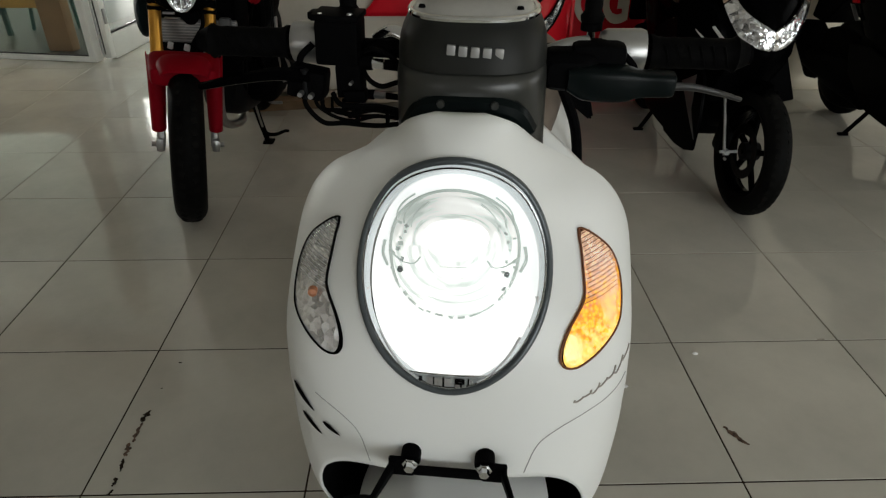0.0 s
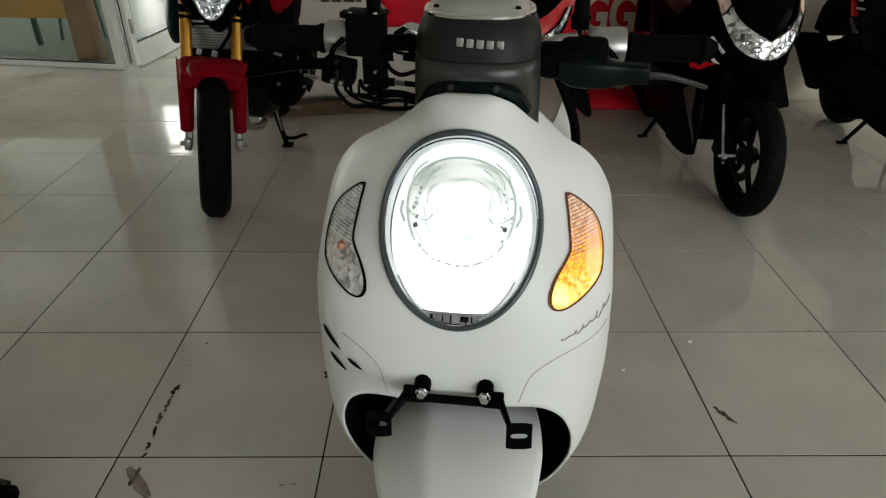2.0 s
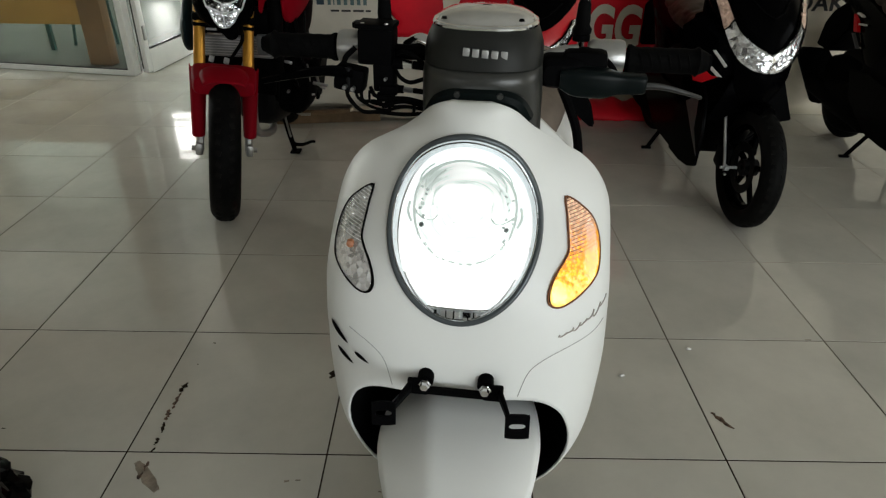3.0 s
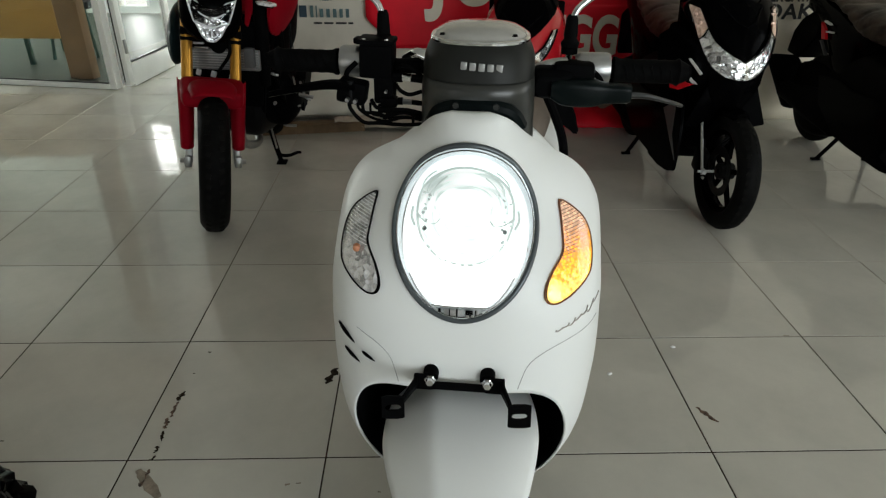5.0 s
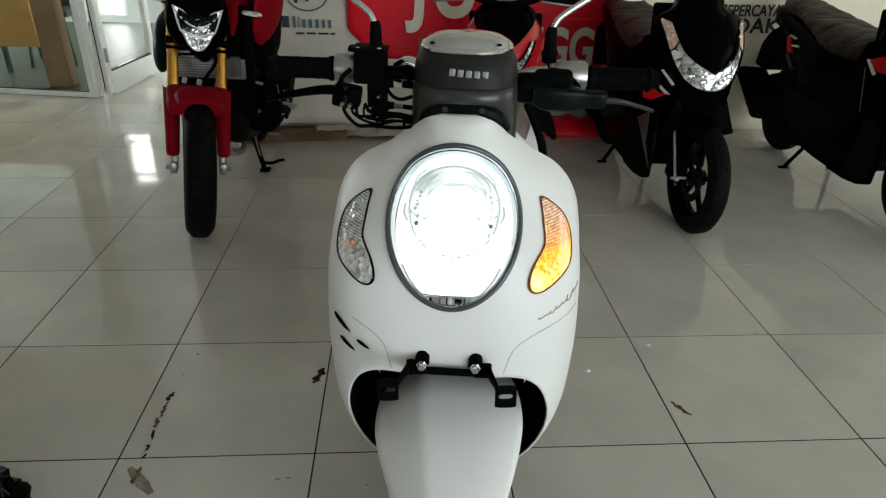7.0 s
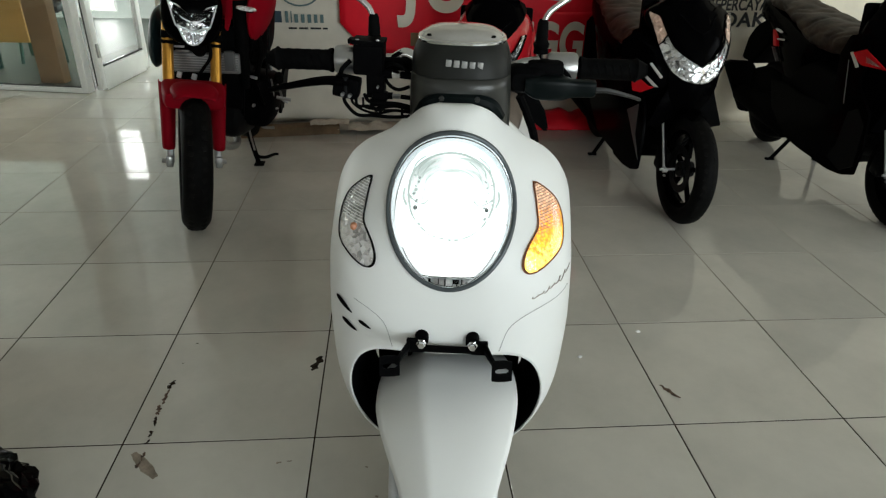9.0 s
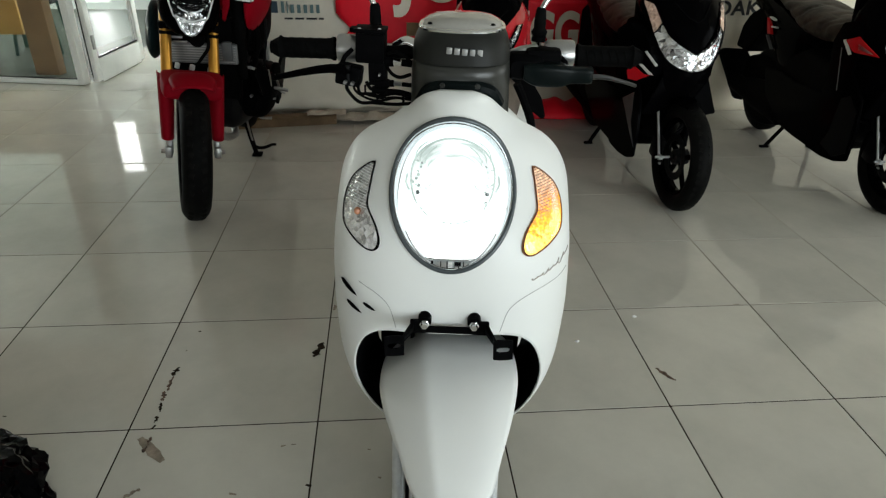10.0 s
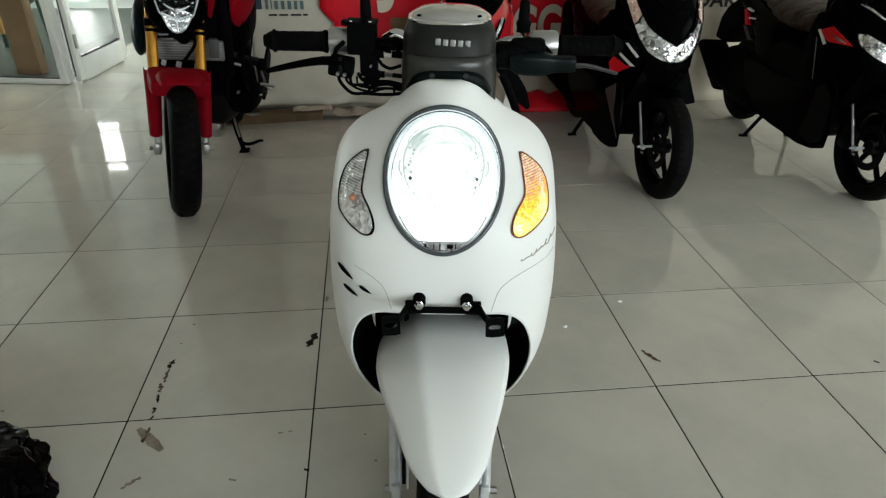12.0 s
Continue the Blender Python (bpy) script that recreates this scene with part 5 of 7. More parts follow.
    plate(bm, [(0.136, 0.868), (0.165, 0.866), (0.205, 0.815), (0.238, 0.765), (0.252, 0.712), (0.243, 0.705), (0.205, 0.735), (0.165, 0.785), (0.140, 0.835)], 0.885, 0.91, 0.004)
    part("side_flap", bm, BLACK_PLASTIC, s)
    tyre_wheel(s, (0.0, 1.22, 0.245), 0.245, 0.10, 0.155, 5, DARK_METAL)
    part("engine", loft(mesh(), [(0.72, -0.02, 0.10, 0.20, 0.36), (0.9, -0.03, 0.13, 0.18, 0.38), (1.2, -0.09, 0.05, 0.18, 0.33), (1.3, -0.09, 0.04, 0.20, 0.30)]), DARK_METAL, s)
    part("exhaust", rod(mesh(), (0.12, 0.85, 0.22), (0.14, 1.38, 0.30), 0.045, 0.05), BLACK_PLASTIC, s)
    for sx in (-1, 1):
        part("stand_leg", rod(mesh(), (sx * 0.08, 0.82, 0.24), (sx * 0.15, 0.90, 0.008), 0.012), BLACK_PLASTIC, s)
    return s


white_scooter()


# ---------------------------------------------------------------- black and red scooters on display
def skin_of(table, power=2.2, root=0.55, wedge=False):
    def y_at(x, z):
        w, n, b = level(table, z)
        if wedge:
            return n + (b - n) * min(1.15, abs(x) / w) ** 1.6
        s = min(1.0, abs(x) / w)
        return b - (b - n) * max(0.0, 1 - s ** power) ** root

    def on(x, z, lift=0.0):
        e = 0.004
        du = Vector((2 * e, y_at(x + e, z) - y_at(x - e, z), 0))
        dz = Vector((0, y_at(x, z + e) - y_at(x, z - e), 2 * e))
        n = du.cross(dz).normalized()
        return Vector((x, y_at(x, z), z)) + (n if n.y < 0 else -n) * lift
    return y_at, on


def patch(on, pts, lift, rings=6, centre=None, bulge=0.0, curve=4):
    """A skin over an outline that follows a bodywork skin."""
    flat = [(q[0], q[1]) for q in spline([(x, z, 0) for x, z in list(pts) + [pts[0]]], curve)[:-1]]
    c = centre or (sum(p[0] for p in flat) / len(flat), sum(p[1] for p in flat) / len(flat))
    rows = []
    for k in range(rings + 1):
        t = 1 - k / rings
        rows.append([on(c[0] + (x - c[0]) * t, c[1] + (z - c[1]) * t, lift + bulge * (1 - t * t)) for x, z in flat])
    bm = mesh()
    grid(bm, rows, close_u=True)
    bmesh.ops.remove_doubles(bm, verts=bm.verts, dist=1e-5)
    return bm


def band(on, a, b, lift, n=14):
    """A skin between two lines of points on the bodywork."""
    A, B = spline([(x, z, 0) for x, z in a], n), spline([(x, z, 0) for x, z in b], n)
    bm = mesh()
    grid(bm, [[on(p[0] + (q[0] - p[0]) * k / 6, p[1] + (q[1] - p[1]) * k / 6, lift) for k in range(7)] for p, q in zip(A, B)])
    return bm


FRONT = [(0.36, 0.166, 0.15, 0.30), (0.42, 0.176, 0.105, 0.32), (0.50, 0.178, 0.075, 0.33), (0.60, 0.180, 0.045, 0.34), (0.70, 0.186, 0.055, 0.35), (0.78, 0.186, 0.085, 0.36),
         (0.85, 0.172, 0.125, 0.36), (0.92, 0.140, 0.175, 0.36), (0.98, 0.100, 0.225, 0.36), (1.02, 0.050, 0.265, 0.36)]

FRONT_BROAD = [(0.36, 0.090, 0.150, 0.200), (0.42, 0.095, 0.105, 0.155), (0.50, 0.100, 0.075, 0.120), (0.60, 0.105, 0.045, 0.090), (0.68, 0.128, 0.053, 0.112), (0.78, 0.160, 0.085, 0.172),
               (0.87, 0.190, 0.138, 0.270), (0.905, 0.165, 0.165, 0.280), (0.93, 0.110, 0.185, 0.280), (0.98, 0.090, 0.225, 0.290), (1.02, 0.060, 0.265, 0.300)]


def display_scooter(name, label, m, paint, accent, film, flash="", tall=False):
    s = thing(name, label, "scooter", m, group="scooters on display")
    table = FRONT_BROAD if flash == "front" else FRONT
    y_at, on = skin_of(table, wedge=flash == "front")
    rows = []
    for j in range(41):
        z = 0.375 + (1.015 - 0.375) * j / 40
        w = level(table, z)[0]
        rows.append([(w * math.sin(a), y_at(w * math.sin(a), z), z) for a in [-math.pi / 2 + math.pi * i / 40 for i in range(41)]])
    if flash == "front":
        rows = [[(r[0][0] + 0.012, r[0][1] + 0.10, r[0][2]), (r[0][0] - 0.002, r[0][1] + 0.02, r[0][2])] + r + [(r[-1][0] + 0.002, r[-1][1] + 0.02, r[-1][2]), (r[-1][0] - 0.012, r[-1][1] + 0.10, r[-1][2])] for r in rows]
    bm = mesh()
    grid(bm, rows)
    front = part("front_fairing", bm, paint, s, thick=0.004, offset=-1, sharp=80)
    # dark visor, V-shaped headlight
    brow = [(-0.135, 0.925), (-0.088, 0.985), (0, 1.008), (0.088, 0.985), (0.135, 0.925)] if tall else [(-0.138, 0.915), (-0.07, 0.900), (0, 0.885), (0.07, 0.900), (0.138, 0.915)]
    part("visor", patch(on, brow + ([(0.098, 0.845), (0.050, 0.785), (0, 0.758), (-0.050, 0.785), (-0.098, 0.845)] if tall else [(0.104, 0.81), (0.054, 0.742), (0, 0.694), (-0.054, 0.742), (-0.104, 0.81)]), 0.012, curve=2), BLACK_GLOSS, front, "glossy black visor")
    if flash == "side":
        for sx in (-1, 1):
            part("visor_ear", plate(mesh(), [(sx * 0.100, 0.880), (sx * 0.150, 0.862), (sx * 0.168, 0.935), (sx * 0.112, 0.925)], 0.165, 0.185, 0.004), BLACK_GLOSS, front)
    part("visor_crease", tube(mesh(), [on(-0.075, 0.885, 0.014), on(-0.03, 0.83, 0.020), on(0, 0.812, 0.022), on(0.03, 0.83, 0.020), on(0.075, 0.885, 0.014)], 0.003, seg=6, smooth=False), BLACK_PLASTIC, front)
    for sx in (-1, 1):
        if flash == "front":
            a = [(sx * 0.178, 0.885), (sx * 0.160, 0.79), (sx * 0.118, 0.685), (sx * 0.068, 0.641), (sx * 0.002, 0.624)]
            b = [(sx * 0.142, 0.872), (sx * 0.124, 0.81), (sx * 0.100, 0.762), (sx * 0.052, 0.724), (sx * 0.002, 0.694)]
        elif flash == "side":
            a = [(sx * 0.138, 0.738), (sx * 0.126, 0.695), (sx * 0.096, 0.661), (sx * 0.040, 0.628), (sx * 0.002, 0.618)]
            b = [(sx * 0.110, 0.742), (sx * 0.085, 0.725), (sx * 0.054, 0.707), (sx * 0.025, 0.692), (sx * 0.002, 0.683)]
        else:
            a = [(sx * 0.140, 0.815), (sx * 0.134, 0.78), (sx * 0.115, 0.715), (sx * 0.075, 0.652), (sx * 0.002, 0.630)]
            b = [(sx * 0.120, 0.812), (sx * 0.108, 0.775), (sx * 0.088, 0.735), (sx * 0.050, 0.695), (sx * 0.002, 0.672)]
        hl = part("headlight", band(on, a, b, 0.006), REFLECTOR_BIG, front, "clear faceted headlight")
        part("headlight_rim", tube(mesh(), [on(x, z, 0.007) for x, z in a], 0.004, seg=6), BLACK_GLOSS, hl)
        part("inner_rim", tube(mesh(), [on(x, z, 0.010) for x, z in b], 0.003, seg=6), BLACK_GLOSS, hl)
        if flash == "side":
            part("position_light", tube(mesh(), [on(sx * 0.125, 0.858, 0.014), on(sx * 0.098, 0.832, 0.016), on(sx * 0.070, 0.806, 0.016), on(sx * 0.020, 0.775, 0.017)], (0.0075, 0.003), seg=8), REFLECTOR_BIG, front, "slim clear position light")
        elif flash == "front":
            part("turn_lens", band(on, [a[0], a[1], (sx * 0.152, 0.765)], [b[0], (sx * 0.135, 0.835), b[1]], 0.009), PEACH, hl, "peach-tinted indicator lens")
            part("divider", tube(mesh(), [on(sx * 0.154, 0.765, 0.010), on(sx * 0.138, 0.780, 0.011), on(b[1][0], 0.805, 0.010)], 0.0026, seg=5, smooth=False), BLACK_GLOSS, hl)
            for x, z in ((0.158, 0.852), (0.148, 0.822)):
                part("indicator_bulb", lathe(mesh(), [(-0.008, 0.0002), (-0.006, 0.007), (0.0, 0.009)], 12, 'y', on(sx * x, z, 0.010)), PEACH, hl)
            for x, z in ((0.078, 0.682), (0.036, 0.662)):
                part("bulb_dish", lathe(mesh(), [(0.004, 0.0002), (0.002, 0.008), (-0.006, 0.013)], 14, 'y', on(sx * x, z, 0.010)), CHROME, hl)
        p = part("lens_cover", band(on, a, b, 0.014), LENS_CLEAR, hl, thick=0.002)
        p.visible_shadow = False
        if flash == "front":
            for pts, mt in () if sx > 0 else (([(0.185, 0.672), (0.095, 0.634), (0.035, 0.606), (0.062, 0.604), (0.125, 0.634)], DECAL_WHITE), ([(0.106, 0.695), (0.094, 0.700), (0.019, 0.653), (0.030, 0.645)], DECAL_WHITE),
                            ([(0.196, 0.595), (0.168, 0.627), (0.090, 0.600), (0.056, 0.602), (0.132, 0.562), (0.182, 0.560)], accent)):
                bm = mesh()
                side_plate(bm, [(y - 0.05, z) for y, z in pts], sx * 0.009, sx * 0.012)
                bmesh.ops.transform(bm, matrix=pose(-0.166, 0.075, 0, 0, 0, 24) if sx < 0 else pose(0.100, 0.085, 0, 0, 0, -20), verts=bm.verts)
                part("decal", bm, mt, front, smooth=False)
            bm = mesh()
            side_plate(bm, [(0.0, 0.66), (0.05, 0.745), (0.19, 0.80), (0.25, 0.76), (0.22, 0.56), (0.09, 0.54), (0.01, 0.60)], -sx * 0.075, sx * 0.008)
            bmesh.ops.bevel(bm, geom=list(bm.edges), offset=0.003, segments=2, affect='EDGES')
            bmesh.ops.transform(bm, matrix=pose(-0.166, 0.075, 0, 0, 0, 24) if sx < 0 else pose(0.100, 0.085, 0, 0, 0, -20), verts=bm.verts)
            part("side_cowl", bm, paint, front)
        # wing of the leg shield
        bm = mesh()
        fore = [(0.38, 0.170), (0.33, 0.30), (0.30, 0.45)] if flash == "front" and sx > 0 else [(0.30, 0.168), (0.185, 0.182), (0.095, 0.215), (0.085, 0.36), (0.12, 0.50)]
        side_plate(bm, [(0.25, 0.60), (0.24, 0.72), (0.30, 0.82), (0.42, 0.79), (0.46, 0.70), (0.42, 0.52), (0.46, 0.34), (0.44, 0.172)] + fore, 0, sx * 0.012)
        bmesh.ops.bevel(bm, geom=list(bm.edges), offset=0.004, segments=2, affect='EDGES')
        bmesh.ops.translate(bm, vec=(sx * 0.176, 0, 0), verts=bm.verts)
        part("leg_shield_wing", bm, paint, s)
        # lower side skirt and its grey flash
        bm = mesh()
        side_plate(bm, [(0.30, 0.185), (0.42, 0.168), (0.60, 0.172), (0.76, 0.185), (0.98, 0.30), (1.05, 0.44), (0.85, 0.46), (0.70, 0.44), (0.44, 0.45), (0.32, 0.48)], 0, sx * 0.02)
        bmesh.ops.bevel(bm, geom=list(bm.edges), offset=0.006, segments=2, affect='EDGES')
        bmesh.ops.translate(bm, vec=(sx * 0.155, 0, 0), verts=bm.verts)
        part("side_skirt", bm, BLACK_GLOSS, s)
        bm = mesh()
        side_plate(bm, [(0.325, 0.435), (0.191, 0.498), (0.179, 0.411), (0.175, 0.359), (0.095, 0.262), (0.184, 0.325), (0.274, 0.398)] if flash == "front" else
                   [(0.317, 0.23), (0.279, 0.302), (0.262, 0.47), (0.20, 0.50), (0.125, 0.44), (0.110, 0.25), (0.20, 0.200)], 0, sx * 0.003)
        bmesh.ops.translate(bm, vec=(sx * 0.1885, 0, 0), verts=bm.verts)
        if not (flash == "front" and sx > 0):
            part("side_flash", bm, FLASH_GREY if flash == "front" else FLASH_DARK, s)
        if flash == "side":
            for pts, mt in (([(0.352, 0.724), (0.263, 0.754), (0.086, 0.697), (0.265, 0.683), (0.290, 0.690)], accent), ([(0.372, 0.720), (0.352, 0.727), (0.281, 0.673), (0.300, 0.664)], DECAL_WHITE),
                            ([(0.250, 0.725), (0.180, 0.712), (0.130, 0.700), (0.240, 0.700)], DECAL_WHITE), ([(0.368, 0.686), (0.363, 0.686), (0.305, 0.497), (0.310, 0.497)], FLASH_GREY)):
                bm = mesh()
                side_plate(bm, pts, 0, sx * 0.003)
                bmesh.ops.translate(bm, vec=(sx * 0.194, 0, 0), verts=bm.verts)
                part("side_decal", bm, mt, s, smooth=False)
    part("inner_fender", loft(mesh(), [(0.16, 0, 0.12, 0.36, 0.66), (0.24, 0, 0.15, 0.28, 0.68), (0.33, 0, 0.15, 0.22, 0.68)]), BLACK_PLASTIC, s)
    part("belly", loft(mesh(), [(0.28, 0, 0.15, 0.26, 0.68), (0.36, 0, 0.165, 0.185, 0.70), (0.50, 0, 0.166, 0.180, 0.60), (0.78, 0, 0.155, 0.20, 0.62), (1.0, 0, 0.14, 0.32, 0.64)], power=4), BLACK_PLASTIC, s)
    part("mud_flap", plate(mesh(), [(-0.100, 0.600), (0.100, 0.600), (0.174, 0.424), (0.124, 0.414), (0.0, 0.505), (-0.124, 0.414), (-0.174, 0.424)], 0.095, 0.108, 0.004), BLACK_GLOSS, s)
    part("leg_shield", box(mesh(), (0, 0.36, 0.60), (0.34, 0.03, 0.68), 0.014, (-8, 0, 0)), BLACK_PLASTIC, s)
    # wheel, mudguard, fork
    tyre_wheel(s, (0, 0, 0.25), 0.25, 0.092, 0.172, 5, BLACK_GLOSS, -1)
    bm = mesh()
    rows = []
    for k in range(31):
        a = radians(-55 + 66 * k / 30)
        w = 0.056 * (1 - 0.45 * smooth01((k - 22) / 8))
        rows.append([(w * q, -(0.266 - 0.03 * abs(q) ** 3) * math.sin(a), 0.25 + (0.266 - 0.03 * abs(q) ** 3) * math.cos(a)) for q in [-1 + 2 * i / 10 for i in range(11)]])
    grid(bm, rows)
    part("front_mudguard", bm, paint, s, thick=0.003)
    for sx in (-1, 1):
        fk = part("fork_leg", rod(mesh(), (sx * 0.095, 0.004, 0.232), (sx * 0.095, 0.152, 0.518), 0.0062), STEEL, s, "thin steel fork leg")
        part("fork_tube", rod(mesh(), (sx * 0.095, 0.152, 0.520), (sx * 0.095, 0.20, 0.61), 0.0120), BLACK_GLOSS, fk)
        part("fork_slider", rod(mesh(), (sx * 0.088, 0.010, 0.222), (sx * 0.088, 0.085, 0.365), 0.0135), BLACK_PLASTIC, fk)
        part("fork_cap", lathe(mesh(), [(-0.012, 0.008), (0.0, 0.010), (0.012, 0.008)], 12, 'z', (sx * 0.095, 0.150, 0.512)), STEEL, fk)
        part("axle_nut", rod(mesh(), (sx * 0.050, -0.002, 0.25), (sx * 0.118, -0.002, 0.25), 0.0060, seg=6), SILVER_PAINT, fk)
        part("axle_boss", lathe(mesh(), [(-0.014, 0.0001), (-0.014, 0.009), (0.01, 0.011)], 12, 'y', (sx * 0.095, -0.004, 0.25)), SILVER_PAINT, fk)
        part("pinch_bolt", lathe(mesh(), [(-0.006, 0.0001), (-0.006, 0.005), (0.006, 0.005)], 8, 'y', (sx * 0.095, -0.006, 0.222)), STEEL, fk)
    part("brake_caliper", box(mesh(), (-0.078, 0.085, 0.27), (0.045, 0.07, 0.10), 0.012, (12, 0, 0)), DARK_METAL, s)
    part("brake_hose", tube(mesh(), [(-0.085, 0.10, 0.32), (-0.10, 0.13, 0.42), (-0.07, 0.17, 0.56)], 0.004), RUBBER, s)
    # handlebar
    part("handlebar_cover", loft(mesh(), [(0.24, 0, 0.05, 0.98, 1.05), (0.28, 0, 0.13, 0.98, 1.08), (0.34, 0, 0.16, 0.985, 1.085), (0.40, 0, 0.12, 0.99, 1.07)]), BLACK_PLASTIC, s)
    for sx in (-1, 1):
        part("grip", rod(mesh(), (sx * 0.17, 0.36, 1.02), (sx * 0.34, 0.42, 1.00), 0.017), RUBBER, s)
        part("brake_lever", tube(mesh(), [(sx * 0.16, 0.33, 1.01), (sx * 0.24, 0.33, 1.0), (sx * 0.33, 0.37, 0.985)], 0.006), SILVER, s)
    # floor, body, seat, tail
    part("floorboard", box(mesh(), (0, 0.55, 0.335), (0.31, 0.42, 0.05), 0.015), BLACK_PLASTIC, s)
    part("side_body", loft(mesh(), [(0.72, 0, 0.09, 0.32, 0.64), (0.80, 0, 0.14, 0.32, 0.72), (1.0, 0, 0.150, 0.40, 0.75), (1.25, 0, 0.115, 0.60, 0.79), (1.5, 0, 0.070, 0.68, 0.83), (1.62, 0, 0.040, 0.70, 0.82)]), paint, s)
    sb = loft(mesh(), [(0.47, 0, 0.07, 0.70, 0.755), (0.54, 0, 0.130, 0.665, 0.785), (0.70, 0, 0.150, 0.655, 0.80), (0.85, 0, 0.152, 0.668, 0.81), (1.0, 0, 0.152, 0.735, 0.825), (1.2, 0, 0.120, 0.775, 0.86), (1.42, 0, 0.085, 0.79, 0.89), (1.52, 0, 0.05, 0.81, 0.87)])
    bmesh.ops.subdivide_edges(sb, edges=list(sb.edges), cuts=2, use_grid_fill=True)
    sb.normal_update()
    for v in sb.verts:
        # loose film: sagging folds and sharp creases
        c = v.co
        fold = noise.noise(Vector((c.x * 7 + c.z * 9, c.y * 8 - c.z * 12, c.z * 8)))
        crease = 1 - abs(noise.noise(Vector((c.x * 9 + 5, c.y * 10 + c.z * 16, c.z * 12))))
        v.co = c + v.normal * (0.006 * fold + 0.008 * crease ** 6 - 0.004)
    part("seat", sb, film, s, "seat under a wrinkled clear film" if film is SEAT_FILM else "black vinyl seat")
    if flash != "front":
        for sx in (-1, 1):
            for pts, mt in (([(1.225, 0.690), (1.160, 0.665), (1.115, 0.615), (1.165, 0.610)], accent), ([(1.185, 0.704), (1.105, 0.697), (1.108, 0.690), (1.186, 0.696)], DECAL_WHITE),
                            ([(1.130, 0.658), (1.055, 0.664), (1.057, 0.656), (1.130, 0.650)], DECAL_WHITE), ([(1.185, 0.600), (1.172, 0.602), (1.064, 0.540), (1.074, 0.540)], FLASH_GREY)):
                bm = mesh()
                side_plate(bm, pts, sx * 0.020, sx * 0.004)
                bmesh.ops.transform(bm, matrix=pose(sx * 0.141, 1.08, 0, 0, 0, sx * 7) @ pose(0, -1.08, 0), verts=bm.verts)
                part("tail_decal", bm, mt, s, smooth=False)
    tyre_wheel(s, (0, 1.28, 0.25), 0.25, 0.09, 0.178, 5, BLACK_GLOSS)
    part("engine_case", loft(mesh(), [(0.82, -0.07, 0.05, 0.20, 0.34), (0.95, -0.10, 0.06, 0.16, 0.36), (1.2, -0.12, 0.045, 0.17, 0.34), (1.36, -0.12, 0.035, 0.20, 0.31)]), BLACK_PLASTIC, s)
    part("exhaust", rod(mesh(), (-0.12, 0.85, 0.19), (-0.15, 1.42, 0.27), 0.040, 0.052), BLACK_PLASTIC, s)
    bm = mesh()
    side_plate(bm, [(1.34, 0.72), (1.455, 0.715), (1.561, 0.66), (1.624, 0.585), (1.655, 0.45), (1.50, 0.44), (1.345, 0.59)], -0.085, 0.085)
    bmesh.ops.bevel(bm, geom=list(bm.edges), offset=0.008, segments=2, affect='EDGES')
    part("rear_mudguard", bm, BLACK_PLASTIC, s)
    part("rear_mud_flap", plate(mesh(), [(-0.222, 0.422), (-0.185, 0.442), (-0.040, 0.436), (0.030, 0.350), (0.012, 0.100), (-0.052, 0.112)], 1.575, 1.615, 0.006), BLACK_PLASTIC, s)
    part("rear_hugger", loft(mesh(), [(1.02, -0.02, 0.060, 0.10, 0.36), (1.16, -0.02, 0.075, 0.06, 0.44), (1.34, -0.02, 0.070, 0.06, 0.46), (1.50, -0.02, 0.050, 0.16, 0.42)]), BLACK_PLASTIC, s)
    for sx in (-1, 1):
        st = part("stand_leg", rod(mesh(), (sx * 0.07, 0.80, 0.22), (sx * 0.135, 0.90, 0.012), 0.011), BLACK_PLASTIC, s)
        part("stand_foot", box(mesh(), (sx * 0.142, 0.90, 0.008), (0.05, 0.024, 0.012), 0.003), BLACK_PLASTIC, st)
    return s


display_scooter("scooter", "gloss black scooter with white and red decals, seat under clear film", pose(1.545, 1.35, 0), BLACK_GLOSS, DECAL_RED, SEAT_FILM, "front")
display_scooter("scooter", "gloss black scooter with red flashes beside the wall", pose(2.545, 1.25, 0, 0, 0, -3), BLACK_GLOSS, DECAL_RED, SEAT_FILM, "side")
red_one = display_scooter("scooter", "bright red scooter with a black visor against the banner", pose(0.695, 1.84, 0.012, 0, 0, -12) @ Matrix.Diagonal((1.12, 1, 0.87, 1)), RED_BRIGHT, DECAL_WHITE, SEAT_BLACK, "", True)
part("nacelle_lamp", loft(mesh(), [(0.22, 0.0, 0.03, 1.03, 1.07), (0.24, 0.0, 0.065, 1.015, 1.09), (0.29, 0.0, 0.08, 1.02, 1.10)]), REFLECTOR, red_one, "clear lamp under the handlebar")


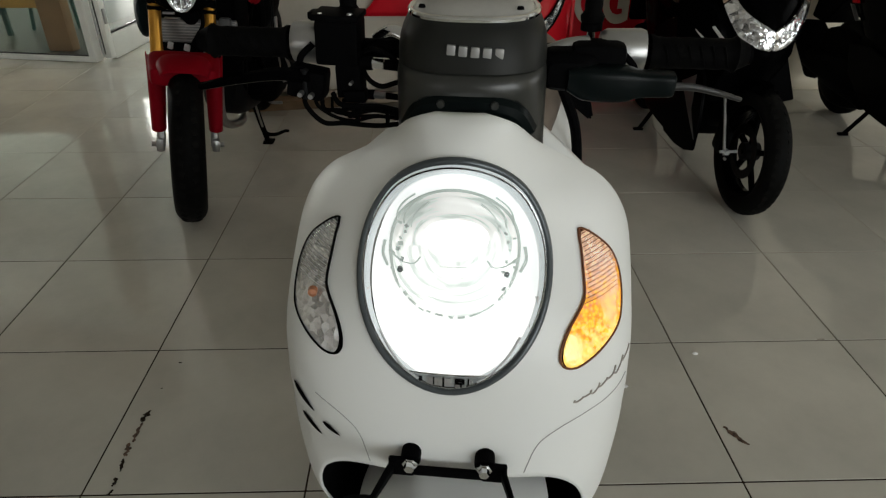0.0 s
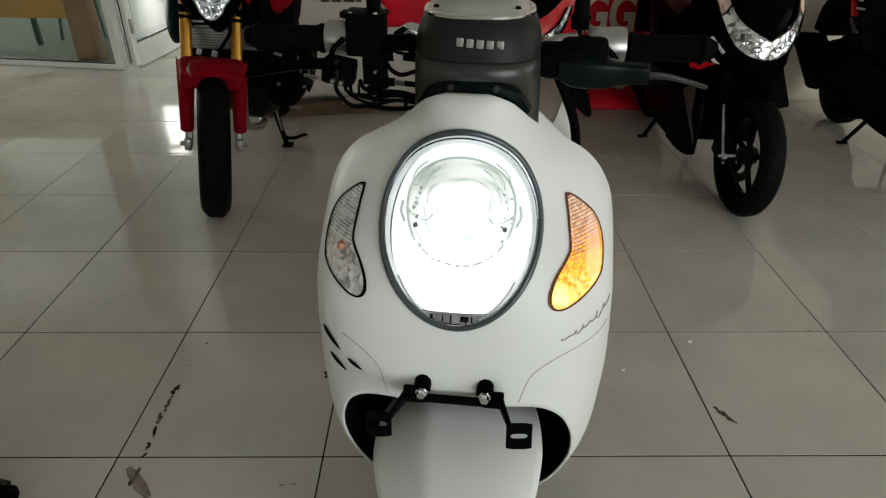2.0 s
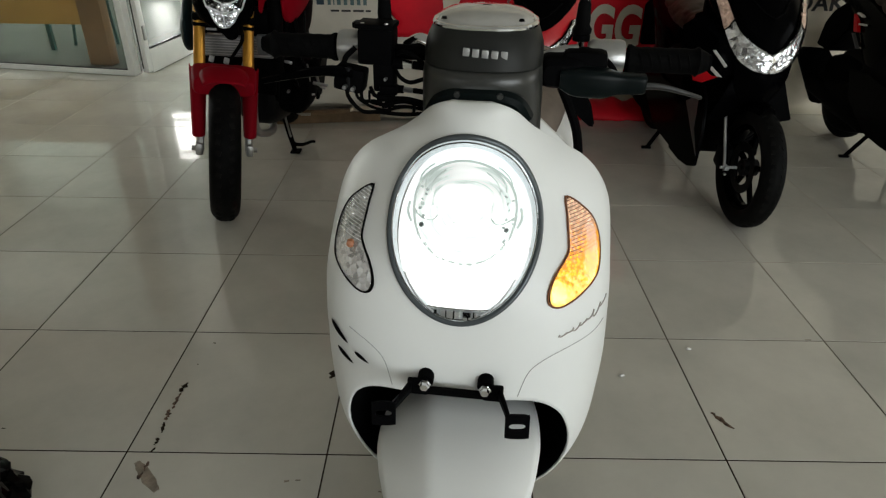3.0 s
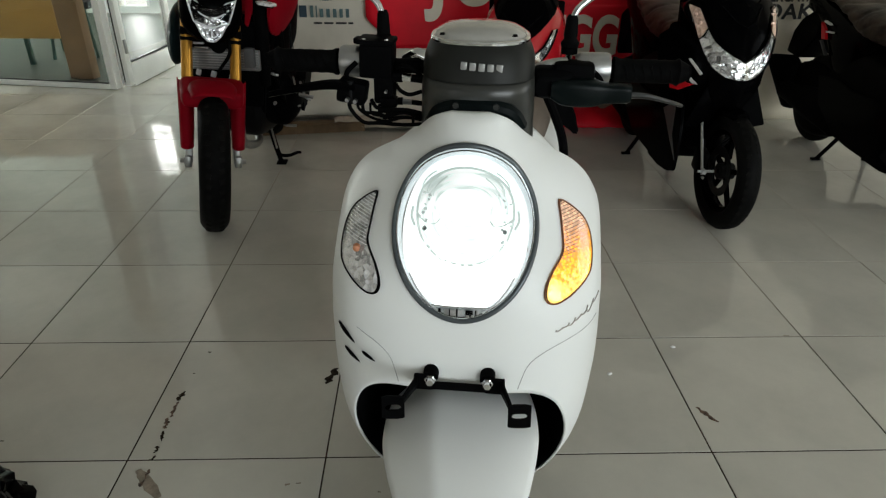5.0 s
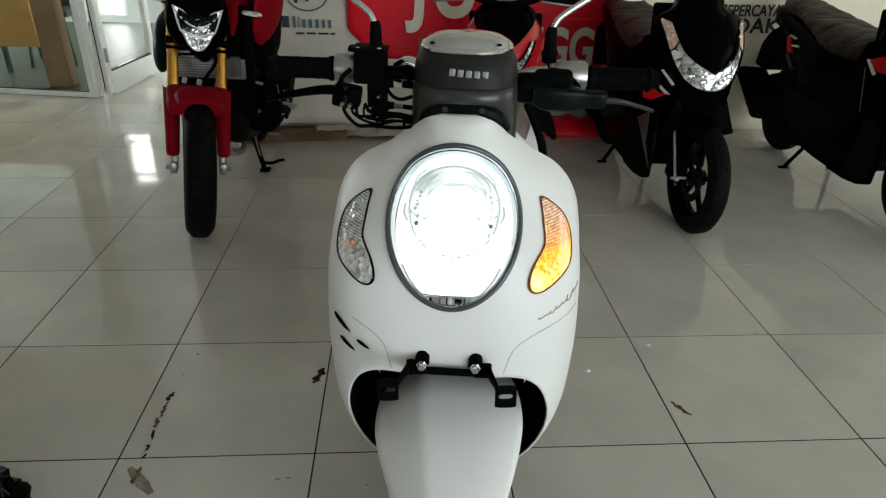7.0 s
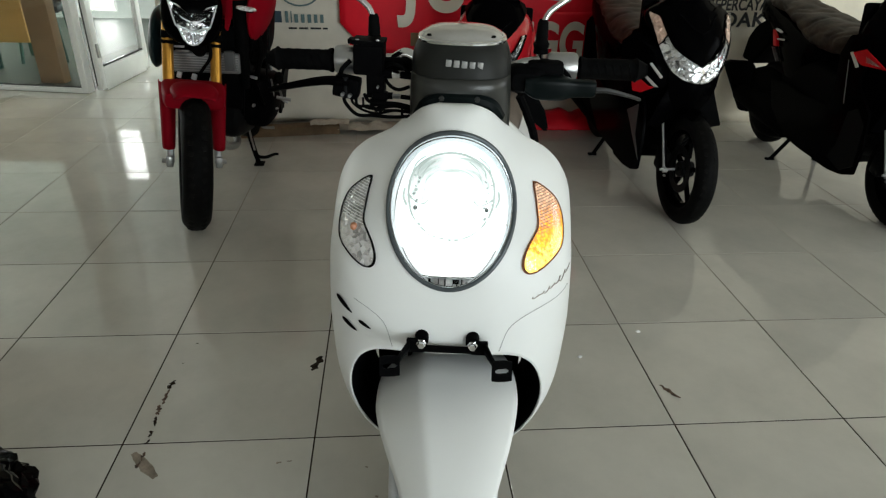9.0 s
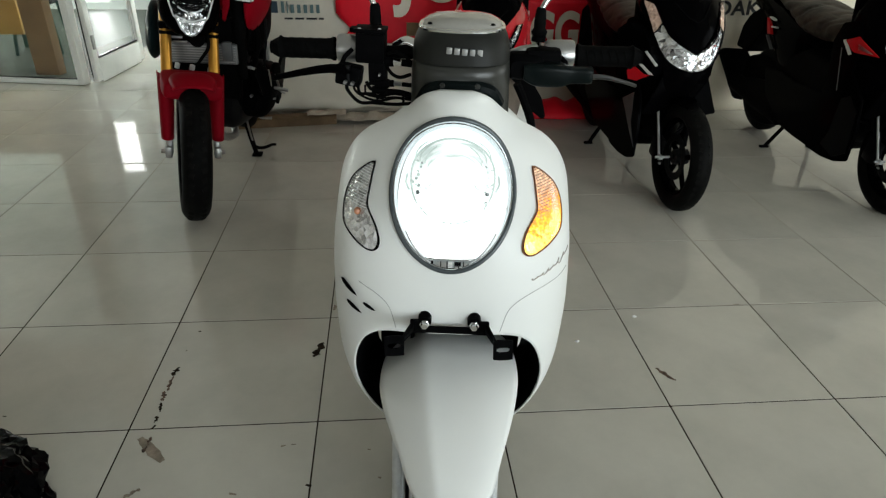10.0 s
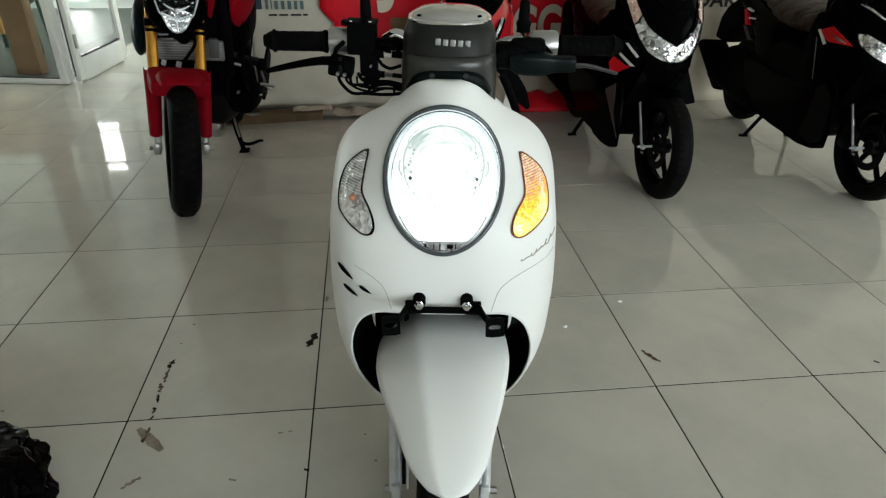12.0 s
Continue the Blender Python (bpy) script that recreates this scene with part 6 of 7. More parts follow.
# ---------------------------------------------------------------- the red motorcycle
def motorcycle():
    s = thing("motorcycle", "red naked motorcycle with gold forks leaning on its side stand", "motorcycle", pose(-0.662, 1.355, 0, 0, 8.2, 0))
    R = 0.298

    def fork(x, z):
        return (x, (z - R) * 0.44, z)
    tyre_wheel(s, (0, 0, R), R, 0.118, 0.216, 5, BLACK_GLOSS, -1)
    for sx in (-1, 1):
        fk = part("fork_tube", rod(mesh(), fork(sx * 0.094, 0.57), fork(sx * 0.094, 1.02), 0.0225), GOLD, s, "gold anodised fork tube")
        part("fork_slider", rod(mesh(), fork(sx * 0.094, 0.29), fork(sx * 0.094, 0.62), 0.0150), STEEL, fk)
        part("axle_lug", box(mesh(), (sx * 0.098, 0.0, R), (0.030, 0.045, 0.050), 0.010), STEEL, fk)
        part("axle_nut", rod(mesh(), (sx * 0.112, 0, R), (sx * 0.128, 0, R), 0.011, seg=6), STEEL, fk)
        part("fork_clamp", lathe(mesh(), [(-0.008, 0.0265), (0.008, 0.0265)], 18, 'z', fork(sx * 0.094, 0.748)), BLACK_PLASTIC, fk)
        bm = mesh()
        rows = []
        for k in range(13):
            z = 0.350 + 0.250 * k / 12
            w = 0.024 + 0.009 * k / 12
            c = fork(sx * 0.100, z)
            rows.append([(c[0] + w * math.sin(a), c[1] - 0.038 * math.cos(a), z + 0.0) for a in [-math.pi * 0.6 + math.pi * 1.2 * i / 12 for i in range(13)]])
        grid(bm, rows)
        part("fork_guard", bm, RED_PAINT, s, "red fork guard", thick=0.003)
    bm = mesh()
    rows = []
    for k in range(25):
        a = radians(-62 + 82 * k / 24)
        w = 0.090 - 0.012 * smooth01((k - 20) / 4)
        rows.append([(w * q, -(R + 0.028 - 0.018 * abs(q) ** 4) * math.sin(a), R + (R + 0.028 - 0.018 * abs(q) ** 4) * math.cos(a)) for q in [-1 + 2 * i / 12 for i in range(13)]])
    grid(bm, rows)
    part("front_mudguard", bm, RED_PAINT, s, "red front mudguard", thick=0.004)
    bm = mesh()
    loft(bm, [(-0.062, 0, 0.096, 0.550, 0.594), (-0.05, 0, 0.112, 0.538, 0.603), (0.03, 0, 0.122, 0.540, 0.613), (0.10, 0, 0.120, 0.552, 0.616), (0.14, 0, 0.10, 0.57, 0.608)], power=6)
    part("mudguard_bridge", bm, RED_PAINT, s)
    # headlight: horned mask with a narrow chin
    part("headlight_shell", loft(mesh(), [(0.075, 0, 0.06, 0.80, 0.90), (0.11, 0, 0.10, 0.755, 0.965), (0.16, 0, 0.12, 0.76, 1.0), (0.26, 0, 0.11, 0.80, 1.02)]), BLACK_GLOSS, s)

    def on_face(x, z, lift=0.0):
        return Vector((x, 0.070 + 0.9 * x * x / 0.09 * 0.12 + 0.25 * max(0, z - 0.84) - lift, z))
    half = [(0.016, 0.772), (0.034, 0.790), (0.054, 0.832), (0.063, 0.840), (0.076, 0.878), (0.090, 0.925), (0.060, 0.911), (0.030, 0.897)]
    mask = [(0.0, 0.768)] + half + [(0.0, 0.884)] + [(-x, z) for x, z in reversed(half)]
    hl = part("headlight", patch(on_face, mask, 0.0, 8, (0, 0.83), 0.0, 1), REFLECTOR_DARK, s, "clear horned headlight")
    part("headlight_rim", tube(mesh(), [on_face(x, z, 0.002) for x, z in mask], 0.0048, seg=6, closed=True), SILVER_PAINT, hl)
    low = [(0.0, 0.771), (0.015, 0.775), (0.032, 0.792), (0.051, 0.828), (0.030, 0.824), (0.0, 0.816), (-0.030, 0.824), (-0.051, 0.828), (-0.032, 0.792), (-0.015, 0.775)]
    part("lower_reflector", patch(on_face, low, 0.003, 6, (0, 0.79), 0.0, 3), REFLECTOR_BIG, hl)
    part("divider", tube(mesh(), [on_face(x, z, 0.005) for x, z in ((-0.060, 0.838), (-0.030, 0.830), (0.0, 0.820), (0.030, 0.830), (0.060, 0.838))], 0.0036, seg=6), SILVER_PAINT, hl)
    part("spine", tube(mesh(), [on_face(0, 0.816, 0.006), on_face(0, 0.775, 0.006)], 0.0016, seg=5, smooth=False), SILVER_PAINT, hl)
    for sx in (-1, 1):
        part("light_bar", tube(mesh(), [on_face(sx * 0.010, 0.856, 0.004), on_face(sx * 0.036, 0.866, 0.004), on_face(sx * 0.064, 0.888, 0.004)], 0.0030, seg=6), SILVER_PAINT, hl)
        part("cell_wall", tube(mesh(), [on_face(sx * 0.032, 0.836, 0.004), on_face(sx * 0.044, 0.890, 0.004)], 0.0020, seg=5, smooth=False), BLACK_GLOSS, hl)
        part("projector", lathe(mesh(), [(-0.008, 0.0002), (-0.006, 0.007), (0.002, 0.010)], 16, 'y', on_face(sx * 0.020, 0.842, 0.004)), CHROME, hl)
    p = part("lens_cover", patch(on_face, mask, 0.010, 6, (0, 0.83), 0.006, 1), LENS_CLEAR, hl, thick=0.002)
    p.visible_shadow = False
    # radiator between the forks
    rd = part("radiator", box(mesh(), (-0.015, 0.235, 0.664), (0.295, 0.03, 0.084), 0.006, (0, -6, 0)), RADIATOR, s, "grey finned radiator")
    for k in range(7):
        part("fin", box(mesh(), (-0.015, 0.2185, 0.632 + 0.0107 * k), (0.282, 0.004, 0.003), 0.0, (0, -6, 0)), STEEL, rd, smooth=False)
    part("radiator_cap_strip", box(mesh(), (-0.111, 0.200, 0.724), (0.042, 0.012, 0.008), 0.002, (0, -6, 0)), SILVER_PAINT, rd)
    part("radiator_cap_strip", box(mesh(), (-0.100, 0.205, 0.706), (0.060, 0.012, 0.007), 0.002, (0, -6, 0)), STEEL, rd)
    part("radiator_side_tank", box(mesh(), (0.094, 0.210, 0.692), (0.044, 0.035, 0.082), 0.010, (0, -6, 0)), FLASH_GREY, rd)
    for x, w in ((-0.114, 0.020), (-0.052, 0.022), (0.020, 0.016)):
        part("hose_clip", box(mesh(), (x, 0.205, 0.603), (w, 0.012, 0.026), 0.004, (0, 12, 0)), SILVER_PAINT, rd)
    part("hose", tube(mesh(), [(0.02, 0.15, 0.78), (0.035, 0.12, 0.72), (0.0, 0.15, 0.66), (-0.03, 0.2, 0.62)], 0.007), RUBBER, s)
    part("frame_spine", box(mesh(), (-0.03, 0.30, 0.64), (0.33, 0.03, 0.36), 0.01), BLACK_PLASTIC, s)
    part("lower_yoke", box(mesh(), (0, 0.215, 0.775), (0.24, 0.07, 0.03), 0.008), BLACK_PLASTIC, s)
    # the steering is turned towards the stand
    for o in [c for c in s.children if c.name.split(".")[0] in ("wheel", "fork_tube", "fork_guard", "front_mudguard", "mudguard_bridge", "headlight_shell", "headlight", "lower_yoke")]:
        o.matrix_local = pose(0, 0, 0, 0, 0, 17)
    part("horn", lathe(mesh(), [(-0.015, 0.0002), (-0.015, 0.032), (0.01, 0.028), (0.012, 0.0002)], 22, 'y', (-0.02, 0.17, 0.735)), BLACK_PLASTIC, s)
    # tank, shrouds, engine, seat
    part("tank", loft(mesh(), [(0.34, 0, 0.08, 0.85, 1.0), (0.44, 0, 0.15, 0.82, 1.08), (0.62, 0, 0.155, 0.82, 1.09), (0.80, 0, 0.10, 0.80, 0.95)]), RED_PAINT, s, "red fuel tank")
    for sx, mt in ((-1, TEAL_BLACK), (1, RED_PAINT)):
        bm = mesh()
        loft(bm, [(0.26, 0, 0.006, 0.82, 0.90), (0.30, 0, 0.020, 0.76, 0.98), (0.40, 0, 0.030, 0.74, 1.04), (0.54, 0, 0.026, 0.78, 1.05), (0.64, 0, 0.008, 0.84, 1.0)] if sx > 0 else [(0.20, 0, 0.006, 0.69, 0.75), (0.25, 0, 0.026, 0.62, 0.81), (0.34, 0, 0.034, 0.59, 0.84), (0.48, 0, 0.028, 0.60, 0.84), (0.58, 0, 0.008, 0.68, 0.80)], power=2.0)
        bmesh.ops.transform(bm, matrix=pose(0.120 if sx > 0 else -0.193, 0, 0.025 if sx > 0 else 0.0, 0, 0, -sx * 8), verts=bm.verts)
        sh = part("radiator_shroud", bm, mt, s, "red tank shroud" if sx > 0 else "black tank shroud")
        ind = part("indicator", loft(mesh(), [(0.14, sx * 0.185 - 0.02, 0.030, 0.918, 0.930), (0.16, sx * 0.185 - 0.02, 0.042, 0.914, 0.934), (0.18, sx * 0.185 - 0.02, 0.036, 0.918, 0.932)]), REFLECTOR, s, "small clear indicator")
        part("stalk", rod(mesh(), (sx * 0.11, 0.2, 0.91), (sx * 0.19, 0.17, 0.915), 0.007), BLACK_PLASTIC, ind)
    part("frame_tube", tube(mesh(), [(0.08, 0.40, 0.80), (0.10, 0.42, 0.62), (0.10, 0.48, 0.36), (0.10, 0.85, 0.30)], 0.016), BLACK_PLASTIC, s)
    part("frame_tube", tube(mesh(), [(-0.08, 0.40, 0.80), (-0.10, 0.42, 0.62), (-0.10, 0.48, 0.36), (-0.10, 0.85, 0.30)], 0.016), BLACK_PLASTIC, s)
    eng = part("engine", loft(mesh(), [(0.40, 0.02, 0.06, 0.34, 0.62), (0.47, 0.02, 0.10, 0.26, 0.66), (0.72, 0.02, 0.13, 0.24, 0.52), (0.92, 0.02, 0.10, 0.28, 0.46)], power=4.5), DARK_METAL, s)
    part("cylinder_head", box(mesh(), (0.02, 0.50, 0.66), (0.24, 0.20, 0.16), 0.02, (18, 0, 0)), DARK_METAL, eng)
    part("air_box", box(mesh(), (0.05, 0.62, 0.80), (0.30, 0.26, 0.16), 0.03), BLACK_PLASTIC, s)
    cg = part("crankcase", loft(mesh(), [(0.46, 0.14, 0.045, 0.36, 0.54), (0.54, 0.165, 0.070, 0.31, 0.58), (0.72, 0.175, 0.075, 0.32, 0.56), (0.86, 0.16, 0.04, 0.36, 0.50)], power=3.5), BLACK_PLASTIC, s)
    for y, z, r in ((0.56, 0.37, 0.006), (0.56, 0.52, 0.006), (0.70, 0.35, 0.006), (0.48, 0.45, 0.007), (0.52, 0.58, 0.008)):
        part("case_bolt", lathe(mesh(), [(-0.012, 0.0001), (-0.012, r), (0.01, r)], 10, 'y', (0.165, y - 0.06, z)), STEEL, cg)
    hg = part("heel_guard", side_plate(mesh(), [(0.70, 0.42), (0.78, 0.32), (0.92, 0.36), (0.98, 0.52), (0.88, 0.58), (0.76, 0.52)], 0.235, 0.250), BLACK_PLASTIC, s, smooth=False)
    part("guard_bolt", lathe(mesh(), [(-0.008, 0.0001), (-0.008, 0.008), (0.008, 0.008)], 10, 'y', (0.245, 0.70, 0.44)), STEEL, hg)
    part("shift_link", tube(mesh(), [(0.245, 0.60, 0.52), (0.262, 0.62, 0.47), (0.258, 0.70, 0.42), (0.285, 0.72, 0.40)], 0.0065, seg=8), STEEL, s)
    part("rubber_boot", lathe(mesh(), [(-0.03, 0.010), (-0.02, 0.024), (0.01, 0.022), (0.025, 0.012)], 14, 'z', (0.252, 0.58, 0.56)), RUBBER, s)
    part("foot_lever", rod(mesh(), (0.235, 0.60, 0.455), (0.315, 0.60, 0.450), 0.0085), STEEL, s)
    part("steel_bracket", tube(mesh(), [(0.205, 0.50, 0.80), (0.215, 0.48, 0.70), (0.210, 0.47, 0.60), (0.225, 0.50, 0.55)], 0.0050, seg=8), DARK_METAL, s)
    part("pipe", tube(mesh(), [(0.09, 0.40, 0.66), (0.15, 0.38, 0.60), (0.19, 0.42, 0.50), (0.20, 0.52, 0.42)], 0.012), BLACK_GLOSS, s)
    part("clamp", box(mesh(), (0.135, 0.375, 0.60), (0.10, 0.014, 0.012), 0.003, (0, 10, 0)), STEEL, s)
    part("tank_side_cover", loft(mesh(), [(0.42, 0.135, 0.02, 0.66, 0.86), (0.50, 0.15, 0.045, 0.62, 0.90), (0.66, 0.16, 0.05, 0.66, 0.88), (0.76, 0.15, 0.02, 0.70, 0.84)]), BLACK_PLASTIC, s)
    part("throttle_cable", tube(mesh(), [(0.12, 0.30, 0.98), (0.17, 0.30, 0.86), (0.15, 0.36, 0.70), (0.10, 0.44, 0.60)], 0.006), RUBBER, s)
    part("footrest_plate", side_plate(mesh(), [(0.80, 0.30), (0.92, 0.30), (0.96, 0.46), (0.86, 0.50), (0.78, 0.42)], 0.13, 0.145), STEEL, s, smooth=False)
    for k in range(7):
        part("cooling_fin", box(mesh(), (0, 0.46, 0.46 + 0.024 * k), (0.20, 0.12, 0.006), 0.002), DARK_METAL, eng)
    part("clutch_cover", lathe(mesh(), [(0.15, 0.075), (0.172, 0.065), (0.178, 0.0002)], 26, 'x', (0, 0.72, 0.38)), DARK_METAL, eng)
    part("exhaust_pipe", tube(mesh(), [(0.02, 0.43, 0.50), (0.03, 0.33, 0.42), (0.04, 0.36, 0.26), (0.06, 0.60, 0.20), (-0.10, 0.95, 0.25)], 0.019), STEEL, s)
    part("seat", loft(mesh(), [(0.78, 0, 0.09, 0.80, 0.87), (0.95, 0, 0.13, 0.79, 0.86), (1.2, 0, 0.11, 0.83, 0.91), (1.45, 0, 0.07, 0.88, 0.94)]), SEAT_BLACK, s)
    part("tail", loft(mesh(), [(0.9, 0, 0.11, 0.68, 0.79), (1.2, 0, 0.10, 0.74, 0.83), (1.5, 0, 0.05, 0.84, 0.89)]), RED_PAINT, s)
    tyre_wheel(s, (0, 1.30, R), R, 0.14, 0.216, 5, BLACK_GLOSS)
    part("swing_arm", box(mesh(), (0.09, 1.08, 0.32), (0.03, 0.48, 0.06), 0.01), DARK_METAL, s)
    part("swing_arm", box(mesh(), (-0.09, 1.08, 0.32), (0.03, 0.48, 0.06), 0.01), DARK_METAL, s)
    # side stand and pedals
    st = part("side_stand", tube(mesh(), [(0.085, 0.66, 0.30), (0.112, 0.70, 0.17), (0.138, 0.745, 0.06), (0.146, 0.755, 0.034)], (0.015, 0.012)), BLACK_PLASTIC, s)
    part("stand_plate", box(mesh(), (0.150, 0.758, 0.028), (0.052, 0.060, 0.010), 0.003, (0, -8, 0)), BLACK_PLASTIC, st)
    part("stand_foot", tube(mesh(), [(0.124, 0.73, 0.100), (0.146, 0.745, 0.072), (0.186, 0.76, 0.070), (0.224, 0.77, 0.088), (0.246, 0.77, 0.092)], (0.0105, 0.0070)), BLACK_PLASTIC, st)
    part("stand_spring", tube(mesh(), [(0.105, 0.63, 0.275), (0.118, 0.67, 0.190), (0.130, 0.70, 0.125)], 0.0055, seg=8), STEEL, st)
    part("air_duct", tube(mesh(), [(0.105, 0.30, 0.93), (0.120, 0.29, 0.84), (0.130, 0.29, 0.72), (0.140, 0.31, 0.56)], (0.034, 0.026), seg=14), RUBBER, s, "thick dark air duct")
    part("tank_flare", plate(mesh(), [(0.060, 0.914), (0.086, 0.960), (0.090, 0.874), (0.073, 0.803), (0.059, 0.812)], 0.262, 0.275, 0.003), RED_PAINT, s, "red flare of the tank shroud")
    part("shift_rod", rod(mesh(), (0.175, 0.56, 0.385), (0.255, 0.60, 0.400), 0.0050), STEEL, s)
    part("brake_stay", rod(mesh(), (0.06, 0.44, 0.345), (0.215, 0.56, 0.352), 0.0045), STEEL, s)
    part("heat_guard", box(mesh(), (0.215, 0.56, 0.640), (0.010, 0.030, 0.090), 0.004, (0, -6, 0)), STEEL, s)
    part("clutch_arm", tube(mesh(), [(0.225, 0.52, 0.560), (0.235, 0.54, 0.500), (0.232, 0.57, 0.450)], 0.0045, seg=8), STEEL, s)
    part("hose", tube(mesh(), [(0.165, 0.38, 0.83), (0.190, 0.40, 0.72), (0.175, 0.42, 0.60), (0.160, 0.46, 0.50)], 0.013), RUBBER, s)
    part("gear_pedal", tube(mesh(), [(0.16, 0.62, 0.30), (0.19, 0.60, 0.29), (0.24, 0.60, 0.295)], 0.007), STEEL, s)
    part("foot_peg", rod(mesh(), (0.14, 0.86, 0.34), (0.25, 0.86, 0.34), 0.012), RUBBER, s)
    part("handlebar", tube(mesh(), [(-0.36, 0.42, 1.05), (-0.2, 0.34, 1.06), (0, 0.32, 1.04), (0.2, 0.34, 1.06), (0.36, 0.42, 1.05)], 0.012), BLACK_PLASTIC, s)
    return s


motorcycle()


# ---------------------------------------------------------------- loose things on the floor
plank = thing("cardboard_strip", "long folded strip of brown cardboard lying at the wall's foot", "cardboard", pose(-0.42, 2.66, 0, 0, 0, 9))
part("board", box(mesh(), (0, 0, 0.028), (0.62, 0.09, 0.052), 0.006, (6, 0, 0)), CARDBOARD, plank)
part("flap", box(mesh(), (0.02, -0.04, 0.058), (0.58, 0.03, 0.006), 0.001, (20, 0, 2)), CARDBOARD, plank)


def crumple(bm, c, size, seed, rough=0.35, sub=3):
    g = bmesh.ops.create_icosphere(bm, subdivisions=sub, radius=1.0)
    for v in g["verts"]:
        n = noise.noise(v.co * 1.7 + Vector((seed, 0, 0))) + 0.5 * noise.noise(v.co * 4.1 + Vector((0, seed, 0)))
        v.co = Vector((v.co.x * size[0], v.co.y * size[1], v.co.z * size[2])) * (1 + rough * n)
        v.co.z = max(v.co.z, -size[2] * 0.75)
        v.co += Vector(c)
    return bm


def folded_sheet(c, length, width, turn, height, seed):
    """A limp sheet of wrapping paper lying in creases."""
    rows = []
    for i in range(15):
        x = length * (i / 14 - 0.5)
        r = []
        for k in range(6):
            y = width * (k / 5 - 0.5) * (1 + 0.25 * noise.noise(Vector((i * 0.4, seed, 0))))
            z = 0.006 + height * (0.5 + 0.5 * noise.noise(Vector((i * 0.33, k * 0.6, seed)))) * (0.55 + 0.45 * math.sin(math.pi * k / 5))
            r.append((x + 0.012 * noise.noise(Vector((i, k, seed + 3))), y, z))
        rows.append(r)
    bm = mesh()
    grid(bm, rows)
    bmesh.ops.transform(bm, matrix=pose(*c, 0, 0, turn), verts=bm.verts)
    return bm


tagged(part("paper_sheet", folded_sheet((-0.17, 2.67, 0.056), 0.24, 0.10, 10, 0.045, 3.0), PAPER, smooth=False, thick=0.0008), "creased pale wrapping paper lying on the cardboard", "paper")
tagged(part("paper_sheet", folded_sheet((0.10, 2.72, 0.0), 0.44, 0.15, -4, 0.085, 8.0), PAPER, smooth=False, thick=0.0008), "creased pale wrapping paper lying at the wall's foot", "paper")

# black refuse bag, half open over something pale
bag = thing("refuse_bag", "crumpled black plastic bag standing on the tiles", "bag", pose(-0.81, -0.37, 0))
bm = mesh()
g = bmesh.ops.create_icosphere(bm, subdivisions=5, radius=1.0)
for v in g["verts"]:
    d = v.co.copy()
    n = 0.9 * noise.noise(d * 1.6 + Vector((4, 1, 2)))
    f = abs(noise.noise(d * 2.7 + Vector((9, 2, 0)))) + 0.45 * abs(noise.noise(d * 6.1 + Vector((1, 7, 0)))) + 0.30 * abs(noise.noise(d * 13.0 + Vector((3, 5, 8))))
    k = 1 + 0.10 * n - 0.15 * f
    z = 0.118 + 0.140 * d.z * k
    side = (1 - 0.16 * max(0, d.z)) * (1 + 0.42 * max(0, -d.z) ** 2)
    v.co = Vector((0.300 * d.x * k * side, 0.27 * d.y * k * side, max(0.003, z)))
part("sack", bm, BAG, bag, sharp=14)
part("contents", crumple(mesh(), (0.125, 0.055, 0.188), (0.045, 0.075, 0.035), 5.0, 0.2), CARDBOARD, bag, "pale contents showing through the opening")


def smear(pts, width, mat, label, seed, low=0.15, high=1.45):
    """A dried flake on the tiles: one flat, uneven patch along a line, slightly raised in the middle."""
    bm = mesh()
    rnd = random.Random(seed)
    line = spline([(x, y, 0) for x, y in pts], max(4, 16 // len(pts)))
    n = len(line)
    rows = []
    for i, p in enumerate(line):
        q = line[min(n - 1, i + 1)] - line[max(0, i - 1)]
        side = Vector((-q.y, q.x, 0)).normalized()
        t = i / (n - 1)
        w = width * (0.25 + 0.75 * math.sin(math.pi * min(1, max(0, t * 0.94 + 0.03))) ** 0.5)
        a, b = w * rnd.uniform(low, high), w * rnd.uniform(low, high)
        rows.append([p + side * a + Vector((0, 0, 0.0002)), p + side * (a - b) * 0.5 + Vector((0, 0, 0.0014)), p - side * b + Vector((0, 0, 0.0002))])
    grid(bm, rows)
    return tagged(part("dirt_smear", bm, mat, smooth=False), label, "dirt", group="marks on the floor")


for k, (pts, w, mt) in enumerate((([(-0.437, 0.258), (-0.443, 0.242), (-0.447, 0.219)], 0.0075, DIRT), ([(-0.442, 0.216), (-0.444, 0.185), (-0.443, 0.152)], 0.0060, DIRT_MID), ([(-0.450, 0.150), (-0.447, 0.131), (-0.445, 0.109)], 0.0065, DIRT_MID),
                                  ([(-0.446, 0.101), (-0.442, 0.083), (-0.438, 0.063)], 0.0042, DIRT), ([(-0.443, 0.046), (-0.438, 0.034), (-0.441, 0.022)], 0.0052, DIRT), ([(-0.434, 0.013), (-0.437, 0.005), (-0.444, -0.001)], 0.0032, DIRT))):
    smear(pts, w, mt, "dried brown mud, part of a trail across a tile", 30 + k)
smear([(-0.460, -0.034), (-0.432, -0.064), (-0.404, -0.094), (-0.378, -0.120)], 0.0135, DIRT_PALE, "torn scrap of pale brown tape stuck to a tile", 2, 0.85, 1.15)
smear([(-0.432, -0.032), (-0.434, -0.060), (-0.437, -0.087)], 0.0070, DIRT_MID, "brown smear across the stuck tape", 3)
smear([(-0.037, 0.285), (-0.026, 0.315), (-0.014, 0.358)], 0.011, DIRT, "dark clump of dried mud beside the joint", 4, 0.3, 1.7)
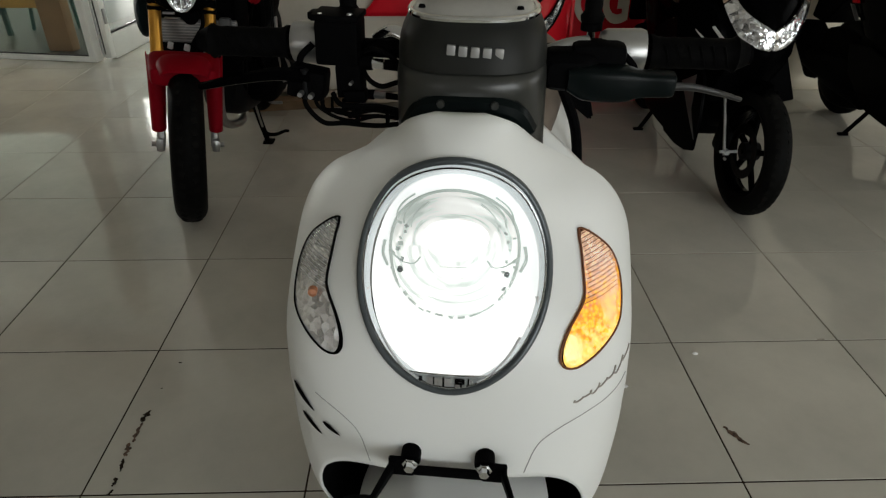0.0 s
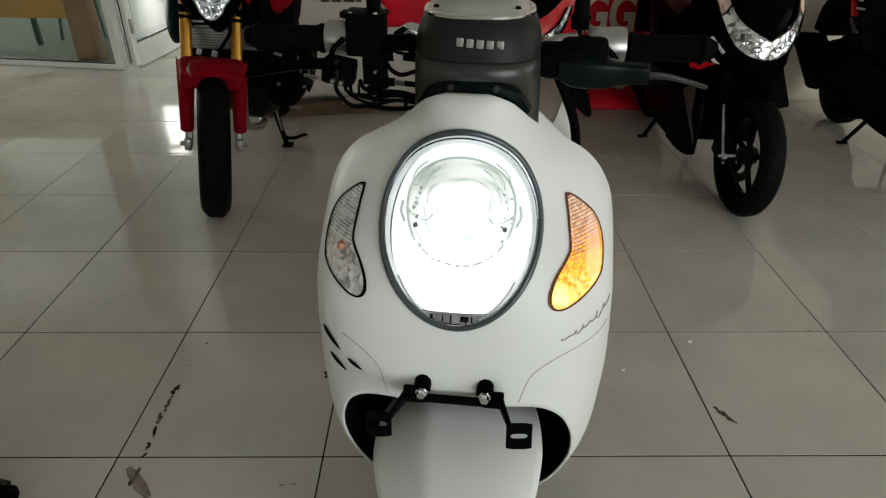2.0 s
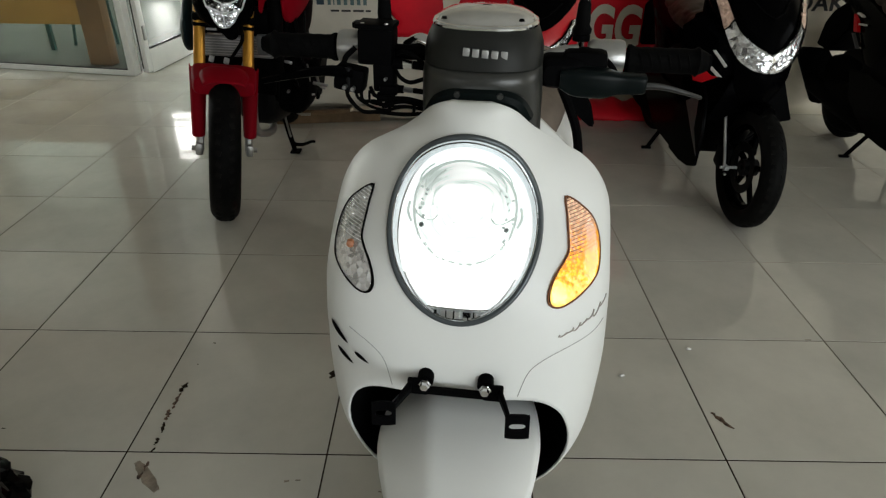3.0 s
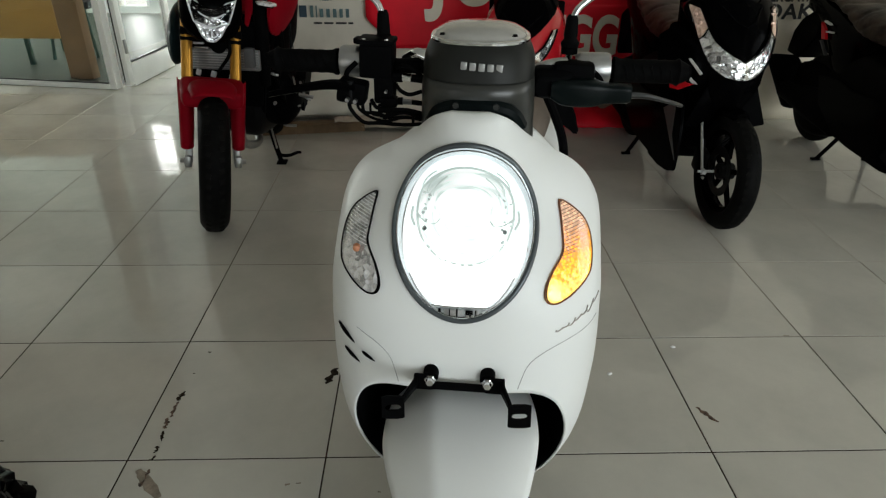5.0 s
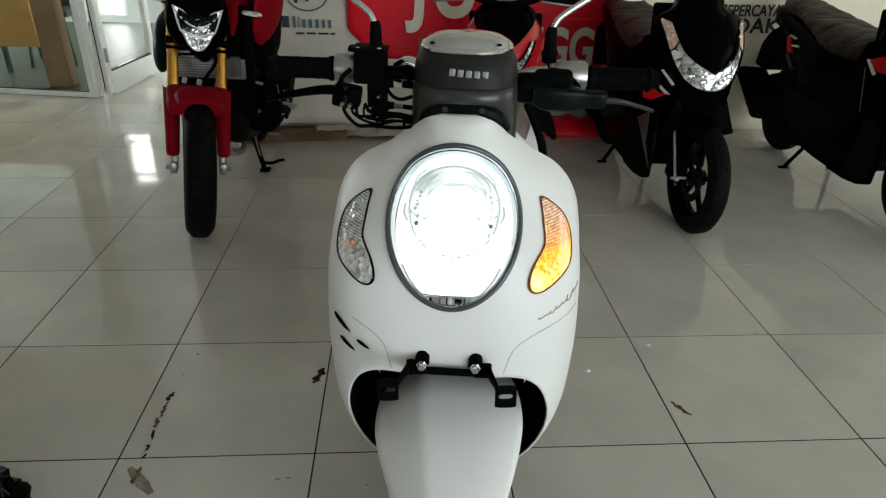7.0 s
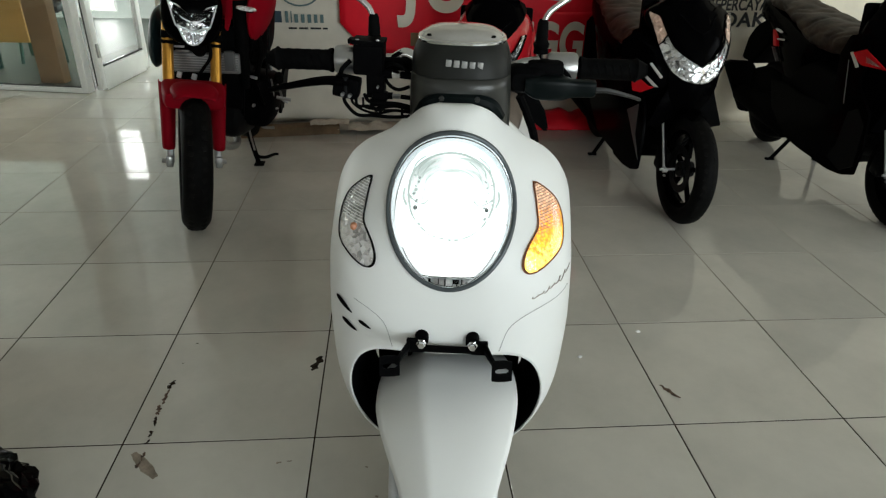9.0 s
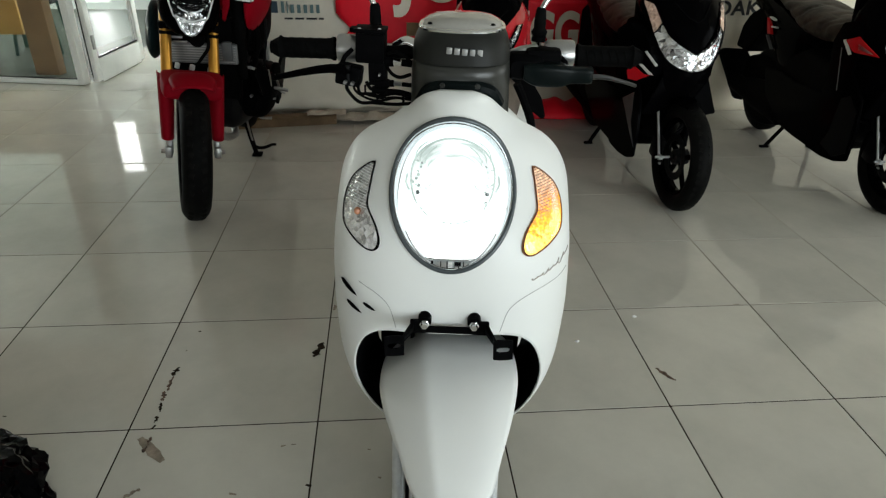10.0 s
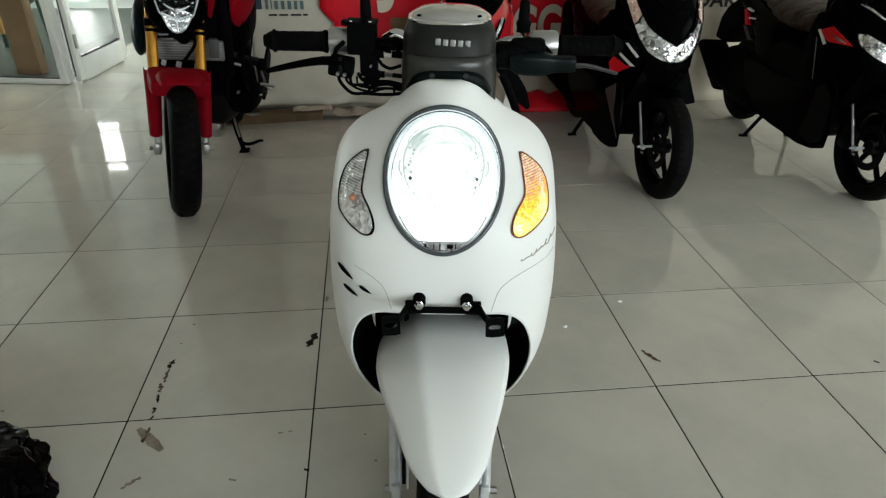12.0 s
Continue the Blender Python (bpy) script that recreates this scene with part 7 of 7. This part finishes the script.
smear([(-0.010, -0.218), (0.004, -0.224)], 0.006, DIRT, "small dark fleck of mud on the tiles", 5)
smear([(-0.088, -0.087), (-0.076, -0.085)], 0.006, DIRT_PALE, "faint brown fleck on the tiles", 6)
smear([(-0.062, -0.083), (-0.050, -0.083)], 0.006, DIRT_PALE, "faint brown fleck on the tiles", 7)
smear([(-0.190, -0.231), (-0.172, -0.236)], 0.007, DIRT_PALE, "faint brown fleck on the tiles", 8)
smear([(-0.445, -0.236), (-0.425, -0.22), (-0.407, -0.204)], 0.007, DIRT_PALE, "faint brown streak on the tiles", 9)
smear([(0.139, -0.112), (0.146, -0.114)], 0.005, DIRT_PALE, "faint brown fleck on the tiles", 10)
smear([(0.166, -0.206), (0.173, -0.21)], 0.006, DIRT_PALE, "faint brown fleck on the tiles", 11)
smear([(1.022, 0.168), (1.040, 0.140), (1.062, 0.108)], 0.009, DIRT_MID, "short brown streak of dried mud on a tile", 12)
smear([(-0.425, 0.444), (-0.416, 0.443)], 0.005, DIRT, "small dark fleck of mud on the tiles", 13)
smear([(-0.440, 0.340), (-0.435, 0.341)], 0.003, DIRT, "small dark fleck of mud on the tiles", 14)
smear([(0.008, 0.575), (0.012, 0.56), (0.006, 0.545)], 0.006, DIRT_PALE, "faint brown streak along the joint", 15)
smear([(1.44, 0.505), (1.46, 0.504)], 0.007, DIRT_PALE, "rusty fleck on the tile joint", 16)
smear([(1.735, 0.048), (1.745, 0.036)], 0.008, DIRT, "small dark fleck of mud on the tiles", 17)
smear([(-0.855, 0.073), (-0.845, 0.071)], 0.006, DIRT, "small dark fleck of mud on the tiles", 18)

# White beads in place of lights reflected in the polished tiles.
for k, (x, y) in enumerate(((0.812, 0.315), (1.050, 0.445))):
    tagged(part("floor_glint", crumple(mesh(), (x, y, 0.0032), (0.008, 0.005, 0.004), 12.0 + k, 0.4, 2), SPECK), "tiny white bead standing in for a reflection on a tile", "scrap", group="marks on the floor")


# ---------------------------------------------------------------- floor tiles
def tile_mesh():
    bm = mesh()
    box(bm, (0, 0, -0.004), (T - 0.0040, T - 0.0040, 0.008), 0.0009, seg=1)
    me = bpy.data.meshes.new("tile")
    bm.to_mesh(me)
    bm.free()
    me.materials.append(TILE)
    return me


TM = tile_mesh()
rest = []
for i in range(-12, 13):
    for j in range(-12, 15):
        x, y = (i + 0.5) * T, (j + 0.5) * T
        if -6 <= i < 7 and -3 <= j < 9:
            o = new("tile", TM)
            o.location = (x, y, 0.0006 * (noise.noise(Vector((i * 3.1, j * 2.3, 0)))) - 0.0006)
            o.parent = FLOOR
        elif -5.8 < x < 6.3 and -5.8 < y < 7.3:
            rest.append((x, y))
vs, fs = [], []
h = T / 2 - 0.0020
for x, y in rest:
    k = len(vs)
    vs += [(x - h, y - h, -0.0006), (x + h, y - h, -0.0006), (x + h, y + h, -0.0006), (x - h, y + h, -0.0006),
           (x - h, y - h, -0.004), (x + h, y - h, -0.004), (x + h, y + h, -0.004), (x - h, y + h, -0.004)]
    fs += [(k, k + 1, k + 2, k + 3), (k, k + 4, k + 5, k + 1), (k + 1, k + 5, k + 6, k + 2), (k + 2, k + 6, k + 7, k + 3), (k + 3, k + 7, k + 4, k)]
me = bpy.data.meshes.new("far_tiles")
me.from_pydata(vs, [], fs)
me.materials.append(TILE)
far = new("far_tiles", me)
far.parent = FLOOR
far["kind"] = "stuff"
